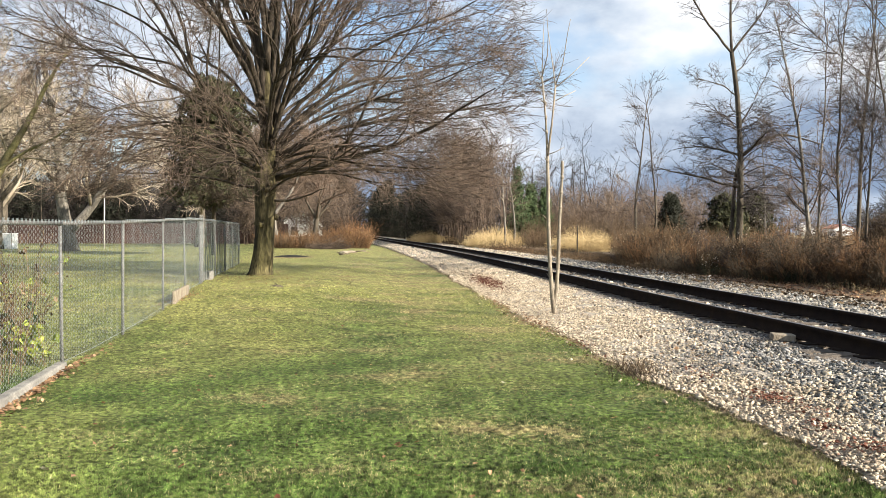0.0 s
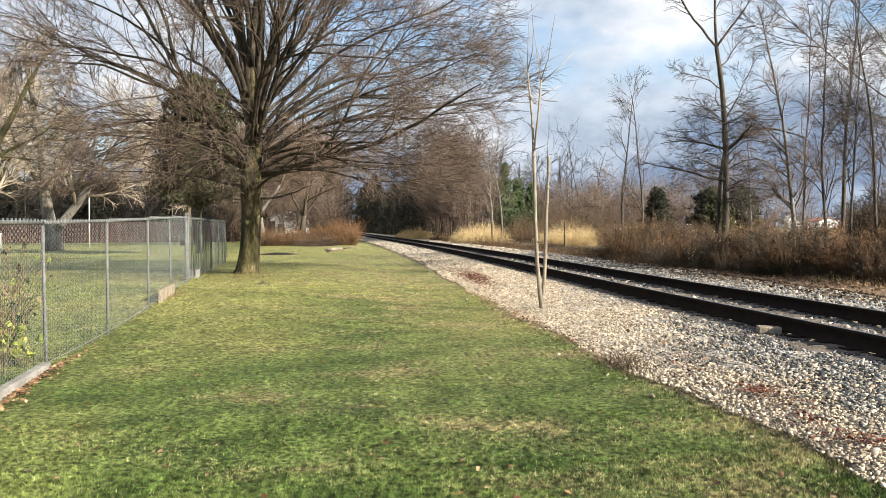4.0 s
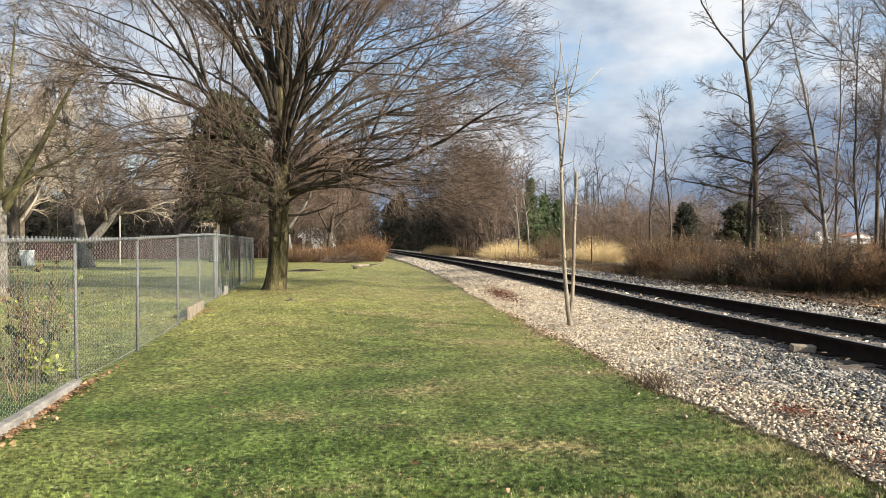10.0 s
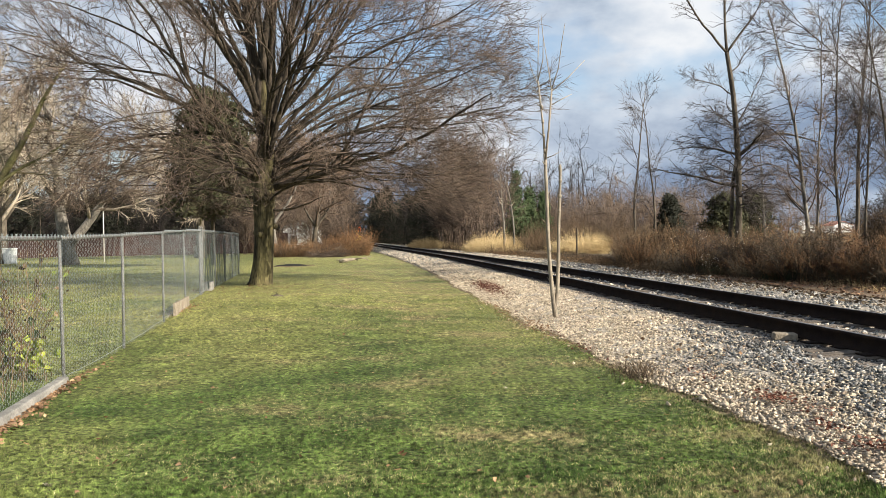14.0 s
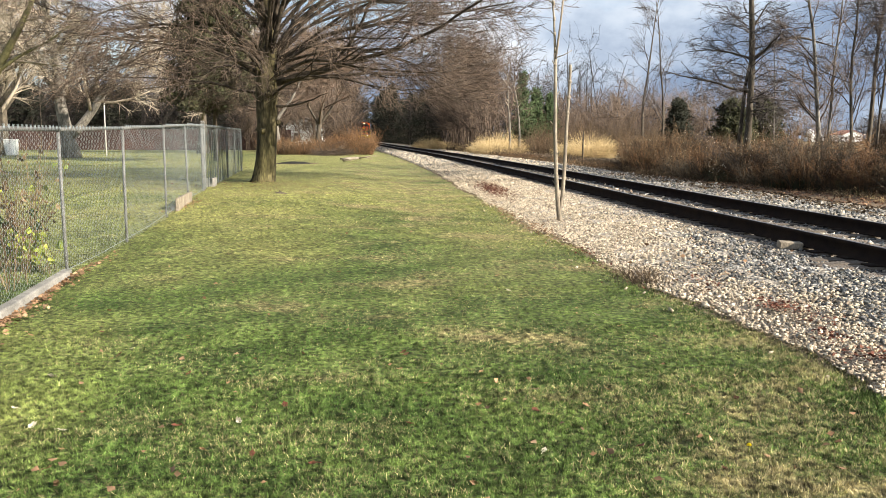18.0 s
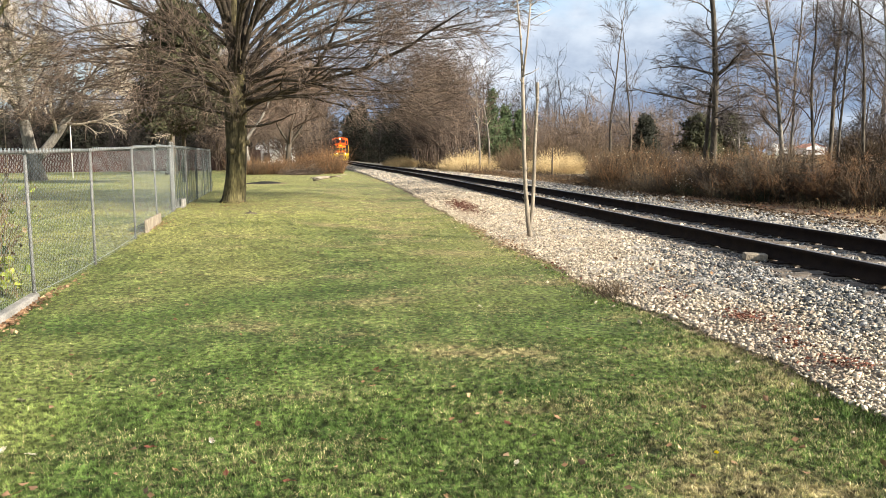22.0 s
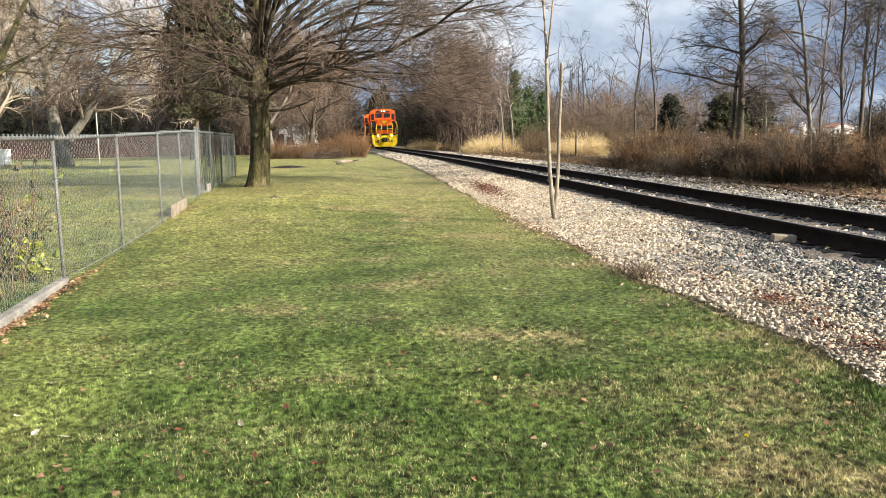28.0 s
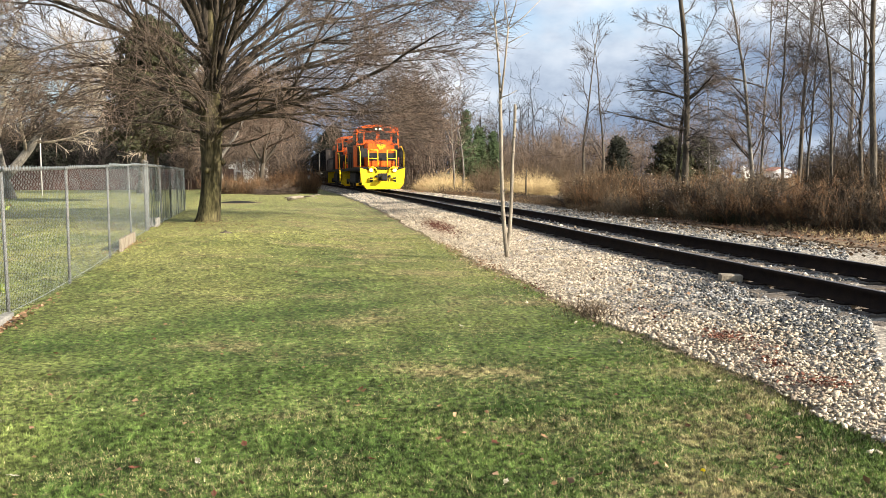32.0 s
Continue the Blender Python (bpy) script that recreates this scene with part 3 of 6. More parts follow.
    # band beside each rail where the rail's shade is painted on the stones
    rail_shade = (np.abs(np.abs(off) - 0.86) < 0.17 + rng.normal(0, 0.07, n)) & (rng.uniform(0, 1, n) < 0.8)
    grey &= ~rail_shade & (rng.uniform(0, 1, n) < 0.86)
    for mask, material, label in ((rail_shade, M_RAILSHADE_STONE, "oil-blackened stones along the foot of the rails"), (~grey & ~rail_shade, M_STONE, "loose angular pale tan limestone stones beside the lawn"), (grey, M_GREYSTONE, "coarse grey crushed stone beside the rails")):
        V, F, base = [], [], 0
        for solid, tris, some in ((cube, cube_f, mask & (pos[:, 1] < 7.5)), (octa, octa_f, mask & (pos[:, 1] >= 7.5))):
            pick = np.nonzero(some)[0]
            if not len(pick):
                continue
            v = stones_of(solid, pick)
            V.append(v.reshape(-1, 3))
            F.append((tris[None] + len(solid) * np.arange(len(pick))[:, None, None] + base).reshape(-1, 3))
            base += len(V[-1])
        ob = part("gravel", raw_mesh("gravel", np.concatenate(V), np.concatenate(F)), material)
        tagged(ob, label, "gravel", kind="stuff")


build_stones()


def build_grass():
    """Short mown grass in small tufts, whose blades spread outwards."""
    rng = np.random.default_rng(6)
    xs, ys, hs, outs = [], [], [], []
    for y0, y1, per, blades, h in ((2.6, 5.0, 3600, 10, 0.0190), (5.0, 6.3, 2300, 10, 0.0165), (6.3, 8.0, 1500, 10, 0.0142), (8.0, 13.0, 850, 8, 0.014), (13.0, 20.0, 150, 7, 0.028), (20.0, 30.0, 26, 6, 0.040), (30.0, 48.0, 8, 5, 0.05)):
        half = 0.62 * (y1 + 0.5) + 0.4
        n = int((y1 - y0) * 2 * half * per)
        y, x = rng.uniform(y0, y1, n), rng.uniform(-half, half, n)
        keep = (x < track_x(y) + edge_of_lawn(y) + 0.05 + rng.normal(0.02, 0.06, n)) & (np.abs(x) < 0.62 * y + 0.4)
        keep &= (x > -14) | (y < 8)
        x, y = x[keep], y[keep]
        n = len(x)
        near_edge = np.exp(-np.maximum(track_x(y) + edge_of_lawn(y) - x, 0) / 0.22)
        tall = h * rng.uniform(0.55, 1.4, n) * (1 + 0.7 * near_edge)
        wide = np.sqrt(1 / per) * 0.75
        a = rng.uniform(0, 2 * np.pi, (n, blades))
        d = wide * np.sqrt(rng.uniform(0, 1, (n, blades)))
        xs.append((x[:, None] + np.cos(a) * d).ravel())
        ys.append((y[:, None] + np.sin(a) * d).ravel())
        hs.append((tall[:, None] * rng.uniform(0.6, 1.2, (n, blades))).ravel())
        outs.append((a + rng.normal(0, 0.7, a.shape)).ravel())
    # looser tufts on the rest of the near lawn
    n = 17000
    x, y = rng.uniform(-7.5, 4.5, n), rng.uniform(-7, 10, n)
    keep = (x < track_x(y) + edge_of_lawn(y)) & (np.abs(x) > 0.62 * np.maximum(y, 0) + 0.35 * (y > 2.6))
    x, y = x[keep], y[keep]
    a = rng.uniform(0, 2 * np.pi, (len(x), 7))
    d = 0.08 * np.sqrt(rng.uniform(0, 1, a.shape))
    xs.append((x[:, None] + np.cos(a) * d).ravel())
    ys.append((y[:, None] + np.sin(a) * d).ravel())
    hs.append(0.034 * rng.uniform(0.6, 1.3, a.size))
    outs.append((a + rng.normal(0, 0.7, a.shape)).ravel())
    x, y, h, b = (np.concatenate(v) for v in (xs, ys, hs, outs))
    n = len(x)
    w = np.minimum(h, 0.03) * rng.uniform(0.06, 0.13, n)
    a = rng.uniform(0, 2 * np.pi, n)
    lean = h * rng.uniform(0.1, 1.15, n)
    z = rise(x, y) - 0.004
    dx, dy = np.cos(a) * w, np.sin(a) * w
    V = np.stack([np.stack([x - dx, y - dy, z], 1), np.stack([x + dx, y + dy, z], 1), np.stack([x + np.cos(b) * lean, y + np.sin(b) * lean, z + h], 1)], 1)
    F = np.array([0, 1, 2])[None] + 3 * np.arange(n)[:, None]
    ob = part("grass", raw_mesh("grass", V.reshape(-1, 3), F), M_GRASS)
    tagged(ob, "short green lawn grass with straw-coloured dry patches", "grass", kind="stuff")


build_grass()

# ---- railway track ----


def sweep(outline, offset, y0, y1, step):
    """An outline of (across, up) drawn along the track at an offset from its middle."""
    ys = np.arange(y0, y1 + step, step)
    slope = np.array([track_slope(v) for v in ys])
    nx, ny = 1 / np.sqrt(1 + slope**2), -slope / np.sqrt(1 + slope**2)
    o = np.array(outline)
    X = track_x(ys)[:, None] + (offset + o[None, :, 0]) * nx[:, None]
    Y = ys[:, None] + (offset + o[None, :, 0]) * ny[:, None]
    Z = o[None, :, 1] + lift(ys)[:, None]
    n, k = X.shape
    i = (np.arange(n - 1)[:, None] * k + np.arange(k)[None])
    j = (np.arange(n - 1)[:, None] * k + (np.arange(k)[None] + 1) % k)
    F = np.stack([i, j, j + k, i + k], -1).reshape(-1, 4)
    return raw_mesh("rail", np.stack([X, Y, Z], -1).reshape(-1, 3), F)


RAIL_SHAPE = [(-0.07, 0), (0.07, 0), (0.07, 0.012), (0.012, 0.03), (0.010, 0.125), (0.035, 0.138), (0.036, 0.165), (0.026, 0.175), (-0.026, 0.175), (-0.036, 0.165), (-0.035, 0.138), (-0.010, 0.125), (-0.012, 0.03), (-0.07, 0.012)]


def build_track():
    rng = random.Random(8)
    track = thing("railway_track", "straight-jointed steel railway track on weathered wooden ties", "railway track")
    for side in (-0.755, 0.755):
        me = sweep([(a, b + RAIL_TOP - 0.175) for a, b in RAIL_SHAPE], side, -16, 420, 2.0)
        me.materials.append(M_RAIL)
        rail = part("rail", me, M_RAIL, track, "rust-dark steel rail")
        me = sweep([(-0.024, RAIL_TOP + 0.0015), (0.024, RAIL_TOP + 0.0015), (0.024, RAIL_TOP - 0.004), (-0.024, RAIL_TOP - 0.004)], side, -16, 420, 2.0)
        part("running_surface", me, M_RAILTOP, rail, "rail head worn bright by wheels")
    tie = boxes((0, 0, -0.09, 2.6, 0.22, 0.18), bevel=0.012)
    me = bpy.data.meshes.new("tie")
    tie.to_mesh(me)
    tie.free()
    me.materials.append(M_TIE)
    plate = boxes((0, 0, 0.009, 0.30, 0.19, 0.018), bevel=0.004)
    pm = bpy.data.meshes.new("tie_plate")
    plate.to_mesh(pm)
    plate.free()
    pm.materials.append(M_RAIL)
    y = -4.0
    while y < 120:
        m = pose(float(track_x(y)) + rng.uniform(-0.06, 0.06), y, RAIL_TOP - 0.175 - 0.004 + rng.uniform(-0.012, 0.004) + float(lift(y)), 0, 0, math.degrees(math.atan(-track_slope(y))) + rng.uniform(-1.5, 1.5))
        t = part("tie", me, M_TIE, track, m=m)
        if 4 < y < 40:
            for s in (-0.755, 0.755):
                part("tie_plate", pm, M_RAIL, t, m=pose(s, 0, 0))
        y += 0.53 + rng.uniform(-0.03, 0.03)


build_track()

# ---- trees ----


def tree(name, x, y, label, height, trunk_r, seed, trunk_bark, twig_mat, lean=(0, 0), trunk_top=1.0, boughs=None, plan=(), stems=(), z=None, group="", bough_len=2.0, bough_angle=0.9, bough_from=0.3, nb=12, bough_lift=0.06, crook=0.045):
    """A bare tree: a flared crooked trunk as one part and its branches as another."""
    rng = np.random.default_rng(seed)
    z = float(rise(x, y)) if z is None else z
    t = thing(name, label, "tree", group, m=pose(x, y, z - 0.05))
    tr = Tubes()
    n = 12
    base = np.array([[0.0, 0, 0]])
    way = unit(np.array([[lean[0], lean[1], 1.0]]))
    P, R = limbs(rng, base, way, np.array([height * trunk_top]), np.array([trunk_r]), n, crook, 0.045, 0.22)
    R = R * (1 + 0.55 * np.exp(-np.linspace(0, height * trunk_top, n) / (trunk_r * 2.0)))[None]
    tr.add(P, R, 10)
    crown = Tubes()
    ends = [(P, R)]
    for at, wx, wy, length, share in stems:
        i = int(at * (n - 1))
        s = P[:, i]
        p, r = limbs(rng, s, unit(np.array([[wx, wy, 1.0]])), np.array([length]), R[:, i] * share, n, 0.05, 0.05, 0.15)
        tr.add(p, r, 8)
        ends.append((p, r))
    for p, r in ends:
        s, w, rad, tt = spawn(rng, p, r, nb, t0=bough_from, angle=bough_angle)
        ln = bough_len * rng.uniform(0.6, 1.2, len(s)) * (1.2 - 0.75 * tt)
        bp, br = limbs(rng, s, w, ln, np.maximum(rad * 0.45, 0.012), 7, 0.12, bough_lift, 0.25)
        crown.add(bp, br, 5)
        twigs_on(rng, crown, bp, br, plan)
    part("trunk", tr.mesh("trunk"), trunk_bark, t, smooth=True)
    part("crown", crown.mesh("crown"), twig_mat, t)
    return t


def arched(rng, start, turn, s0, s1, length, radius, n=20, wobble=0.07, tip=0.12, knee=0.55):
    """One limb that leaves at the slope s0, bows over to the slope s1 (degrees) by the share knee of its way, and lifts its tip a little."""
    p, pts, a = np.array(start, float), [np.array(start, float)], turn
    step = length / (n - 1)
    drift = 0.0
    for i in range(n - 1):
        f = i / (n - 2)
        e = min(1.0, f / knee)
        e = e * e * (3 - 2 * e)
        drift = 0.8 * drift + rng.normal(0, wobble)
        sl = math.radians(s0 + (s1 - s0) * e) + drift + 0.16 * max(0.0, f - 0.75)
        a += rng.normal(0, wobble * 0.9)
        p = p + step * np.array([math.cos(a) * math.cos(sl), math.sin(a) * math.cos(sl), math.sin(sl)])
        pts.append(p)
    return np.array(pts)[None], (radius * np.linspace(1, tip, n) ** 0.9)[None]


def big_tree(x, y):
    """The broad yard tree: a short mossy trunk, a dark leader and a fan of long limbs that rise and then arch outwards."""
    rng = np.random.default_rng(21)
    t = thing("shade_tree", "broad leafless shade tree with mossy trunk on the lawn", "tree", m=pose(x, y, float(rise(x, y)) - 0.05))
    tr = Tubes()
    hs = np.array([0, 0.10, 0.3, 0.65, 1.1, 1.6, 2.05, 2.5, 2.9, 3.4, 4.0, 4.7, 5.5, 6.4])
    mid = lambda h: np.stack([0.02 + 0.10 * h - 0.012 * h * h + 0.03 * np.sin(h * 1.7), 0.02 * h, h], -1)  # noqa: E731
    P = mid(hs)[None]
    R = np.array([0.40, 0.34, 0.31, 0.285, 0.275, 0.28, 0.295, 0.305, 0.29, 0.265, 0.23, 0.195, 0.155, 0.11])[None]
    tr.add(P, R, 18)
    for k in range(9):
        a, h = rng.uniform(0, 6.28), rng.uniform(1.3, 3.2)
        d = np.array([math.cos(a), math.sin(a), 0])
        tr.line([mid(h) + d * 0.24, mid(h) + d * 0.33, mid(h) + d * 0.38], [0.10, 0.085, 0.03], 7)
    part("trunk", tr.mesh("trunk"), M_MOSSBARK, t, "furrowed bark with yellow-green moss", smooth=True)
    # limbs: turn, slope at the trunk, slope further out, start height, length, radius
    rows = []
    for count, turn0, steep, far, start, long, thick in (
        (5, 0.3, (78, 88), (76, 88), (4.6, 6.2), (7.0, 8.5), (0.10, 0.14)),
        (10, 0.9, (64, 80), (52, 74), (3.4, 5.8), (7.6, 9.4), (0.085, 0.12)),
        (12, 0.2, (50, 70), (30, 52), (3.0, 5.4), (8.2, 10.0), (0.075, 0.11)),
        (11, 1.5, (38, 60), (10, 28), (2.7, 4.8), (7.2, 8.8), (0.06, 0.09)),
        (7, 2.2, (12, 30), (-8, 8), (2.3, 3.6), (4.8, 6.6), (0.045, 0.07)),
    ):
        for i in range(count):
            rows.append((i * 2.39996 + turn0, rng.uniform(*steep), rng.uniform(*far), rng.uniform(*start), rng.uniform(*long), rng.uniform(*thick)))
    rows += [(0.06, 12, 9, 2.75, 7.6, 0.12), (-0.25, 34, 10, 3.1, 7.6, 0.10), (0.25, 42, 14, 3.6, 8.2, 0.09), (-0.5, 26, -4, 2.9, 6.6, 0.07), (0.35, 22, 0, 2.7, 6.8, 0.07), (-0.1, 50, 20, 4.0, 8.2, 0.08), (3.05, 24, 4, 3.0, 6.2, 0.08), (3.3, 46, 24, 3.4, 8.0, 0.10), (2.9, 8, -4, 2.5, 5.0, 0.06), (-0.35, -18, 10, 2.2, 2.0, 0.06), (0.15, 30, -6, 3.2, 7.0, 0.06), (-0.7, 26, -8, 3.0, 6.2, 0.055), (0.6, 24, -8, 3.0, 6.6, 0.055), (-0.15, 10, -10, 2.8, 6.2, 0.05), (0.45, 36, 6, 3.5, 7.8, 0.06), (2.5, 20, -8, 2.9, 5.8, 0.05), (3.6, 24, -6, 3.0, 6.0, 0.05), (3.2, 34, 6, 3.4, 7.2, 0.06), (-0.05, 28, 2, 3.3, 7.6, 0.06)]
    BP, BR = [], []
    for turn, s0, s1, h0, ln, r in rows:
        back = max(0.0, -math.sin(turn)) * (s1 < 40)
        c = mid(np.array(h0)) + np.array([0.12 * math.cos(turn), 0.12 * math.sin(turn), 0])
        p, q = arched(rng, c, turn, s0, s1, ln * (1 - 0.25 * back), r * 0.78, wobble=0.083)
        one = Tubes()
        one.add(p, q, 7)
        if ln > 4:
            BP.append(p)
            BR.append(q)
            # two or three forks, each nearly as stout as the limb it leaves
            for at in rng.choice(np.arange(4, 13), 3 if s1 > 20 else 2, replace=False):
                way = unit(p[0, at + 1] - p[0, at])
                side = unit(np.cross(way, rng.normal(0, 1, 3)))
                way = way * math.cos(0.42) + side * math.sin(0.42)
                left = ln * (1 - at / 19) * rng.uniform(0.75, 1.05)
                fp, fq = limbs(rng, p[:, at], way[None], np.array([left]), q[:, at] * rng.uniform(0.6, 0.8), 20, 0.095, 0.004, 0.14)
                if fp[0, :, 2].min() < 2.0:
                    continue
                one.add(fp, fq, 6)
                BP.append(fp)
                BR.append(fq)
        part("limb", one.mesh("limb"), M_BARK, t, smooth=True)
    BP, BR = np.concatenate(BP), np.concatenate(BR)
    crown = Tubes()
    twigs_on(rng, crown, BP, BR, [(6, 0.58, 2.3, 0.42, 0.011, 8, 0.004), (7, 0.62, 1.15, 0.5, 0.0068, 6, 0.0), (6, 0.6, 0.6, 0.6, 0.0048, 3, 0.0)], t0=0.28, floor=1.9, wobble=0.12)
    # short crooked shoots on the trunk and the feet of the limbs
    h = rng.uniform(1.9, 4.6, 38)
    a = rng.uniform(0, 2 * np.pi, 38)
    P, R = limbs(rng, mid(h) + np.stack([0.28 * np.cos(a), 0.28 * np.sin(a), 0 * a], 1), np.stack([np.cos(a), np.sin(a), rng.uniform(-0.3, 0.9, 38)], 1), rng.uniform(0.5, 1.8, 38), np.full(38, 0.014), 7, 0.22, 0.0, 0.3)
    crown.add(P, R, 4)
    twigs_on(rng, crown, P, R, [(6, 0.7, 0.6, 0.5, 0.006, 4, 0.0), (4, 0.7, 0.3, 0.6, 0.005, 3, 0.0)], floor=1.2, wobble=0.18)
    part("crown", crown.mesh("crown"), M_TWIG, t, "dense brown twigs")
    return t


big_tree(-3.75, 23.6)
root = Tubes()
root.line([(-0.35, 0.05, -0.06), (-0.18, 0.0, 0.03), (0.0, 0.02, 0.06), (0.2, -0.03, 0.04), (0.42, 0.02, -0.05)], [0.03, 0.05, 0.06, 0.045, 0.02], 8)
root.line([(0.0, 0.02, 0.05), (0.05, 0.1, 0.12), (0.02, 0.13, 0.18)], [0.04, 0.03, 0.012], 6)
tagged(part("exposed_root", root.mesh("exposed_root"), M_MIDBARK, m=pose(-2.62, 18.76, float(rise(-2.62, 18.76)) - 0.03, 0, 0, 20) @ Matrix.Scale(0.62, 4), smooth=True), "gnarled brown tree root above the grass near the shade tree", "root")
THIN = [(10, 0.65, 0.85, 0.5, 0.007, 5, 0.03), (8, 0.7, 0.45, 0.6, 0.0048, 3, 0.0)]
SPARSE = [(7, 0.5, 1.1, 0.5, 0.010, 5, 0.04), (4, 0.55, 0.6, 0.6, 0.008, 3, 0.02)]

# ---- young tree on the ballast ----


def young_tree():
    t = thing("young_tree", "slender leafless young tree with one sawn-off stem, in gravel", "tree", m=pose(2.735, 13.8, 0.06) @ Matrix.Scale(1.022, 4))
    stem = Tubes()
    stem.line([(0.02, 0, -0.1), (-0.03, 0, 0.25), (-0.075, 0, 0.8), (-0.10, 0, 1.4), (-0.11, 0, 2.05), (-0.125, 0.01, 2.7)], [0.048, 0.038, 0.034, 0.032, 0.029, 0.027], 8)
    stem.line([(-0.125, 0.01, 2.65), (-0.15, 0.02, 3.2), (-0.215, 0.03, 3.9)], [0.021, 0.017, 0.014], 7)
    stem.line([(-0.12, 0.0, 2.6), (-0.06, -0.02, 3.1), (0.0, -0.03, 3.76)], [0.021, 0.017, 0.014], 7)
    rk = random.Random(9)
    for k in range(14):
        z = 0.35 + 0.24 * k
        x = float(np.interp(z, [0.25, 0.8, 1.4, 2.05, 2.7, 3.9], [-0.03, -0.075, -0.10, -0.11, -0.125, -0.19]))
        stem.line([(x, 0.005, z - 0.03), (x, 0.0, z), (x, 0.005, z + 0.03)], [0.024, 0.040 - 0.003 * k * 0.5, 0.022], 7)
        a = rk.uniform(0, 6.28)
        if k % 2:
            stem.line([(x, 0, z), (x + 0.05 * math.cos(a), 0.05 * math.sin(a), z + 0.03), (x + 0.085 * math.cos(a), 0.085 * math.sin(a), z + 0.07)], [0.012, 0.009, 0.006], 5)
    part("stem", stem.mesh("stem"), M_SKIN, t, smooth=True)
    cut = Tubes()
    cut.line([(-0.02, 0, 0.12), (0.045, 0.02, 0.42), (0.07, 0.02, 0.9), (0.085, 0.02, 1.5), (0.125, 0.03, 2.2), (0.13, 0.03, 2.46), (0.128, 0.03, 2.52)], [0.036, 0.032, 0.030, 0.027, 0.022, 0.026, 0.020], 8)
    for k in range(8):
        z = 0.5 + 0.25 * k
        x = float(np.interp(z, [0.42, 0.9, 1.5, 2.2, 2.46], [0.045, 0.07, 0.085, 0.125, 0.13]))
        cut.line([(x, 0.02, z - 0.03), (x, 0.02, z), (x, 0.02, z + 0.03)], [0.022, 0.035, 0.020], 7)
    part("sawn_stem", cut.mesh("sawn_stem"), M_SKIN, t, "stem cut flat at the top", smooth=True)
    tw = Tubes()
    for pts in (
        [(-0.215, 0.03, 3.88), (-0.205, 0.03, 4.3), (-0.185, 0.02, 4.85)],
        [(-0.215, 0.03, 3.85), (-0.30, 0.05, 4.05), (-0.37, 0.06, 4.3)],
        [(-0.215, 0.03, 3.9), (-0.13, 0.0, 4.25), (-0.12, 0.0, 4.6), (-0.15, 0, 5.0)],
        [(0.0, -0.03, 3.74), (-0.07, -0.05, 4.2), (-0.14, -0.05, 4.7)],
        [(0.0, -0.03, 3.76), (0.12, -0.02, 4.1), (0.20, 0.0, 4.6), (0.25, 0.0, 4.85)],
        [(0.0, -0.03, 3.72), (0.25, -0.1, 3.92), (0.53, -0.15, 4.2)],
        [(0.0, -0.03, 3.5), (0.15, -0.08, 3.58), (0.32, -0.1, 3.66)],
        [(-0.125, 0.01, 2.62), (0.0, -0.1, 2.66), (0.12, -0.15, 2.73)],
        [(-0.22, 0.03, 3.7), (-0.26, 0.1, 3.75), (-0.3, 0.12, 3.85)],
    ):
        tw.line(pts, np.linspace(0.010, 0.004, len(pts)), 5)
    part("crown", tw.mesh("crown"), M_GREYTWIG, t)


young_tree()

# ---- chain-link fence along the lawn ----
POSTS = [(-2.95, 4.0), (-3.20, 6.4), (-3.46, 8.85), (-3.60, 11.25), (-3.86, 14.15), (-4.22, 17.1), (-4.50, 19.7), (-4.60, 20.3), (-4.85, 23.0), (-5.15, 25.8), (-5.45, 28.6), (-5.75, 31.4)]
FENCE_H = 1.52


def chain_panel(length, height):
    """Woven wire: zigzag strands that hook their neighbours, each strand leaning in and out."""
    tubes = Tubes()
    cell = 0.057
    n = int(length / (cell / 2))
    k = int(height / (cell / 2)) + 1
    z = 0.03 + np.arange(k) * cell / 2
    strands = []
    for i in range(1, n, 1):
        if i % 2 == 0:
            continue
        x = i * cell / 2 + np.where((np.arange(k) + i // 2) % 2 == 0, -cell / 2 * 1.03, cell / 2 * 1.03)
        y = np.where((np.arange(k) + i // 2) % 2 == 0, -0.004, 0.004)
        strands.append(np.stack([x, y, z], 1))
    P = np.array(strands)
    # barbs over the top
    tubes.add(P, np.full(P.shape[:2], 0.0014), 3)
    top = P[:, -1]
    for s in (-1, 1):
        Q = np.stack([top, top + np.array([s * 0.012, 0, 0.035])], 1)
        tubes.add(Q, np.full(Q.shape[:2], 0.0021), 3)
    return tubes.mesh("wire_panel")


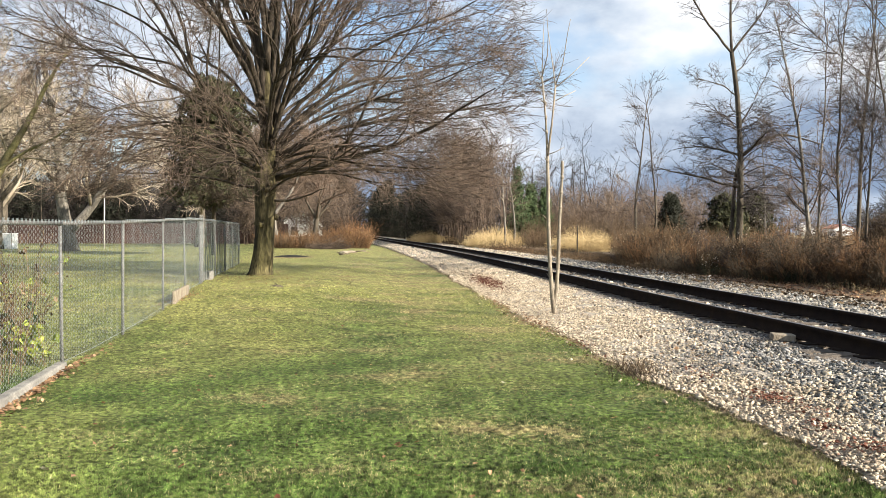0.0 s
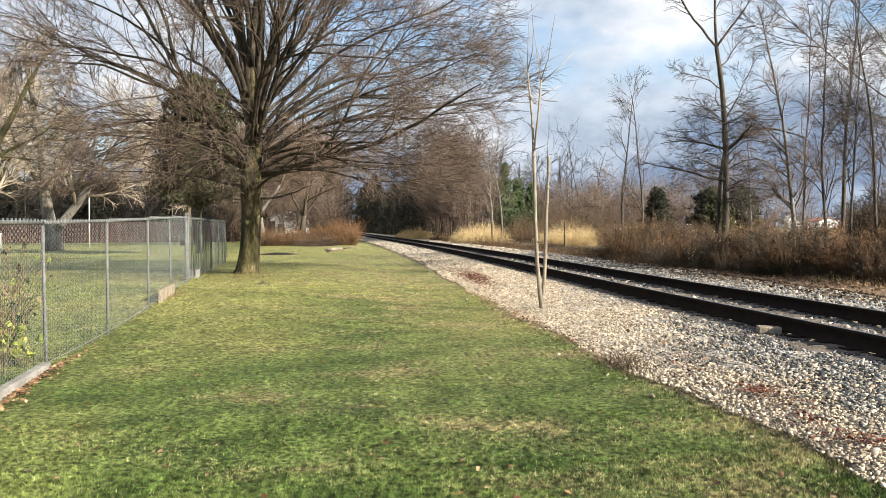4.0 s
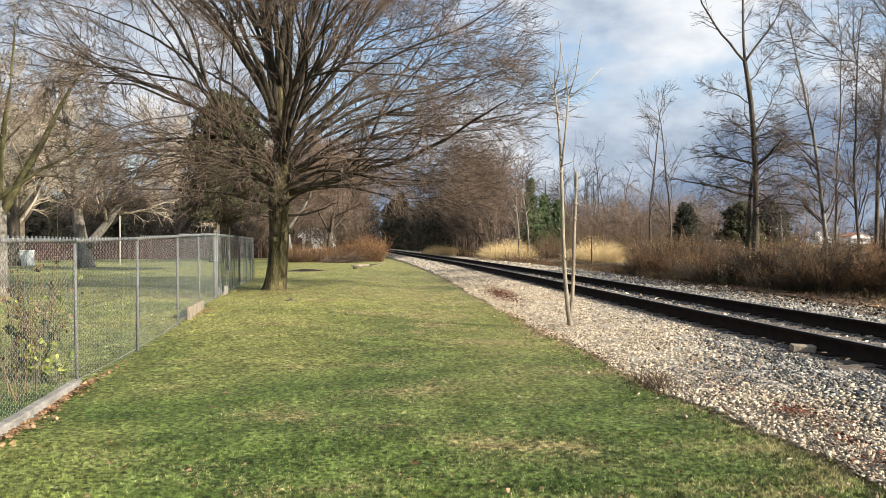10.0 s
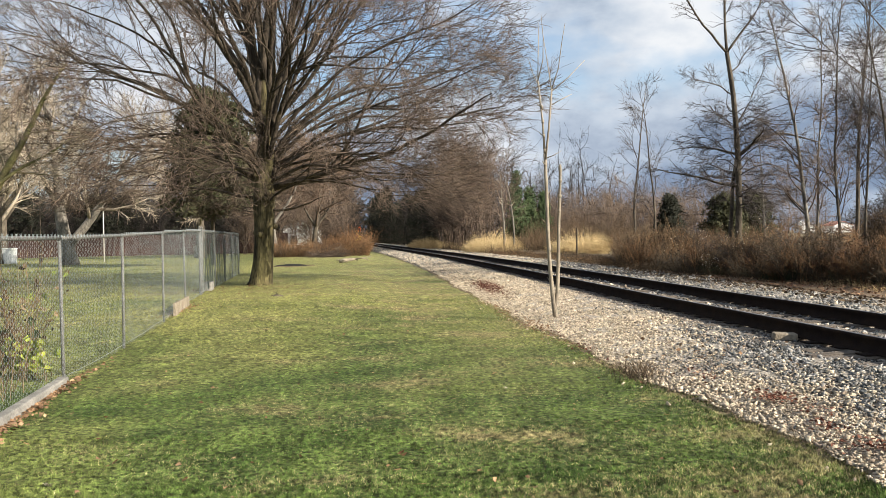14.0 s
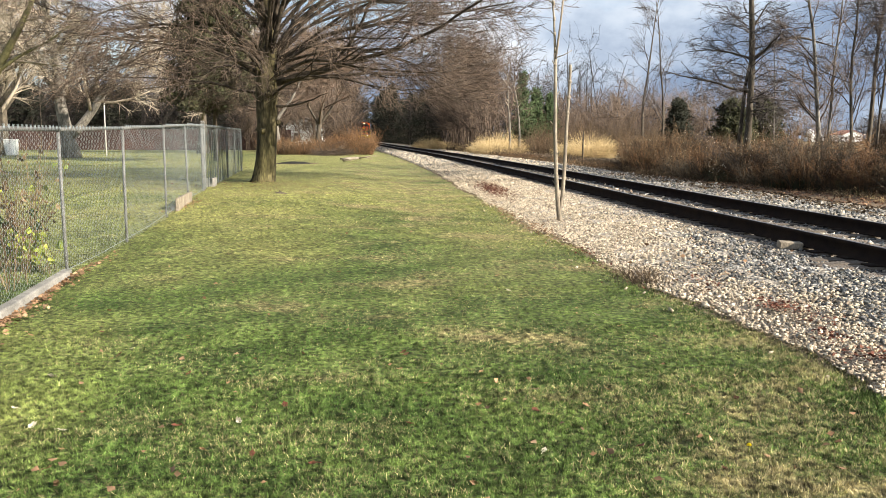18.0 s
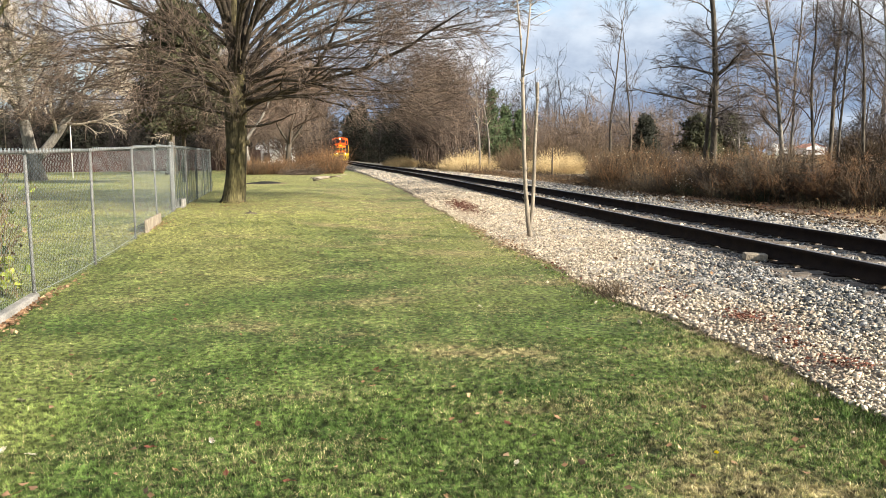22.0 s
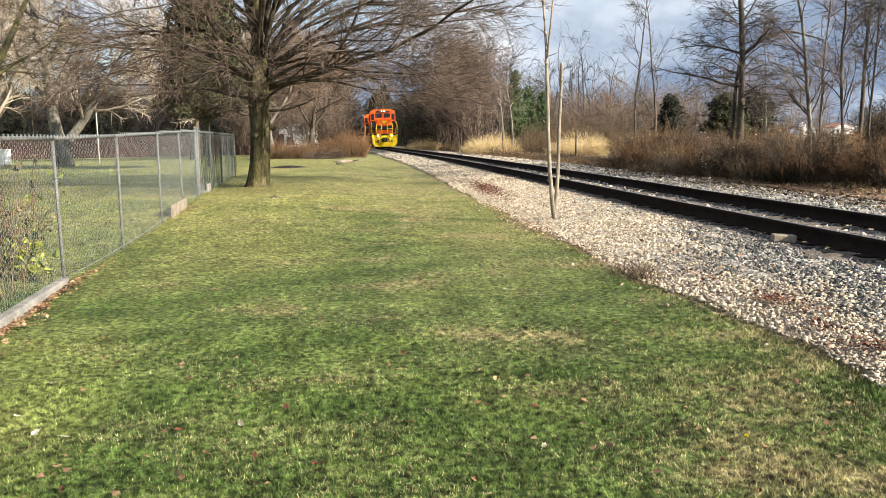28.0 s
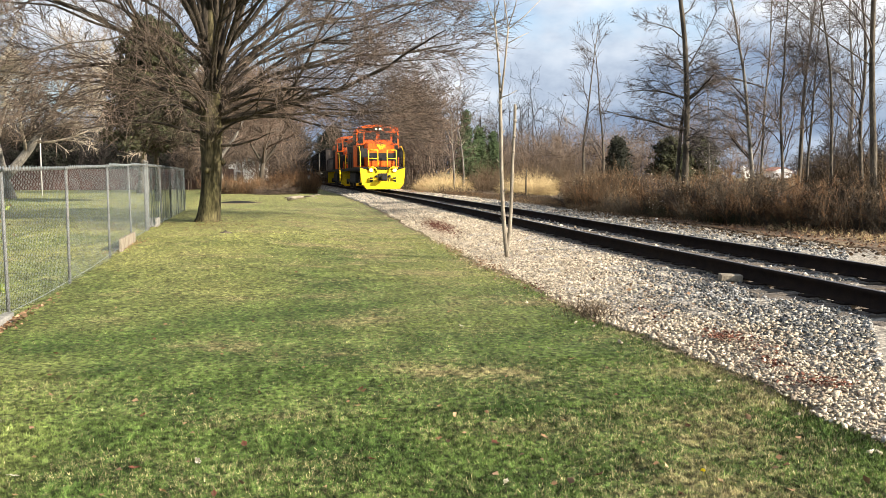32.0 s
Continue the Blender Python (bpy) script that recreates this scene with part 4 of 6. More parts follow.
def chain_fence():
    rng = random.Random(31)
    f = thing("chain_link_fence", "galvanised chain-link fence with steel posts along the lawn edge", "fence")
    post = Tubes()
    post.line([(0, 0, -0.3), (0, 0, FENCE_H + 0.0)], [0.0175, 0.0175], 10)
    post.line([(0, 0, FENCE_H - 0.04), (0, 0, FENCE_H - 0.01), (0, 0, FENCE_H + 0.012)], [0.024, 0.025, 0.012], 10)
    pm = post.mesh("post")
    thick = Tubes()
    thick.line([(0, 0, -0.3), (0, 0, FENCE_H + 0.05)], [0.032, 0.032], 12)
    thick.line([(0, 0, FENCE_H + 0.05), (0, 0, FENCE_H + 0.08), (0, 0, FENCE_H + 0.10)], [0.038, 0.032, 0.010], 12)
    tm = thick.mesh("terminal_post")
    band = Tubes()
    band.line([(0, 0, -0.008), (0, 0, 0.008)], [0.0225, 0.0225], 10)
    bm_ = band.mesh("tie_band")
    slat = bpy.data.meshes.new("privacy_slat")
    sb = boxes((0, 0, 0, 0.045, 0.004, 1.30))
    sb.to_mesh(slat)
    sb.free()
    slat.materials.append(M_SCREEN)
    for (x, y), (x2, y2) in zip(POSTS, POSTS[1:] + [(None, None)]):
        z = float(rise(x, y))
        big = y in (19.7, 20.3)
        p = part("terminal_post" if big else "post", tm if big else pm, M_GALV, f, m=pose(x, y, z, rng.uniform(-0.6, 0.6), rng.uniform(-0.6, 0.6), 0))
        for h in (0.3, 0.7, 1.1):
            part("tie_band", bm_, M_GALV, p, m=pose(0, 0, h))
        if x2 is None:
            continue
        z2 = float(rise(x2, y2))
        rail = Tubes()
        rail.line([(x, y, z + FENCE_H - 0.015), (x2, y2, z2 + FENCE_H - 0.015)], [0.021, 0.021], 8)
        part("top_rail", rail.mesh("top_rail"), M_GALV, f)
        low = Tubes()
        low.line([(x, y, z + 0.05), ((x + x2) / 2, (y + y2) / 2, (z + z2) / 2 + 0.035), (x2, y2, z2 + 0.05)], [0.003] * 3, 4)
        part("tension_wire", low.mesh("tension_wire"), M_WIRE, f)
        d = math.hypot(x2 - x, y2 - y)
        me = chain_panel(d, FENCE_H - 0.01)
        m = Matrix.Translation((x + 0.034, y, z)) @ Matrix(((( x2 - x) / d, -(y2 - y) / d, 0, 0), ((y2 - y) / d, (x2 - x) / d, 0, 0), ((z2 - z) / d, 0, 1, 0), (0, 0, 0, 1)))
        panel = part("wire_panel", me, M_WIRE, f, "woven galvanised diamond mesh", m=m)
        if y > 20:
            for i in range(int(d / 0.085)):
                if rng.random() < (0.5 if y < 25 else 0.3):
                    part("privacy_slat", slat, M_SCREEN, panel, m=pose(0.05 + 0.085 * i, -0.012, 0.74 + 0.08 * math.sin(i * 1.7), 0, rng.choice((0, 0, 6, -7, -14, -20)), 0))


chain_fence()


def slab(name, pts, width, height, material, label, category, bevel=0.015):
    """A low kerb or board laid along two points on the ground."""
    (x, y), (x2, y2) = pts
    d = math.hypot(x2 - x, y2 - y)
    bm = boxes((0, 0, height / 2 - 0.03, d, width, height), bevel=bevel)
    z = float(rise((x + x2) / 2, (y + y2) / 2))
    ob = part(name, bm, material, m=pose((x + x2) / 2, (y + y2) / 2, z, 0, 0, math.degrees(math.atan2(y2 - y, x2 - x))))
    return tagged(ob, label, category)


slab("concrete_kerb", [(-2.97, 5.0), (-3.18, 7.0)], 0.10, 0.125, M_CONC, "weathered concrete kerb under the chain-link fence", "kerb")
slab("concrete_kerb", [(-3.19, 7.03), (-3.40, 8.70)], 0.10, 0.12, M_CONC, "weathered concrete kerb under the chain-link fence", "kerb")
slab("wooden_board", [(-3.90, 15.0), (-4.12, 16.9)], 0.06, 0.24, M_SKIN, "tan wooden board edging under the fence", "board")
slab("concrete_block", [(-4.70, 21.3), (-4.78, 22.0)], 0.2, 0.24, M_CONC, "grey concrete block beside the fence", "block")



def wood_block():
    bm = boxes((0, 0, 0.035, 0.27, 0.13, 0.08), bevel=0.010)
    tagged(part("wood_block", bm, M_SKIN, m=pose(4.66, 9.58, 0.148, 4, 3, -8)), "pale split end of an old tie lying on gravel", "wood block")
    bm = boxes((0, 0, 0.02, 0.55, 0.14, 0.05), bevel=0.012)
    tagged(part("wood_plank", bm, M_TIE, m=pose(4.55, 8.3, 0.12, 2, -2, 6)), "weathered plank half buried in gravel", "plank")


wood_block()

# ---- brush, dry grass, thickets ----


def shrubs(name, spots, height, material, label, seed, shoots=4, leaves=0, leaf_mat=None, spread=0.25, r=0.006, lean=0.25, cat="brush"):
    """Many thin upright stems with side shoots: one mass that nobody could count."""
    rng = np.random.default_rng(seed)
    s = np.asarray(spots, float)
    n = len(s)
    tubes = Tubes()
    h = height * rng.uniform(0.5, 1.15, n) * (0.85 + 0.45 * np.sin(s[:, 0] * 1.9 + 2 * np.sin(s[:, 1] * 0.7)) * np.sin(s[:, 1] * 1.3 + 1))
    way = np.stack([rng.normal(0, lean, n), rng.normal(0, lean, n), np.ones(n)], 1)
    P, R = limbs(rng, s, way, h, np.full(n, r) * rng.uniform(0.7, 1.5, n), 4, 0.13, 0.0, 0.4)
    tubes.add(P, R, 3)
    st, w, rad, tt = spawn(rng, P, R, shoots, t0=0.25, angle=0.55)
    P2, R2 = limbs(rng, st, w, height * spread * rng.uniform(0.5, 1.4, len(st)), rad * 0.75, 3, 0.2, 0.02, 0.5)
    tubes.add(P2, R2, 2)
    ob = part(name, tubes.mesh(name), material)
    tagged(ob, label, cat, kind="stuff")
    if leaves:
        pick = rng.integers(0, len(P2), leaves)
        at = P2[pick, rng.integers(1, 3, leaves)]
        scatter_leaves(name + "_leaves", at + rng.normal(0, 0.03, at.shape), 0.02, leaf_mat or material, "withered brown leaves and seed heads on the brush", rng)


def scatter_leaves(name, at, size, material, label, rng, flat=False, cat="leaves"):
    """Small bent leaves of two faces each."""
    n = len(at)
    a = unit(rng.normal(0, 1, (n, 3)) * np.array([1, 1, 0.12 if flat else 1]))
    b = unit(np.cross(a, rng.normal(0, 1, (n, 3)) * np.array([0.3, 0.3, 1]) if flat else rng.normal(0, 1, (n, 3))))
    up = np.cross(a, b)
    s = (size * rng.uniform(0.6, 1.5, n))[:, None]
    V = np.stack([at - a * s, at + b * s * 0.7 + up * s * 0.25, at + a * s, at - b * s * 0.7 + up * s * 0.25], 1).reshape(-1, 3)
    i = 4 * np.arange(n)[:, None]
    F = np.concatenate([i + np.array([0, 1, 2]), i + np.array([0, 2, 3])])
    ob = part(name, raw_mesh(name, V, F), material)
    return tagged(ob, label, cat, kind="stuff")


def foot(y):
    """Where the brush begins, across from the track."""
    return np.interp(y, [15, 17.4, 20, 24, 28], [6.8, 6.2, 5.4, 4.6, 3.9])


def strip(seed, n, y0, y1, u0, u1, power=1.0):
    rng = np.random.default_rng(seed)
    y = y0 + (y1 - y0) * rng.uniform(0, 1, n) ** power
    u = rng.uniform(u0, u1, n)
    x = track_x(y) + u
    ok = (x > 0.275 * y) | (y > 56) | (y < 27)
    ok &= (u > foot(y)) | (u0 > 5)
    return np.stack([x, y, lift(y)], 1)[ok]


def clumps(seed, groups, each, y0, y1, u0, u1, wide=0.8):
    """Places gathered in clumps along the track."""
    rng = np.random.default_rng(seed)
    cy, cu = rng.uniform(y0, y1, groups), rng.uniform(u0, u1, groups)
    y = np.repeat(cy, each) + rng.normal(0, wide, groups * each)
    uu = np.clip(np.repeat(cu, each) + rng.normal(0, wide * 0.7, groups * each), 4.3, 30)
    x = track_x(y) + uu
    ok = (x > np.where(y > 27, 0.275 * y, 0)) & (uu > foot(y) - 0.1)
    return np.stack([x, y, lift(y)], 1)[ok]


def verge(seed, n, y0, y1, u0, u1):
    rng = np.random.default_rng(seed)
    y = rng.uniform(y0, y1, n)
    return np.stack([track_x(y) + u0 + (u1 - u0) * rng.uniform(0, 1, n), y, lift(y)], 1)


shrubs("roadside_brush", clumps(41, 120, 24, 15.5, 46, 4.9, 10, 0.4), 1.2, M_BRUSH, "dense brown leafless brush with dry stems beside the track", 42, 6, 5000, M_BRUSH, spread=0.34, lean=0.24, r=0.008)
shrubs("tan_brush", clumps(57, 34, 26, 15, 46, 5.0, 9.5, 0.4), 1.0, M_TAN, "pale tan dead stems among the brush", 58, 5, 1800, M_SEED, spread=0.34, lean=0.18, r=0.007)
shrubs("dark_brush", clumps(59, 58, 30, 15.5, 46, 4.6, 8.5, 0.35), 0.8, M_UMBER, "dark leafless bramble thicket beside the track", 60, 9, 6000, M_UMBER, spread=0.5, lean=0.6)
shrubs("russet_brush", clumps(36, 90, 24, 15.5, 48, 4.8, 9.5, 0.4), 1.15, M_REDBRUSH, "russet dead stems in the brush", 37, 6, 2500, M_REDBRUSH, spread=0.34, lean=0.22, r=0.008)
shrubs("tall_stalks", clumps(150, 60, 7, 16, 46, 5.4, 9.5, 0.5), 1.75, M_TAN, "tall dry stalks with pale seed heads above the brush", 151, 5, 900, M_SEED, spread=0.16, lean=0.14, r=0.007, cat="weeds")


def bush(x, y, wide, high, seed, material, label):
    """A rounded leafless shrub: many stems that fork twice into fine twigs."""
    rng = np.random.default_rng(seed)
    n = 26
    a, d = rng.uniform(0, 2 * np.pi, n), wide * 0.3 * np.sqrt(rng.uniform(0, 1, n))
    s_ = np.stack([np.cos(a) * d, np.sin(a) * d, np.full(n, -0.03)], 1)
    tubes = Tubes()
    P, R = limbs(rng, s_, np.stack([np.cos(a) * 0.55, np.sin(a) * 0.55, np.ones(n)], 1), high * rng.uniform(0.7, 1.1, n), np.full(n, 0.010), 7, 0.12, 0.0, 0.3)
    tubes.add(P, R, 3)
    twigs_on(rng, tubes, P, R, [(9, 0.6, high * 0.38, 0.6, 0.006, 5, 0.0), (7, 0.65, high * 0.2, 0.7, 0.0045, 3, 0.0)], wobble=0.16)
    t = thing("bush", label, "bush", "leafless bushes beside the track", m=pose(x, y, float(lift(y))))
    part("branchwork", tubes.mesh("branchwork"), material, t)
    return t


BUSHES = [(M_UMBER, "dense dark round leafless bush in the brush"), (M_BRUSH, "brown round leafless bush in the brush"), (M_DARKTWIG, "grey-brown leafless bush with fine twigs in the brush"), (M_REDBRUSH, "russet leafless bush in the brush")]
kinds = [bush(10.6 + 0.9 * i, 21.0 + 1.6 * i, 1.0, 1.55, 157 + i, *BUSHES[i]) for i in range(4)]
rb = random.Random(163)
for i in range(66):
    by = 16.8 + 26 * rb.random() ** 1.3
    bx = float(track_x(by)) + max(5.3, float(foot(by)) + 0.5) + 3.6 * rb.random()
    if i % 3 == 0:
        by, bx = 30 + 26 * rb.random(), 0.0
        bx = max(float(track_x(by)) + 6.5, 0.37 * by) + 5 * rb.random()
    if by > 27 and bx < 0.30 * by:
        bx = 0.30 * by + 2 * rb.random()
    one = copy_thing(kinds[(0, 1, 2, 1, 0, 3, 2)[i % 7]], pose(bx, by, float(lift(by)) - 0.02, 0, 0, rb.uniform(0, 360)))
    k = rb.uniform(0.5, 0.95)
    one.scale = (k, k, k * rb.uniform(0.85, 1.15))
for i in range(20):
    by = 24 + 17 * rb.random()
    one = copy_thing(kinds[(1, 2, 1, 0)[i % 4]], pose((0.605 + 0.14 * rb.random()) * by, by, float(lift(by)) - 0.02, 0, 0, rb.uniform(0, 360)))
    k = rb.uniform(1.1, 1.9)
    one.scale = (k, k, k * rb.uniform(0.85, 1.1))
shrubs("low_weeds", strip(43, 1900, 12, 44, 3.9, 5.6, 1.2), 0.36, M_BRUSH, "low brown dead weeds at the foot of the brush", 44, 4, 5000, M_BRUSH, spread=0.4, lean=0.5, cat="weeds")
shrubs("olive_weeds", clumps(143, 12, 40, 18, 27, 4.6, 6.0, 0.3), 0.5, M_OLIVE, "low olive-green weeds at the foot of the brush", 144, 6, 3000, M_OLIVE, spread=0.4, lean=0.5, cat="weeds")
rl = np.random.default_rng(181)
scatter_leaves("brush_litter", verge(180, 3400, 14, 30, 4.2, 7.0) + np.array([0, 0, 0.09]), 0.028, M_TANLEAF, "tan fallen leaves on the ground before the brush", rl, True)
scatter_leaves("brush_litter", verge(182, 1300, 14, 30, 4.0, 7.0) + np.array([0, 0, 0.085]), 0.030, M_DRYLEAF, "dark fallen leaves on the ground before the brush", rl, True)
shrubs("foot_straw", verge(171, 420, 15.5, 21, 5.2, 6.8), 0.24, M_STRAW, "short pale dry grass at the foot of the brush", 172, 4, 900, M_TANLEAF, spread=0.4, lean=0.55, r=0.004, cat="weeds")
shrubs("verge_weeds", verge(145, 2600, 30, 60, 4.2, 6.6), 0.24, M_BRUSH, "low dark brown weeds between ballast and dry grass", 146, 4, 5000, M_REDBRUSH, spread=0.4, lean=0.5, r=0.008, cat="weeds")
shrubs("verge_weeds", verge(147, 1100, 34, 50, 5.2, 7.5), 0.30, M_UMBER, "taller dark weeds in front of the dry grass", 148, 5, 2500, M_BRUSH, spread=0.35, lean=0.4, r=0.009, cat="weeds")
shrubs("trackside_thicket", strip(45, 2400, 40, 100, 6.5, 13.0), 1.7, M_BRUSH, "brown thicket of bare stems along the track", 46, 6, 7000, M_BRUSH, spread=0.35, lean=0.35, r=0.010, cat="thicket")
shrubs("trackside_weeds", strip(55, 1800, 56, 100, 4.0, 6.5), 0.7, M_BRUSH, "low brown weeds along the far track", 56, 4, 6000, M_STRAW, r=0.009, cat="weeds")
shrubs("brown_thicket", strip(47, 900, 57, 80, 9.0, 18.0), 2.7, M_BRUSH, "brown bare shrubs behind the dry grass", 48, 7, 0, r=0.011, cat="thicket")
shrubs("field_brush", strip(49, 1500, 18, 60, 8.5, 22.0), 1.15, M_BRUSH, "brown brush at the edge of the dry field", 50, 8, 7000, M_BRUSH, spread=0.4, lean=0.4, r=0.008)


def straw_clump(x, y, w, h, seed, label):
    rng = np.random.default_rng(seed)
    n = 3200
    a, rr = rng.uniform(0, 2 * np.pi, n), w * np.sqrt(rng.uniform(0, 1, n))
    at = np.stack([x + rr * np.cos(a), y + rr * np.sin(a) * 0.8, np.full(n, 0.03 + float(lift(y)))], 1)
    out = np.stack([np.cos(a) * 0.35 + rng.normal(-0.2, 0.3, n), np.sin(a) * 0.3 + rng.normal(0, 0.3, n), np.ones(n)], 1)
    tubes = Tubes()
    P, R = limbs(rng, at, out, h * rng.uniform(0.6, 1.1, n) * (1.15 - 0.6 * rr / w), np.full(n, 0.007), 7, 0.14, -0.24, 0.35)
    tubes.add(P, R, 2)
    ob = part("tall_dry_grass", tubes.mesh("tall_dry_grass"), M_STRAW)
    tagged(ob, label, "grass clump", group="clumps of tall dry grass", kind="")


straw_clump(7.7, 62, 1.75, 1.95, 51, "arching clump of straw-yellow tall dry grass by the track")
straw_clump(12.35, 53.0, 1.75, 1.85, 52, "wide clump of bleached tall dry grass by the track")
straw_clump(3.5, 84, 1.5, 1.55, 54, "small clump of dry yellow grass by the track")

# ---- trees past the track ----


def tall_tree(x, y):
    """A tall bare tree: a swaying trunk that forks high up, elbowed boughs at half height, and a skirt of drooping branches."""
    rng = np.random.default_rng(61)
    t = thing("tall_tree", "tall leafless tree with drooping lower branches above brown brush", "tree", m=pose(x, y, float(lift(y)) - 0.05))
    tr, crown = Tubes(), Tubes()
    trunk = np.array([(0, 0, 0), (0.02, 0, 0.4), (0.05, 0, 1.8), (0.06, 0, 3.2), (0.07, 0.02, 4.4), (0.0, 0.03, 5.6), (-0.1, 0, 6.8), (-0.22, 0, 7.7), (-0.34, 0, 8.5)])
    rt = np.array([0.20, 0.14, 0.125, 0.12, 0.118, 0.105, 0.095, 0.088, 0.08])
    tr.line(trunk, rt, 12)
    tr.line([(-0.22, 0.25, -0.05), (-0.20, 0.2, 1.6), (-0.12, 0.12, 3.4), (-0.02, 0.05, 4.3)], [0.10, 0.08, 0.07, 0.045], 9)
    part("trunk", tr.mesh("trunk"), M_MIDBARK, t, smooth=True)
    bows = []
    for start, turn, s0, s1, ln, r in ((8, 3.14, 52, 74, 5.2, 0.052), (8, 1.7, 80, 88, 5.4, 0.06), (8, 0.1, 48, 66, 5.2, 0.05), (4, 0.0, 42, -20, 3.8, 0.075), (3, 3.14, 12, 6, 3.4, 0.06), (5, 0.15, 52, 70, 2.8, 0.035), (6, 3.3, 30, 10, 2.0, 0.03), (4, 2.4, 30, 0, 3.0, 0.045), (4, 5.2, 35, -5, 3.2, 0.05), (3, 1.2, 25, -5, 3.2, 0.045), (7, 0.3, 40, 50, 1.9, 0.03)):
        p, q = arched(rng, trunk[start], turn, s0, s1, ln, r, 12, 0.10, 0.2, 0.8)
        bows.append((p, q))
        one = Tubes()
        one.add(p, q, 7)
        part("limb", one.mesh("limb"), M_MIDBARK, t, smooth=True)
    for p, q in bows:
        twigs_on(rng, crown, p, q, [(13, 0.75, 0.95, 0.5, 0.010, 5, 0.0), (6, 0.7, 0.5, 0.6, 0.006, 4, 0.0), (4, 0.7, 0.28, 0.6, 0.005, 3, 0.0)], t0=0.25, wobble=0.16)
    n = 60
    a, h = rng.uniform(0, 2 * np.pi, n), rng.uniform(2.2, 6.2, n)
    start = np.stack([np.interp(h, trunk[:, 2], trunk[:, 0]), 0 * h, h], 1)
    P, R = limbs(rng, start, np.stack([np.cos(a), np.sin(a), rng.uniform(0.0, 0.8, n)], 1), rng.uniform(1.4, 3.0, n) * np.interp(h, [2, 4, 6.4], [1.0, 1.0, 0.6]), np.full(n, 0.022), 11, 0.27, -0.06, 0.25)
    crown.add(P, R, 5)
    twigs_on(rng, crown, P, R, [(11, 0.7, 0.9, 0.45, 0.008, 5, -0.03), (6, 0.7, 0.5, 0.6, 0.006, 3, -0.02)], wobble=0.16)
    part("crown", crown.mesh("crown"), M_DARKTWIG, t)


tall_tree(13.72, 32.0)
for x, y, h, r, seed, nb, ln, bark, label in (
    (14.95, 50.0, 10.4, 0.085, 63, 13, 3.0, M_MIDBARK, "slim leafless tree with upswept branches in the brush"),
    (16.25, 50.0, 9.6, 0.08, 64, 13, 2.8, M_MIDBARK, "slim leafless tree with upswept branches in the brush"),
    (14.55, 28.0, 9.4, 0.085, 65, 22, 1.7, M_PALEBARK, "pale-barked slim leafless tree in the brush"),
    (15.05, 28.4, 9.0, 0.055, 66, 20, 1.5, M_PALEBARK, "pale-barked slim leafless tree in the brush"),
    (13.45, 24.0, 8.6, 0.055, 67, 24, 1.6, M_MIDBARK, "thin leafless tree beside the track"),
    (14.05, 24.2, 9.6, 0.075, 68, 24, 1.9, M_MIDBARK, "brown-barked leafless tree beside the track"),
    (13.80, 23.3, 7.6, 0.045, 69, 20, 1.5, M_MIDBARK, "brown-barked leafless tree beside the track"),
    (13.75, 22.0, 8.2, 0.055, 70, 20, 1.6, M_MIDBARK, "brown-barked leafless tree beside the track"),
    (14.6, 21.8, 8.8, 0.07, 73, 20, 1.8, M_MIDBARK, "brown-barked leafless tree beside the track"),
    (18.6, 28.5, 9.5, 0.08, 71, 20, 2.0, M_PALEBARK, "thin leafless tree beside the track"),
    (19.5, 42.0, 7.0, 0.06, 75, 16, 1.6, M_PALEBARK, "thin leafless tree beside the track"),
):
    tree("bare_tree", x, y, label, h, r, seed, bark, M_DARKTWIG if seed in (63, 64, 68, 69, 70, 73) else M_TWIG, bough_len=ln, nb=nb, plan=THIN if seed > 64 else SPARSE, bough_angle=0.62, bough_from=0.2, bough_lift=0.05, crook=0.05, group="bare trees past the track")
tree("forked_tree", 13.42, 19.6, "dark leafless tree with long rising side limbs by the track", 11.5, 0.095, 72, M_MIDBARK, M_DARKTWIG, bough_len=2.6, nb=11, plan=THIN, bough_angle=0.7, bough_from=0.35, stems=[(0.42, -1.6, 0.1, 5.5, 0.30), (0.5, -0.9, 0.2, 5.5, 0.32), (0.6, 0.5, 0.0, 4.5, 0.5)])
for x, y, h, seed in ((8.35, 61.0, 6.2, 173), (9.15, 61.5, 5.7, 174)):
    tree("dead_snag", x, y, "pale dead tree trunk with a snapped-off top", h, 0.09, seed, M_PALEBARK, M_GREYTWIG, bough_len=0.8, nb=7, plan=[(3, 0.6, 0.4, 0.5, 0.006, 4, 0.05)], bough_from=0.45, group="dead snags")


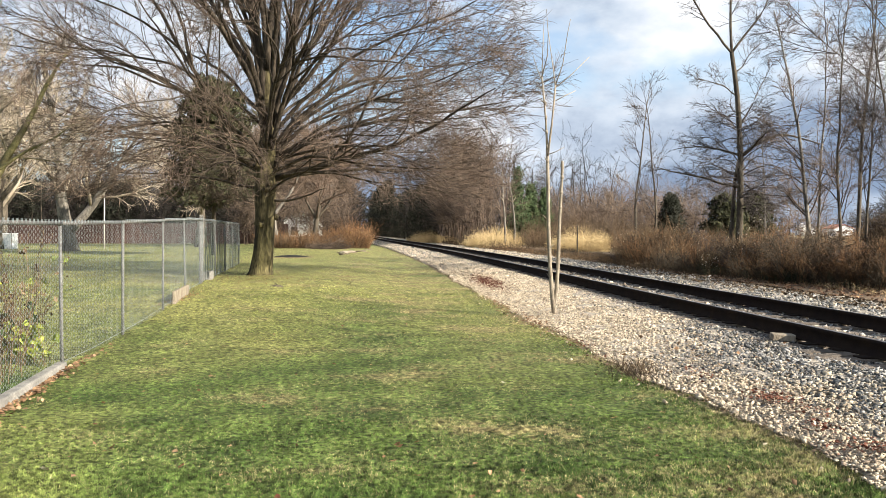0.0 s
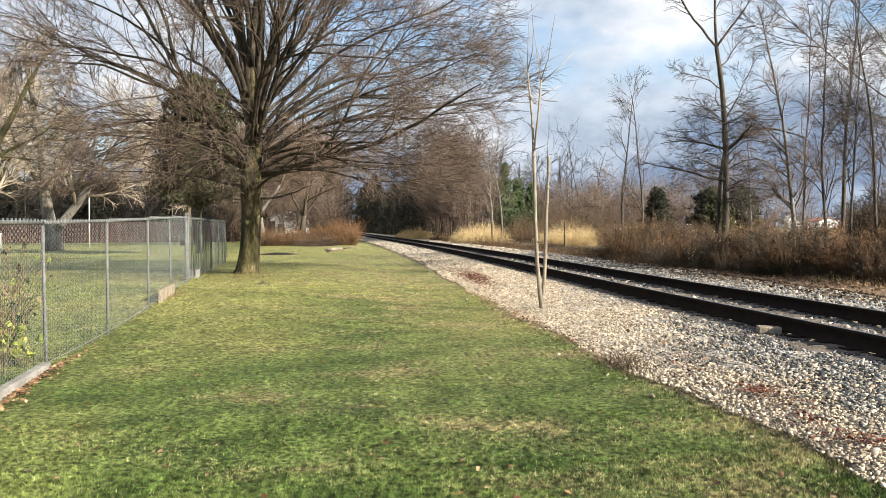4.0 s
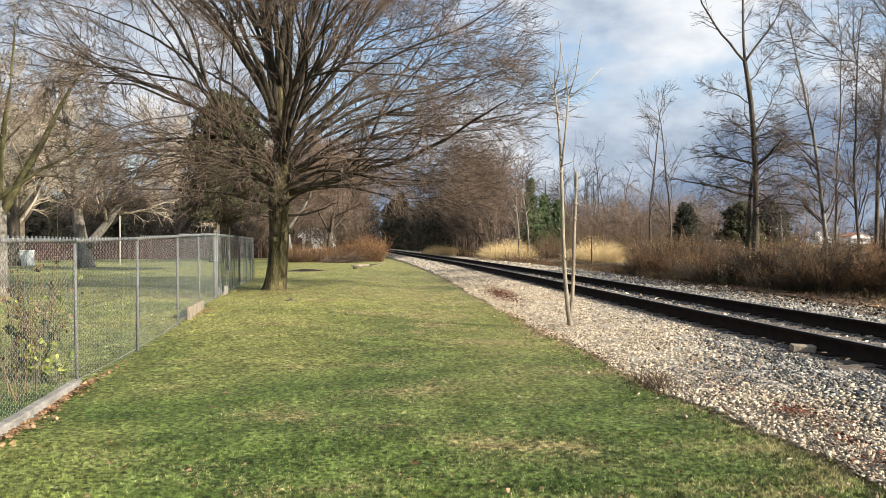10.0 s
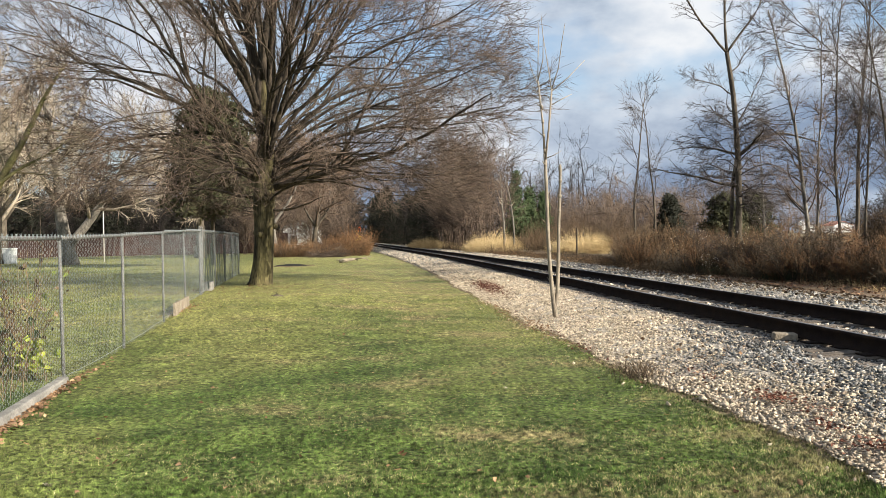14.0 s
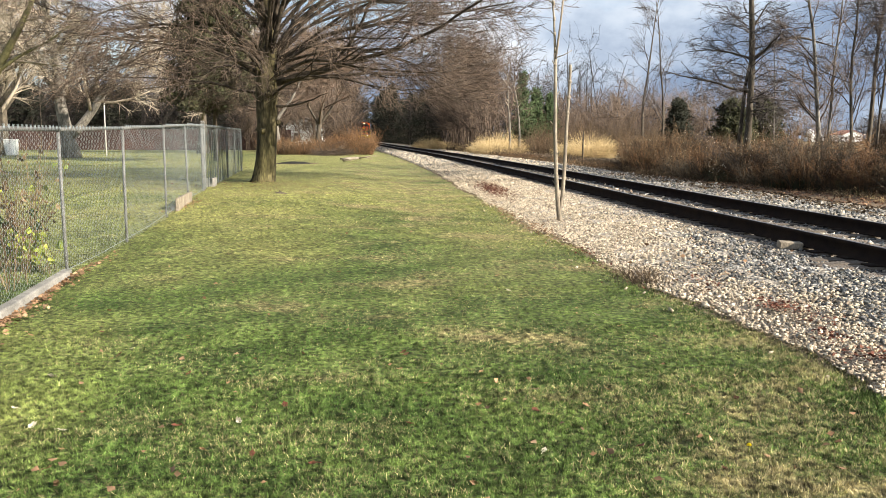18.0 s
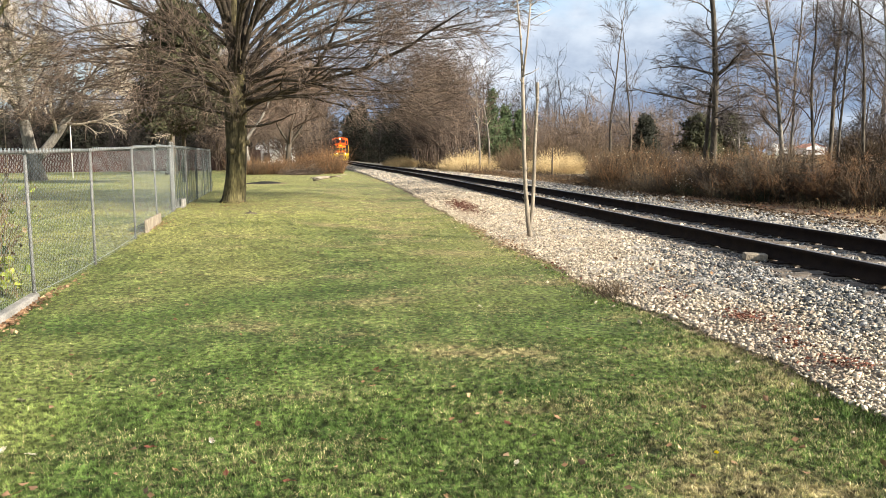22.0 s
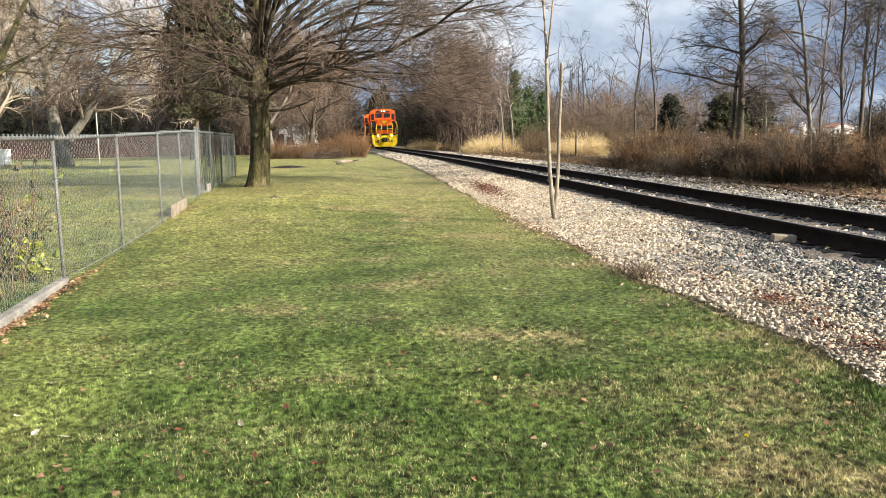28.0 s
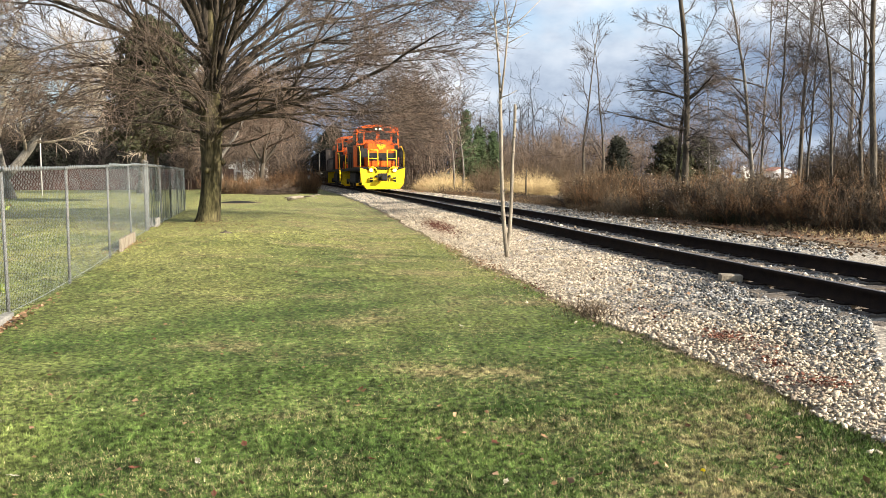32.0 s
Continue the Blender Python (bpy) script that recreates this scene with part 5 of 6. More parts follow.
def conifer(name, x, y, height, width, seed, material, label, tufts=2600, base=0.4, shape=1.0):
    rng = np.random.default_rng(seed)
    t = thing(name, label, "shrub" if "shrub" in name else "tree", m=pose(x, y, float(rise(x, y)) - 0.03))
    big = 1.1 if tufts > 5000 else 1.0 if tufts > 450 or height < 2 else 2.2
    tr = Tubes()
    tr.line([(0, 0, -0.1), (0.02, 0, height * 0.5), (0, 0, height * 0.96)], [0.14, 0.08, 0.02], 7)
    part("trunk", tr.mesh("trunk"), M_BARK, t)
    n = 150
    h = base + (height - base) * rng.uniform(0, 1, n)
    f = (h - base) / (height - base)
    reach = width * (1 - f) ** shape * rng.uniform(0.55, 1.1, n) + 0.08
    a = rng.uniform(0, 2 * np.pi, n)
    P, R = limbs(rng, np.stack([0 * h, 0 * h, h], 1), np.stack([np.cos(a), np.sin(a), 0.15 - 0.1 * f], 1), reach, np.full(n, 0.02), 6, 0.08, 0.03, 0.4)
    br = Tubes()
    br.add(P, R, 3)
    part("crown", br.mesh("crown"), M_BARK, t)
    i, j = rng.integers(0, n, tufts), rng.integers(1, 6, tufts)
    at = P[i, j] + rng.normal(0, 0.12, (tufts, 3))
    needles = Tubes()
    way = unit(rng.normal(0, 1, (tufts * 4, 3)) + np.array([0, 0, 0.4]))
    c = np.repeat(at, 4, 0) + rng.normal(0, 0.06, (tufts * 4, 3))
    Q = np.stack([c, c + way * 0.11 * big, c + way * 0.24 * big], 1)
    needles.add(Q, np.tile(big * np.array([0.016, 0.042, 0.010]), (len(Q), 1)), 2)
    part("foliage", needles.mesh("foliage"), material, t)
    return t


conifer("pine", 11.3, 74.0, 6.9, 1.7, 81, M_PINE, "young green pine among bare brush", 1300, 0.6, 1.0)
conifer("pine", 12.8, 75.5, 5.6, 1.6, 82, M_PINE, "young green pine among bare brush", 1100, 0.6, 1.0)
conifer("pine", 14.1, 76.0, 5.2, 1.4, 87, M_PINE, "young green pine among bare brush", 1000, 0.5, 1.0)
conifer("cedar", 19.9, 58.0, 3.9, 1.15, 83, M_CEDAR, "small dark green cedar in the field", 2000, 0.3, 0.62)
for x, y, h, w, seed in ((24.6, 60.0, 3.9, 1.9, 84), (27.4, 61.0, 4.0, 1.8, 88)):
    conifer("cedar", x, y, h, w, seed, M_OLIVE, "dark olive rounded evergreen at the field edge", 3000, 0.3, 0.40)
conifer("yard_evergreen", -9.35, 44.0, 8.9, 2.55, 85, M_OLIVE, "large olive-green evergreen tree behind the shade tree", 8000, 2.4, 0.30)


# ---- woods ----


def woods(name, seed, n, xs, ys, height, material, label, k=9, along=True, r=0.07):
    """A far stand of bare trees: stems, boughs and twigs in one mass."""
    rng = np.random.default_rng(seed)
    y = rng.uniform(*ys, n)
    x = rng.uniform(*xs, n) + (track_x(y) if along else 0)
    h = height * rng.uniform(0.55, 1.15, n)
    tubes = Tubes()
    s = np.stack([x, y, lift(y) - 0.1], 1)
    P, R = limbs(rng, s, np.stack([rng.normal(0, 0.08, n), rng.normal(0, 0.08, n), np.ones(n)], 1), h, h * r / 9 * rng.uniform(0.6, 1.5, n), 6, 0.06, 0.03, 0.2)
    tubes.add(P, R, 3)
    st, w, rad, tt = spawn(rng, P, R, k, t0=0.15, angle=0.65)
    P2, R2 = limbs(rng, st, w, np.repeat(h, k) * 0.30 * rng.uniform(0.5, 1.3, len(st)) * (1.2 - 0.6 * tt), np.maximum(rad * 0.5, 0.020), 4, 0.14, 0.05, 0.4)
    tubes.add(P2, R2, 2)
    st, w, rad, tt = spawn(rng, P2, R2, 7, t0=0.2, angle=0.7)
    P3, R3 = limbs(rng, st, w, rng.uniform(0.7, 2.0, len(st)), np.maximum(rad * 0.6, 0.015), 3, 0.2, 0.03, 0.5)
    tubes.add(P3, R3, 2)
    tagged(part(name, tubes.mesh(name), material), label, "woods", kind="stuff")


# the deep shade of these woods is painted into their twig colour
woods("woods_by_track", 91, 460, (4.6, 26), (88, 260), 10.5, M_SHADETWIG, "dark leafless woods along the far track")
woods("brown_woods", 191, 110, (4.8, 7.6), (68, 92), 9.2, M_TWIG, "brown leafless young woods beside the track", 12, r=0.045)
# near-black spruces added to stand for the shade inside these woods
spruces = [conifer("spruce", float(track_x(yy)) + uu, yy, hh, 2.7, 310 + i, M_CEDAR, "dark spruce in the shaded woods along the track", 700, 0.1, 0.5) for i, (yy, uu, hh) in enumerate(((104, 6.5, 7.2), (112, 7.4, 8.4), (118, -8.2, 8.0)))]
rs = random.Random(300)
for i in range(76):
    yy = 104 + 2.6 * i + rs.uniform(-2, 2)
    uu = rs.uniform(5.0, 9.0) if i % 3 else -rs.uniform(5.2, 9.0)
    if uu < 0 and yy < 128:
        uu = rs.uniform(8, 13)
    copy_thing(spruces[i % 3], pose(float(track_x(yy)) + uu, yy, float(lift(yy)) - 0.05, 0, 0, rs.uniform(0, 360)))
# taller row added, mostly hidden, to keep the sun off the distant train
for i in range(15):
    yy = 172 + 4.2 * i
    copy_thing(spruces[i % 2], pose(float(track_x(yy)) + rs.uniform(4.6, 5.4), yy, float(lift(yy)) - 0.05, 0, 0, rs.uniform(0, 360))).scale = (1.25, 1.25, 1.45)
# big copies added across the track's end to close the gap of sky
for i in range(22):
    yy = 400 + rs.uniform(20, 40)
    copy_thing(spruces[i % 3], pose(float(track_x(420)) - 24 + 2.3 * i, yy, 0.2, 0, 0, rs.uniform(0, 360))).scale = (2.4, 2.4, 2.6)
woods("woods_by_bend", 92, 430, (-40, -4.4), (130, 340), 12.5, M_SHADETWIG, "leafless woods beside the far track")
woods("woods_behind_lawn", 97, 190, (-22, -4.0), (92, 140), 14.5, M_TWIG, "brown leafless woods at the end of the lawn", 11)
woods("lawn_end_thicket", 197, 190, (-16, -4.6), (76, 110), 5.6, M_TWIG, "brown leafless thicket at the end of the lawn", 9, r=0.05)
woods("far_thicket", 93, 330, (14, 34), (62, 110), 5.0, M_TWIG, "brown leafless thicket behind the dry grass", 7, r=0.05)
woods("yard_woods", 94, 230, (-70, -12), (88, 125), 10.5, M_PALETWIG, "brown leafless trees behind the yard", 11, along=False)
woods("yard_thicket", 95, 400, (-65, -3.5), (86, 100), 6.0, M_SHADETWIG, "dark thicket behind the yard", 11, along=False, r=0.05)
woods("far_treeline", 96, 300, (70, 330), (300, 330), 8.0, M_SHADETWIG, "dark tree line at the far edge of the field", 7, along=False, r=0.25)
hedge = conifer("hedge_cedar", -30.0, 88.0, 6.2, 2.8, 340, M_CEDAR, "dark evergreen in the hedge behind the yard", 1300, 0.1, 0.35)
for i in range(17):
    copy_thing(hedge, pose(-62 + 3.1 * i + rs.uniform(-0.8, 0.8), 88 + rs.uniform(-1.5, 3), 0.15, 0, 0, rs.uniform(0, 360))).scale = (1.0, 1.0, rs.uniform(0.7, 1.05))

# ---- yard behind the fence ----
YARD = [(12, 0.6, 1.9, 0.45, 0.014, 4, 0.02), (10, 0.65, 1.0, 0.55, 0.010, 3, 0.0)]
for x, y, h, r, seed, lean, label in (
    (-19.75, 52.0, 14.0, 0.40, 101, (-0.12, 0), "large leafless yard tree with forked limbs"),
    (-27.0, 58.0, 13.0, 0.40, 102, (0.05, 0), "large leafless yard tree with forked limbs"),
    (-15.0, 66.0, 12.0, 0.36, 103, (0.0, 0), "leafless yard tree behind the lawn"),
    (-31.0, 68.0, 13.0, 0.36, 104, (0.0, 0), "leafless yard tree behind the lawn"),
    (-9.2, 66.0, 10.0, 0.30, 105, (-0.1, 0), "gnarled leafless yard tree beside a white house"),
    (-6.6, 70.0, 9.5, 0.24, 106, (0.1, 0), "gnarled leafless yard tree beside a white house"),
):
    tree("yard_tree", x, y, label, h, r, seed, M_PALEBARK if seed in (101, 105) else M_MIDBARK, M_GREYTWIG if seed < 105 else M_REDTWIG, lean=lean, bough_len=4.6, nb=15, plan=YARD, bough_angle=0.75, bough_from=0.22, trunk_top=0.9, stems=[(0.1, 0.95, 0.1, h * 0.65, 0.72), (0.35, -0.6, 0.3, h * 0.6, 0.6)] if seed == 101 else [(0.3, 0.7, 0.1, h * 0.6, 0.6), (0.35, -0.6, 0.3, h * 0.6, 0.6)], group="leafless yard trees")


def lichen_tree(x, y):
    rng = np.random.default_rng(107)
    t = thing("lichen_tree", "leafless yard tree with yellow lichen on its forked limbs", "tree", m=pose(x, y, float(rise(x, y)) - 0.05))
    tr, crown = Tubes(), Tubes()
    tr.line([(0, 0, 0), (0.0, 0, 0.3), (0.02, 0, 1.2), (0.0, 0, 2.2), (-0.05, 0, 2.7)], [0.34, 0.26, 0.22, 0.23, 0.12], 12)
    part("trunk", tr.mesh("trunk"), M_PALEBARK, t, smooth=True)
    rows = [((0.55, 0.1, 1.0), 2.0, 4.6, 0.13), ((0.1, 0, 1.0), 2.3, 5.5, 0.11), ((-0.5, 0.2, 1.0), 2.1, 5.0, 0.12), ((0.25, -0.3, 1.0), 2.4, 4.8, 0.09), ((0.7, -0.1, 0.6), 2.5, 3.0, 0.06)]
    for w, h, ln, r in rows:
        P, R = limbs(rng, np.array([[0.0, 0, h]]), np.array([w]), np.array([ln]), np.array([r]), 9, 0.07, 0.03, 0.2)
        one = Tubes()
        one.add(P, R, 7)
        part("limb", one.mesh("limb"), M_YELLOWBARK, t, smooth=True)
        twigs_on(rng, crown, P, R, [(9, 0.6, 1.5, 0.4, 0.012, 6, 0.03), (6, 0.65, 0.8, 0.5, 0.007, 5, 0.0), (4, 0.6, 0.4, 0.6, 0.004, 3, 0.0)])
    part("crown", crown.mesh("crown"), M_GREYTWIG, t)


lichen_tree(-10.6, 22.0)


def board_fence():
    f = thing("board_fence", "old red-brown wooden board fence behind the yard", "fence")
    front = []
    for k in range(15):
        x0 = -1.2 + 0.16 * k
        front += [(x0, 0.0), (x0 + 0.145, 0.0), (x0 + 0.147, 0.012), (x0 + 0.158, 0.012)]
    me = bpy.data.meshes.new("panel")
    bm = prism(front + [(1.2, 0.04), (-1.2, 0.04)], 2.0, "z")
    bm.to_mesh(me)
    bm.free()
    me.materials.append(M_REDWOOD)
    x = -60.0
    while x < -10:
        part("panel", me, M_REDWOOD, f, m=pose(x, 84 + 0.02 * x, 1.2))
        x += 2.42


board_fence()


def pole(x, y, h, r, material, label):
    t = Tubes()
    t.line([(0, 0, -0.3), (0, 0, h * 0.5), (0.02, 0, h), (0.02, 0, h + 0.02)], [r, r * 0.95, r * 0.85, r * 0.3], 8)
    tagged(part("pole", t.mesh("pole"), material, m=pose(x, y, 0.2)), label, "pole")


pole(-19.7, 58.0, 4.6, 0.042, M_POLE, "pale wooden pole standing in the yard")
pole(11.55, 51.0, 1.6, 0.05, M_MIDBARK, "short dark wooden stake in the dry grass")
pole(-23.5, 57.0, 6.4, 0.035, M_MIDBARK, "thin grey pole standing in the yard")


def white_house(x, y, w, d, h, name, label, wall=None, roof_h=1.6, roof=None):
    """A gabled house: walls with a gable end towards the track, two roof slopes, windows with panes."""
    t = thing(name, label, "house", m=pose(x, y, 0.1))
    part("wall", prism([(-w / 2, 0), (w / 2, 0), (w / 2, h), (0, h + roof_h), (-w / 2, h)], d), wall or M_WHITE, t)
    run, rise_ = w / 2 + 0.35, roof_h * (w / 2 + 0.35) / (w / 2)
    for sgn in (-1, 1):
        part("roof_slope", prism([(0, h + roof_h + 0.02), (sgn * run, h + roof_h - rise_ + 0.02), (sgn * run, h + roof_h - rise_ + 0.16), (0, h + roof_h + 0.18)], d + 0.6), roof or M_ROOF, t)
    for i in range(max(1, int(w / 2.2))):
        wx = -w / 2 + 1.1 + i * 2.2
        win = part("window", boxes((wx, -d / 2 - 0.02, h * 0.55, 0.8, 0.05, 1.0)), M_WHITE, t)
        part("pane", boxes((wx, -d / 2 - 0.05, h * 0.55, 0.66, 0.03, 0.86)), M_GLASS, win)


white_house(-9.3, 88.0, 3.6, 5.0, 2.5, "white_house", "small white house seen through bare trees", roof_h=0.75)
white_house(145.7, 262.0, 6.4, 7.0, 2.6, "farm_shed", "low white farm shed with a rust-red roof across the field", None, 1.2, M_REDSIDE)
white_house(136.6, 266.0, 4.0, 6.0, 2.2, "farm_house", "white farmhouse across the dry field", None, 1.5)
silo = Tubes()
silo.line([(0, 0, 0), (0, 0, 3.6), (0, 0, 4.2), (0, 0, 4.5)], [1.0, 1.0, 0.7, 0.1], 14)
tagged(part("silo", silo.mesh("silo"), M_WHITE, m=pose(133.6, 262.0, 0)), "small white silo across the dry field", "silo")


def white_bin(x, y):
    t = thing("storage_bin", "white storage bin with a lid in the yard", "bin", m=pose(x, y, 0.2))
    part("body", boxes((0, 0, 0.5, 1.05, 0.8, 1.0), bevel=0.04), M_WHITE, t)
    part("lid", boxes((0, -0.02, 1.04, 1.12, 0.86, 0.08), bevel=0.03), M_WHITE, t)


white_bin(-26.4, 58.5)
white_bin(-28.2, 59.0)

# ---- brush pile, log and burnt patch at the end of the lawn ----


def patch(seed, n, x0, x1, y0, y1):
    rng = np.random.default_rng(seed)
    x, y = rng.uniform(x0, x1, n), rng.uniform(y0, y1, n)
    return np.stack([x, y, rise(x, y)], 1)


shrubs("red_brush", patch(111, 1300, -9.8, -4.0, 60.5, 66), 1.15, M_REDBRUSH, "red-brown leafless brush at the end of the lawn", 112, 6, 2500, M_REDBRUSH, r=0.009, lean=0.4)
shrubs("red_brush", patch(113, 800, -4.6, -1.75, 61, 66), 1.75, M_REDBRUSH, "tall red-brown leafless brush at the end of the lawn", 114, 6, 2500, M_REDBRUSH, r=0.009, lean=0.4)
shrubs("brown_brush", patch(116, 700, -9.8, -2.2, 60, 67), 1.2, M_BRUSH, "brown leafless brush at the end of the lawn", 118, 7, 2500, M_BRUSH, r=0.009, lean=0.45, spread=0.4)


def cut_pile():
    rng = np.random.default_rng(115)
    t = Tubes()
    n = 170
    s = np.stack([rng.uniform(-5.2, -3.9, n), rng.uniform(57.8, 59.6, n), 0.15 + np.abs(rng.normal(0.12, 0.14, n))], 1)
    P, R = limbs(rng, s, np.stack([rng.normal(0, 1, n), rng.normal(0, 0.6, n), rng.normal(0, 0.12, n)], 1), rng.uniform(0.6, 1.5, n), rng.uniform(0.010, 0.024, n), 5, 0.16, 0, 0.4)
    t.add(P, R, 4)
    twigs_on(rng, t, P, R, [(6, 0.7, 0.7, 0.5, 0.008, 4, 0.0)])
    tagged(part("brush_heap", t.mesh("brush_heap"), M_TWIG), "brown heap of cut branches at the end of the lawn", "brush heap", kind="stuff")


cut_pile()


def fallen_limb():
    t = thing("fallen_limb", "pale broken tree limb lying on the grass", "log", m=pose(-2.75, 43.5, 0.22, 0, 0, 25))
    body, twig = Tubes(), Tubes()
    body.line([(0, 0, 0.05), (0.25, 0, 0.11), (0.6, 0.05, 0.13), (1.0, 0, 0.16)], [0.11, 0.10, 0.075, 0.04], 8)
    for a in ([(0.05, 0, 0.1), (-0.05, 0.2, 0.15), (0.02, 0.45, 0.05)], [(0.4, 0, 0.14), (0.8, 0.3, 0.2), (1.2, 0.4, 0.05)], [(0.9, 0, 0.15), (1.3, -0.2, 0.22), (1.75, -0.35, 0.3)], [(0.9, 0, 0.15), (1.4, 0.2, 0.18), (1.8, 0.3, 0.08)], [(0.1, 0, 0.08), (0.15, -0.3, 0.12), (0.3, -0.5, 0.02)]):
        twig.line(a, [0.04, 0.028, 0.012], 6)
    part("limb", body.mesh("limb"), M_SKIN, t, smooth=True)
    part("branch", twig.mesh("branch"), M_SKIN, t)


fallen_limb()


def mound(x, y, w, h, material, name, label, cat):
    bm = bmesh.new()
    rng = random.Random(117)
    rings = []
    for i in range(7):
        f = i / 6
        rings.append([bm.verts.new((math.cos(a * math.pi / 12) * w * (1 - f) * (1 + rng.uniform(-0.06, 0.06)), math.sin(a * math.pi / 12) * w * (1 - f), h * math.sin(f * math.pi / 2) + rng.uniform(-0.01, 0.01) - 0.02 * (i == 0))) for a in range(24)])
    for lo, hi in zip(rings, rings[1:]):
        for k in range(24):
            bm.faces.new((lo[k], lo[(k + 1) % 24], hi[(k + 1) % 24], hi[k]))
    tagged(part(name, bm, material, m=pose(x, y, float(rise(x, y))), smooth=True), label, cat)


mound(-4.85, 40.0, 0.98, 0.10, M_PIT, "ash_mound", "low mound of dark burnt soil on the lawn", "mound")
mound(-4.85, 40.02, 1.3, 0.03, M_TAN, "dead_grass_ring", "ring of dead straw-coloured grass round the burnt soil", "grass")

# ---- garden plants along the fence ----


def garden_plant(x, y, h, seed, label, leaf_mat, n=9, leaves=60, size=0.05):
    rng = np.random.default_rng(seed)
    t = thing("garden_plant", label, "plant", "garden plants behind the fence", m=pose(x, y, float(rise(x, y))))
    tubes = Tubes()
    s = np.stack([rng.normal(0, 0.1, n), rng.normal(0, 0.1, n), np.full(n, -0.02)], 1)
    P, R = limbs(rng, s, np.stack([rng.normal(0, 0.25, n), rng.normal(0, 0.25, n), np.ones(n)], 1), h * rng.uniform(0.6, 1.1, n), np.full(n, 0.005), 6, 0.1, 0.0, 0.4)
    tubes.add(P, R, 4)
    P2, R2 = twigs_on(rng, tubes, P, R, [(4, 0.7, h * 0.22, 0.6, 0.003, 4, 0.0)])
    part("stalk", tubes.mesh("stalk"), M_TAN, t)
    at = P2[rng.integers(0, len(P2), leaves), rng.integers(1, 4, leaves)]
    ob = scatter_leaves("foliage", at, size, leaf_mat, "", rng)
    for key in ("kind", "category", "label"):
        if key in ob:
            del ob[key]
    ob.parent = t


for i, (x, y, h, m_, lab, lv, sz) in enumerate((
    (-3.82, 8.95, 0.55, M_GREENLEAF, "yellow-green leafy plant behind the fence", 70, 0.05),
    (-3.95, 9.2, 0.45, M_GREENLEAF, "yellow-green leafy plant behind the fence", 50, 0.05),
    (-4.3, 9.6, 0.6, M_PINE, "dark green leafy plant behind the fence", 120, 0.06),
    (-4.45, 10.2, 1.45, M_TAN, "tall withered flower stalks behind the fence", 36, 0.035),
    (-4.15, 9.5, 1.3, M_TAN, "tall withered flower stalks behind the fence", 36, 0.035),
    (-4.35, 10.3, 1.35, M_GREENLEAF, "tall yellowing plant behind the fence", 22, 0.045),
    (-3.85, 8.5, 1.0, M_BRUSH, "brown withered plant behind the fence", 30, 0.028),
    (-4.9, 11.2, 1.2, M_BRUSH, "brown withered plant behind the fence", 30, 0.028),
    (-3.75, 8.0, 1.1, M_BRUSH, "brown withered plant behind the fence", 30, 0.028),
    (-4.6, 10.6, 1.1, M_TAN, "tall withered flower stalks behind the fence", 36, 0.035),
)):
    garden_plant(x, y, h, 120 + i, lab, m_, 9, lv, sz)


# ---- fallen leaves ----


def leaf_fall():
    rng = np.random.default_rng(130)
    n = 420
    y = 2.8 + 22 * rng.uniform(0, 1, n) ** 1.6
    x = rng.uniform(-1, 1, n) * (0.6 * y + 0.4)
    ok = (x < track_x(y) - 3.5) & (x > np.interp(y, [p[1] for p in POSTS], [p[0] for p in POSTS]) + 0.05)
    x, y = x[ok], y[ok]
    scatter_leaves("lawn_leaves", np.stack([x, y, rise(x, y) + 0.035], 1), 0.018, M_TANLEAF, "scattered brown fallen leaves on the lawn", rng, True)
    spots = []
    for cx, cy, sx, sy, k in ((-3.2 - 0.02, 7.0, 0.10, 1.3, 700), (2.50, 21.6, 0.16, 1.5, 2600), (3.06, 6.55, 0.07, 0.12, 150), (3.14, 6.2, 0.08, 0.22, 110), (2.98, 5.55, 0.07, 0.10, 80), (2.95, 5.05, 0.09, 0.10, 80), (3.08, 4.93, 0.07, 0.10, 80), (2.9, 7.8, 0.10, 0.25, 60), (3.3, 8.6, 0.4, 0.9, 60), (-4.0, 15.8, 0.1, 0.7, 260), (2.02, 15.3, 0.07, 1.2, 260), (2.2, 12.6, 0.07, 0.7, 200), (2.3, 10.2, 0.06, 0.8, 130), (-3.5, 21.8, 1.3, 1.1, 700)):
        px, py = rng.normal(cx, sx, k), rng.normal(cy, sy, k)
        if cx == -3.22:
            px = np.interp(py, [p[1] for p in POSTS], [p[0] for p in POSTS]) + 0.09 + np.abs(rng.normal(0, 0.08, k))
        u = px - track_x(py)
        pz = np.where(u > -3.4, lift(py) + np.interp(u, [-3.5, -2.4, -1.3], [0.0, 0.08, 0.135]) + 0.045, rise(px, py) + 0.03)
        spots.append(np.stack([px, py, pz], 1))
    edge = [spots.pop(11), spots.pop(10), spots.pop(9)]
    fence = [spots.pop(8), spots.pop(0)]
    scatter_leaves("edge_leaves", np.concatenate(edge), 0.016, M_TANLEAF, "tan fallen leaves caught along the edge of the gravel", rng, True)
    scatter_leaves("fence_leaves", np.concatenate(fence), 0.022, M_TANLEAF, "drift of tan fallen leaves along the foot of the fence", rng, True)
    scatter_leaves("drifted_leaves", np.concatenate(spots), 0.014, M_LEAF, "drifts of red-brown fallen leaves on the gravel", rng, True)


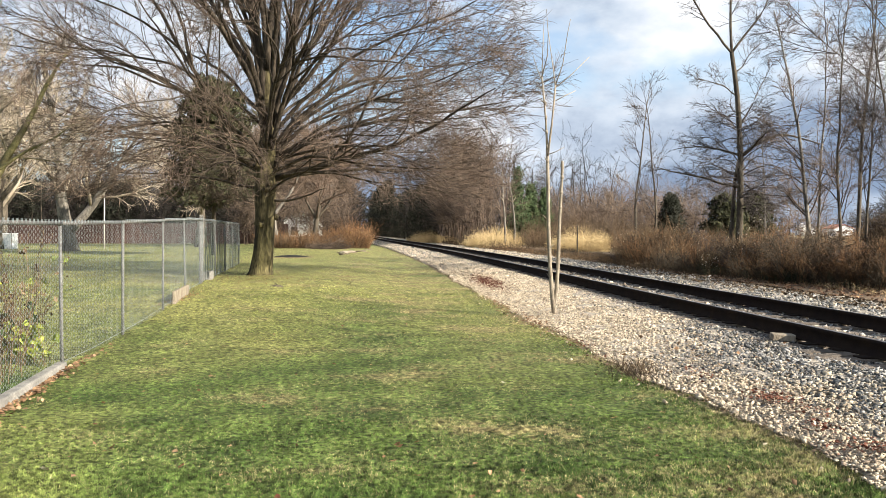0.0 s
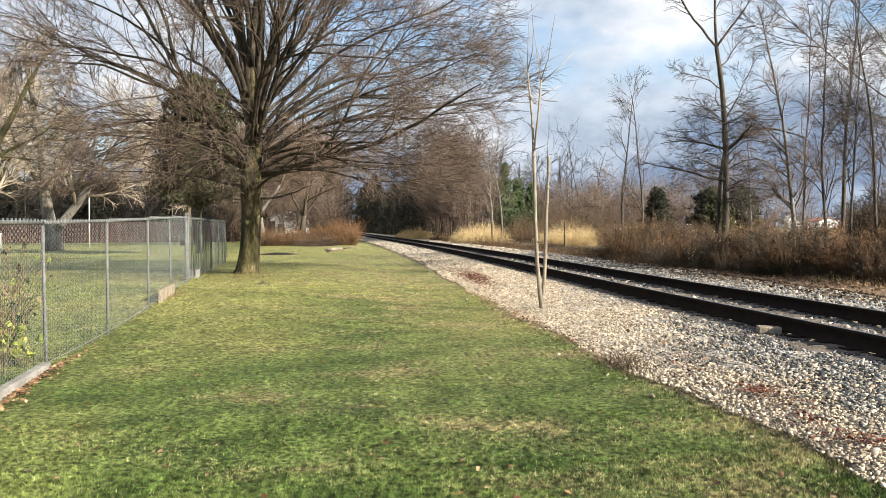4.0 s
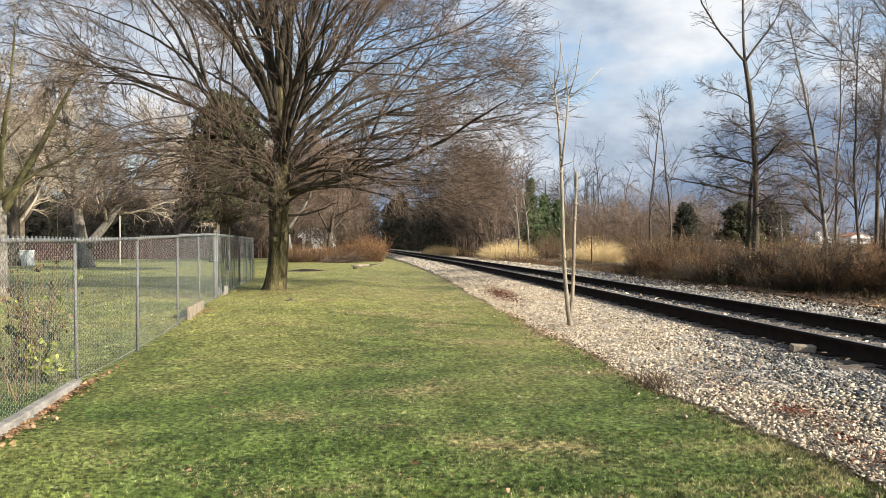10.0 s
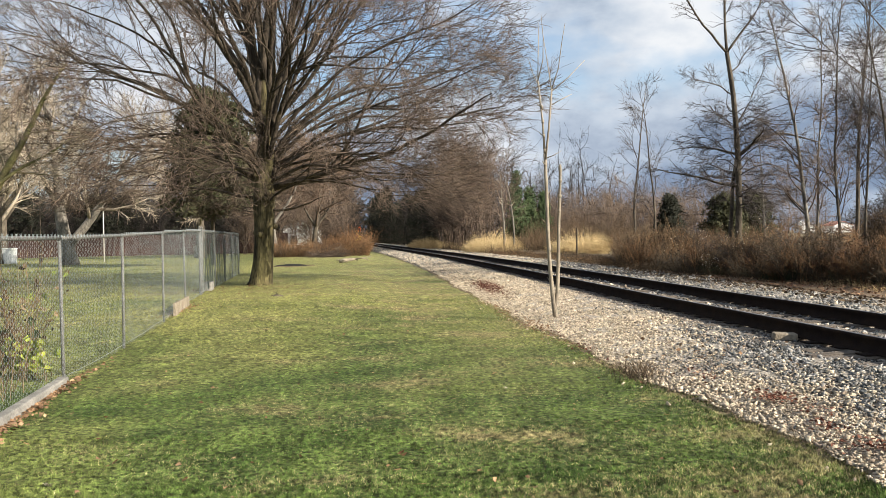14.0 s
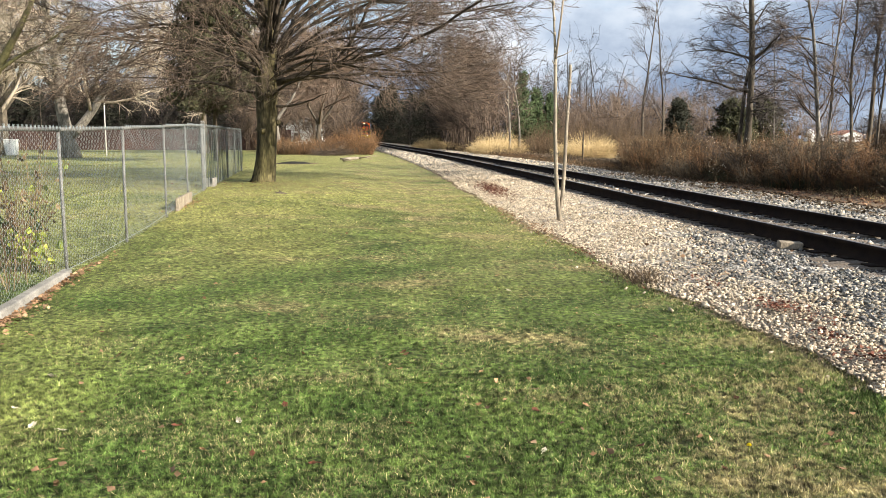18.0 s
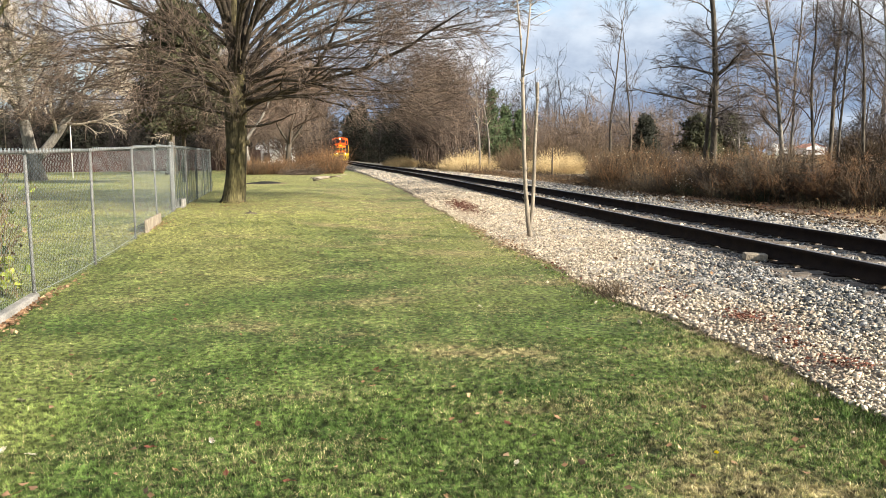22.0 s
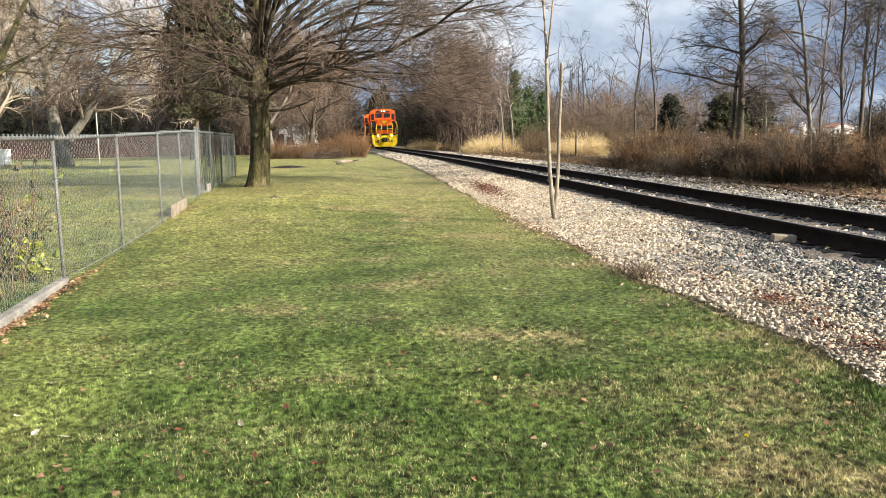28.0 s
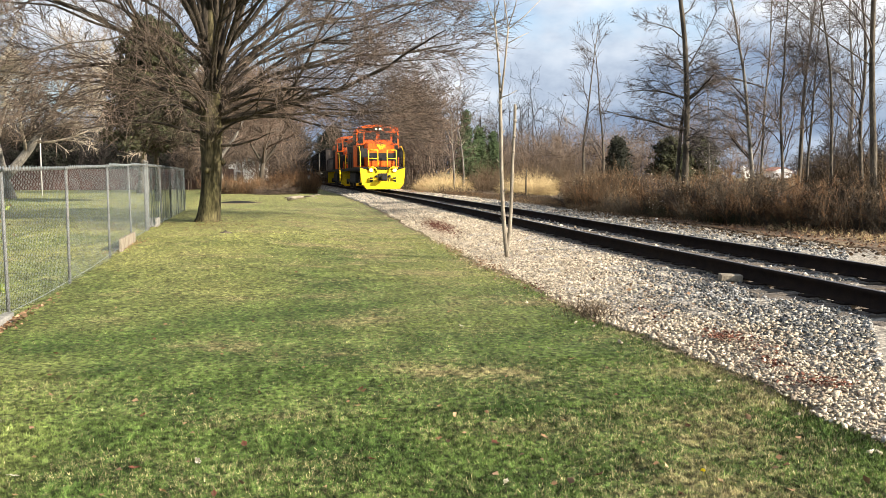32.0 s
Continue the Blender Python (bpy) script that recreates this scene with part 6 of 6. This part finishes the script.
def curled_leaf(seed, size):
    """One dry lobed leaf, its sides and tip curled up."""
    rng = random.Random(seed)
    bm = bmesh.new()
    rim = []
    for k in range(14):
        a = 2 * math.pi * k / 14
        r = size * (0.62 + 0.38 * abs(math.cos(2.5 * a)) + rng.uniform(-0.08, 0.08))
        px, py = r * math.cos(a), 0.62 * r * math.sin(a)
        rim.append(bm.verts.new((px, py, size * (0.55 * (py / size) ** 2 + 0.35 * (px / size) ** 2 + rng.uniform(0, 0.10)))))
    mid = [bm.verts.new((size * f, 0, size * 0.06)) for f in (-0.35, 0.0, 0.35)]
    for k in range(14):
        a = 2 * math.pi * (k + 0.5) / 14
        c = mid[2] if math.cos(a) > 0.4 else mid[0] if math.cos(a) < -0.4 else mid[1]
        bm.faces.new((rim[k], rim[(k + 1) % 14], c))
    bm.faces.new((mid[0], mid[1], rim[3])), bm.faces.new((mid[1], mid[2], rim[4])), bm.faces.new((mid[0], mid[1], rim[10])), bm.faces.new((mid[1], mid[2], rim[11]))
    bmesh.ops.solidify(bm, geom=list(bm.faces), thickness=0.0012)
    bm.faces.ensure_lookup_table()
    bmesh.ops.create_cone(bm, cap_ends=True, segments=5, radius1=0.0014, radius2=0.0010, depth=size * 0.8, matrix=Matrix.Translation((-size * 0.9, 0, size * 0.15)) @ Matrix.Rotation(math.radians(80), 4, "Y"))
    me = bpy.data.meshes.new("fallen_leaf")
    bm.to_mesh(me)
    bm.free()
    return me


def single_leaves():
    rng = random.Random(133)
    shapes = {}
    for key, material, size in (("brown", M_LEAF, 0.030), ("dark", M_DRYLEAF, 0.034), ("tan", M_TANLEAF, 0.026), ("pale", M_PALELEAF, 0.028)):
        shapes[key] = [curled_leaf(rng.randrange(999), size * k) for k in (1.0, 0.8)]
        for me in shapes[key]:
            me.materials.append(material)
    words = {"brown": "curled red-brown fallen leaf on the grass", "dark": "curled dark brown fallen leaf on the grass", "tan": "small tan fallen leaf on the grass", "pale": "bleached pale fallen leaf on the grass"}
    spots = [(1.86, 4.40, "dark"), (1.70, 4.64, "tan"), (1.12, 3.73, "dark"), (1.42, 3.11, "brown"), (-1.11, 4.12, "brown"), (-1.42, 3.43, "tan"), (0.72, 4.27, "brown"), (1.00, 4.32, "tan"), (-1.28, 5.06, "brown"), (-1.52, 6.02, "tan"), (-1.81, 5.66, "pale"), (-2.04, 4.44, "pale"), (-0.91, 3.80, "tan"), (-0.67, 3.72, "brown"), (-0.38, 3.60, "brown"), (-1.53, 3.61, "tan"), (-1.83, 4.16, "pale"), (0.66, 3.70, "pale"), (1.66, 3.58, "tan"), (0.05, 4.1, "brown")]
    for _ in range(34):
        y = 2.9 + 6.5 * rng.random()
        spots.append((rng.uniform(-0.5, 0.42) * y, y, rng.choice(("tan", "tan", "brown", "pale"))))
    for x, y, key in spots:
        ob = new("fallen_leaf", rng.choice(shapes[key]))
        ob.matrix_basis = pose(x, y, 0.008 + rng.uniform(0, 0.008), rng.uniform(-22, 22), rng.uniform(-22, 22), rng.uniform(0, 360))
        tagged(ob, words[key], "leaf", "single fallen leaves on the lawn")
    flower = thing("dandelion", "small yellow dandelion flower in the lawn", "flower", m=pose(1.605, 3.655, 0))
    stem = Tubes()
    stem.line([(0, 0, 0), (0.004, 0, 0.02), (0.002, 0, 0.034)], [0.0018, 0.0016, 0.0015], 5)
    part("stem", stem.mesh("stem"), M_GREENLEAF, flower)
    head = Tubes()
    for k in range(26):
        a, e = k * 2.39996, 0.2 + 1.2 * k / 26
        d = np.array([math.cos(a) * math.cos(e), math.sin(a) * math.cos(e), math.sin(e)])
        head.line([np.array([0.002, 0, 0.034]), np.array([0.002, 0, 0.034]) + d * 0.013], [0.0012, 0.0022], 4)
    part("flower_head", head.mesh("flower_head"), M_PETAL, flower, "bright yellow petals")


leaf_fall()
single_leaves()
rl = np.random.default_rng(160)
ly, lu = rl.uniform(11, 30, 3600) , 4.3 - 1.5 * rl.uniform(0, 1, 3600) ** 2
scatter_leaves("verge_litter", np.stack([track_x(ly) + lu, ly, bed_height(lu) + lift(ly) + 0.03], 1), 0.035, M_BRUSH, "brown leaf litter on the stones below the brush", rl, True)

# ---- tufts at the edge of the lawn ----
shrubs("edge_weeds", np.stack([np.random.default_rng(140).normal(2.46, 0.10, 130), np.random.default_rng(141).normal(8.15, 0.25, 130), np.full(130, 0.0)], 1), 0.16, M_BRUSH, "small dry weed tuft at the gravel edge", 142, 3, 0, spread=0.4, r=0.003, lean=0.5, cat="weeds")

# ---- train ----


def tube(pts, r, sides=8):
    t = Tubes()
    t.line(pts, [r] * len(pts), sides)
    return t.mesh("tube")


def wheelset(parent, y, r=0.48):
    axle = part("wheelset", tube([(-0.9, y, r), (0.9, y, r)], 0.09, 8), M_STEEL, parent)
    for s in (-1, 1):
        w = Tubes()
        w.line([(s * 0.66, y, r), (s * 0.69, y, r), (s * 0.70, y, r), (s * 0.83, y, r)], [r + 0.03, r + 0.03, r, r - 0.01], 20)
        part("wheel", w.mesh("wheel"), M_STEEL, axle)


def bogie(parent, y, base, name="truck"):
    frame_ = part(name, boxes((-1.02, y, 0.62, 0.14, base + 1.1, 0.26), (1.02, y, 0.62, 0.14, base + 1.1, 0.26), (0, y, 0.66, 2.0, 0.5, 0.24), (-1.05, y - base / 2, 0.5, 0.2, 0.34, 0.36), (-1.05, y + base / 2, 0.5, 0.2, 0.34, 0.36), (1.05, y - base / 2, 0.5, 0.2, 0.34, 0.36), (1.05, y + base / 2, 0.5, 0.2, 0.34, 0.36), bevel=0.02), M_BLACK, parent)
    for d in (-base / 2, base / 2):
        wheelset(parent, y + d)
    return frame_


def locomotive(label):
    t = thing("locomotive", label, "locomotive", "cars of the train")
    part("deck", boxes((0, 0, 1.50, 2.96, 16.6, 0.16), (0, 0, 1.30, 1.4, 16.0, 0.3), bevel=0.015), M_BLACK, t)
    part("side_sill", boxes((-1.49, 0, 1.47, 0.04, 16.4, 0.22), (1.49, 0, 1.47, 0.04, 16.4, 0.22), bevel=0.006), M_BLACK, t, "black sill along the deck")
    # cab with a round roof
    roof = [(-1.52, 4.12), (-1.40, 4.36), (-0.9, 4.52), (0, 4.58), (0.9, 4.52), (1.40, 4.36), (1.52, 4.12)]
    cab = part("cab", prism([(1.50, 1.62), (1.50, 4.12)] + [(a, b) for a, b in roof[::-1]] + [(-1.50, 4.12), (-1.50, 1.62)], 2.5), M_ORANGE, t, "orange cab")
    cab.matrix_basis = pose(0, -4.6, 0)
    for x in (-0.52, 0.52):
        w = part("windscreen", boxes((x, -1.27, 3.78, 0.78, 0.05, 0.50), bevel=0.02), M_BLACK, cab)
        part("pane", boxes((x, -1.30, 3.78, 0.68, 0.03, 0.40)), M_GLASS, w)
    for x in (-1.22, 1.22):
        w = part("corner_window", boxes((x, -1.27, 3.62, 0.36, 0.05, 0.72), bevel=0.02), M_BLACK, cab)
        part("pane", boxes((x, -1.30, 3.62, 0.28, 0.03, 0.62)), M_GLASS, w)
        part("door_recess", boxes((x, -1.26, 2.42, 0.50, 0.03, 1.45), bevel=0.008), M_BLACK, cab, "black panel beside the nose")
    for x in (-1.52, 1.52):
        for y in (-0.55, 0.5):
            w = part("side_window", boxes((x, y, 3.55, 0.05, 0.8, 0.75), bevel=0.02), M_BLACK, cab)
            part("pane", boxes((x * 1.017, y, 3.55, 0.03, 0.68, 0.63)), M_GLASS, w)
    part("number_board", boxes((-0.62, -1.30, 4.24, 0.42, 0.12, 0.20), bevel=0.015), M_BLACK, cab)
    part("number_board", boxes((0.62, -1.30, 4.24, 0.42, 0.12, 0.20), bevel=0.015), M_BLACK, cab)
    lampbox = part("headlight", boxes((0, -1.32, 4.27, 0.62, 0.16, 0.30), bevel=0.03), M_BLACK, cab)
    for x in (-0.15, 0.15):
        part("lens", tube([(x, -1.39, 4.27), (x, -1.42, 4.27)], 0.075, 16), M_HEAD, lampbox, "lit headlight")
    horn = Tubes()
    for x in (-0.2, 0, 0.2):
        horn.line([(x, 0.2, 4.68), (x, -0.15, 4.68), (x, -0.25, 4.68)], [0.03, 0.04, 0.09], 8)
    part("horn", horn.mesh("horn"), M_STEEL, cab)
    # low nose
    nose = part("nose", prism([(-0.92, 1.62), (-0.92, 3.05), (-0.80, 3.28), (-0.3, 3.36), (0.3, 3.36), (0.80, 3.28), (0.92, 3.05), (0.92, 1.62)], 1.75), M_ORANGE, t, "low orange nose")
    nose.matrix_basis = pose(0, -6.7, 0)
    part("nose_band", boxes((0, -0.885, 2.28, 1.86, 0.03, 0.52), bevel=0.008), M_BLACK, nose, "black band across the nose")
    part("nose_badge", boxes((0, -0.885, 3.02, 0.62, 0.03, 0.20), (0, -0.885, 2.90, 0.30, 0.032, 0.22), bevel=0.008), M_YELLOW, nose, "yellow badge without lettering")
    # long hood
    hood = part("hood", prism([(-0.95, 1.62), (-0.95, 4.02), (-0.75, 4.22), (0.75, 4.22), (0.95, 4.02), (0.95, 1.62)], 10.6), M_ORANGE, t, "long orange engine hood")
    hood.matrix_basis = pose(0, 2.2, 0)
    part("hood_skirt", boxes((-0.962, 0.6, 2.65, 0.03, 9.2, 2.05), (0.962, 0.6, 2.65, 0.03, 9.2, 2.05), bevel=0.006), M_BLACK, hood, "black lower hood panels")
    for y in np.linspace(-4.6, 4.6, 10):
        for s in (-1, 1):
            part("hood_door", boxes((s * 0.982, float(y), 3.2, 0.025, 0.82, 0.8), bevel=0.006), M_BLACK, hood)
    for y in (2.2, 3.5, 4.6):
        part("roof_fan", tube([(0, y, 4.2), (0, y, 4.40)], 0.55, 18), M_BLACK, hood)
    part("exhaust_stack", boxes((0, -0.4, 4.38, 0.5, 1.2, 0.36), bevel=0.03), M_BLACK, hood)
    # pilot and plough
    pl = part("pilot", prism([(-1.18, 0.14), (-1.40, 0.38), (-1.49, 0.85), (-1.53, 1.52), (-1.05, 1.38), (1.05, 1.38), (1.53, 1.52), (1.49, 0.85), (1.40, 0.38), (1.18, 0.14)], 0.10), M_YELLOW, t, "yellow front pilot plate")
    pl.matrix_basis = pose(0, -8.35, 0)
    part("plough", prism([(-1.12, 0.10), (-1.34, 0.40), (-0.7, 0.60), (0.7, 0.60), (1.34, 0.40), (1.12, 0.10)], 0.16), M_YELLOW, pl, "yellow plough blade", m=pose(0, -0.14, 0, 12, 0, 0))
    for x in (-0.80, 0.80):
        part("step_well", boxes((x, -0.16, 0.55, 0.20, 0.10, 0.66), bevel=0.01), M_BLACK, pl)
        part("step", boxes((x, -0.22, 0.42, 0.24, 0.08, 0.04), (x, -0.22, 0.72, 0.24, 0.08, 0.04)), M_YELLOW, pl)
    cp = part("coupler", boxes((0, -0.35, 0.86, 0.22, 0.7, 0.24), (0, -0.72, 0.88, 0.36, 0.22, 0.36), bevel=0.04), M_BLACK, pl)
    part("coupler_pocket", boxes((0, -0.08, 0.9, 0.62, 0.06, 0.5), bevel=0.02), M_BLACK, cp)
    for x in (-0.36, 0.36, 0.52):
        part("air_hose", tube([(x, -0.06, 0.95), (x, -0.2, 0.7), (x * 0.9, -0.25, 0.42)], 0.025, 6), M_BLACK, pl)
    for x in (-0.80, 0.80):
        d = part("ditch_light", boxes((x, -8.42, 1.36, 0.30, 0.16, 0.30), bevel=0.04), M_YELLOW, t)
        part("lens", tube([(x, -8.49, 1.36), (x, -8.525, 1.36)], 0.095, 16), M_HEAD, d, "lit ditch light")
        part("lamp_bracket", tube([(x * 0.45, -8.45, 1.22), (x * 0.62, -8.46, 1.48), (x * 0.85, -8.46, 1.58), (x * 1.25, -8.44, 1.50)], 0.05, 7), M_YELLOW, t)
        part("draft_gear_bolt", tube([(x * 0.55, -8.40, 0.95), (x * 0.55, -8.50, 0.95)], 0.09, 10), M_BLACK, t)
    for s in (-1, 1):
        part("corner_panel", boxes((s * 1.20, -7.62, 2.55, 0.52, 0.05, 0.62), bevel=0.01), M_BLACK, t, "black panel beside the nose")
        for x in (0.32, 0.95):
            part("handrail_post", tube([(s * x, -8.28, 1.55), (s * x, -8.28, 2.72)], 0.035, 8), M_YELLOW, t)
        part("handrail", tube([(s * 0.32, -8.28, 2.72), (s * 0.95, -8.28, 2.72)], 0.032, 8), M_YELLOW, t)
        part("handrail", tube([(s * 0.32, -8.28, 2.15), (s * 0.95, -8.28, 2.15)], 0.026, 8), M_YELLOW, t)
        part("corner_rail", tube([(s * 1.47, -8.1, 0.5), (s * 1.50, -8.1, 2.6), (s * 1.47, -7.2, 3.0), (s * 1.47, -5.95, 3.0)], 0.034, 8), M_YELLOW, t)
        part("side_rail", tube([(s * 1.45, -3.3, 2.7), (s * 1.45, 8.0, 2.7), (s * 1.45, 8.2, 0.6)], 0.03, 8), M_BLACK, t)
        for y in np.linspace(-2.8, 7.6, 8):
            part("rail_stanchion", tube([(s * 1.45, float(y), 1.55), (s * 1.45, float(y), 2.7)], 0.028, 6), M_BLACK, t)
        part("cab_steps", boxes((s * 1.38, -7.9, 0.55, 0.26, 0.5, 0.04), (s * 1.38, -7.9, 0.9, 0.26, 0.5, 0.04), (s * 1.38, -7.9, 1.25, 0.26, 0.5, 0.04)), M_YELLOW, t)
    part("fuel_tank", boxes((0, 0, 0.85, 2.5, 4.6, 0.85), bevel=0.15), M_BLACK, t)
    part("rear_pilot", boxes((0, 8.35, 0.85, 2.9, 0.1, 1.2), bevel=0.02), M_YELLOW, t)
    part("rear_coupler", boxes((0, 8.6, 0.86, 0.25, 0.6, 0.28), bevel=0.04), M_BLACK, t)
    bogie(t, -5.0, 2.74)
    bogie(t, 5.0, 2.74)
    return t


def hopper_car(label, paint, height=3.9):
    t = thing("hopper_car", label, "freight car", "cars of the train")
    L = 13.6
    part("body", prism([(-1.5, 1.5), (-1.52, height), (1.52, height), (1.5, 1.5), (0.8, 0.7), (-0.8, 0.7)], L - 1.6), paint, t)
    part("top_rim", boxes((-1.52, 0, height, 0.12, L - 1.5, 0.14), (1.52, 0, height, 0.12, L - 1.5, 0.14), (0, -L / 2 + 0.8, height, 3.1, 0.12, 0.14), (0, L / 2 - 0.8, height, 3.1, 0.12, 0.14), bevel=0.02), M_BLACK, t)
    for s in (-1, 1):
        for y in np.linspace(-L / 2 + 1.2, L / 2 - 1.2, 10):
            part("rib", boxes((s * 1.55, float(y), (1.5 + height) / 2, 0.10, 0.10, height - 1.5), bevel=0.012), M_BLACK, t)
        part("end_platform", boxes((0, s * (L / 2 - 0.5), 1.1, 2.7, 1.0, 0.18), bevel=0.02), M_BLACK, t)
        part("ladder", boxes(*[(1.2, s * (L / 2 - 0.75), 1.5 + 0.35 * i, 0.5, 0.04, 0.04) for i in range(6)], (0.98, s * (L / 2 - 0.75), 2.4, 0.05, 0.05, 2.2), (1.42, s * (L / 2 - 0.75), 2.4, 0.05, 0.05, 2.2)), M_WHITE, t)
        part("coupler", boxes((0, s * (L / 2 + 0.25), 0.86, 0.25, 0.7, 0.28), bevel=0.04), M_BLACK, t)
        bogie(t, s * 4.9, 1.75)
    return t


FRONT_AT_END, SPEED = 56.2, 10.55


def run_of(ahead):
    """The way of a car whose middle is that far behind the leading locomotive's nose."""
    rows = []
    for k in range(33):
        y = FRONT_AT_END + SPEED * (32 - k) + ahead
        rows.append((float(k), pose(float(track_x(y)), y, RAIL_TOP + float(lift(y)), 0, 0, math.degrees(math.atan(-track_slope(y))))))
    return rows


lead = locomotive("orange and yellow diesel locomotive with lit headlights on the track")
second = copy_thing(lead, pose(0, 0, 0))
tagged(second, "second orange and yellow diesel locomotive coupled behind the first")
cars = [hopper_car("dark steel hopper car coupled behind the locomotives", M_HOPPER), hopper_car("pale grey hopper car in the train", M_CONC), hopper_car("dark steel hopper car coupled behind the locomotives", M_HOPPER)]


def motions():
    walk(lead, run_of(8.6))
    walk(second, run_of(8.6 + 17.6))
    for i, car in enumerate(cars):
        walk(car, run_of(8.6 + 17.6 + 16.0 + 14.4 * i))


motions()
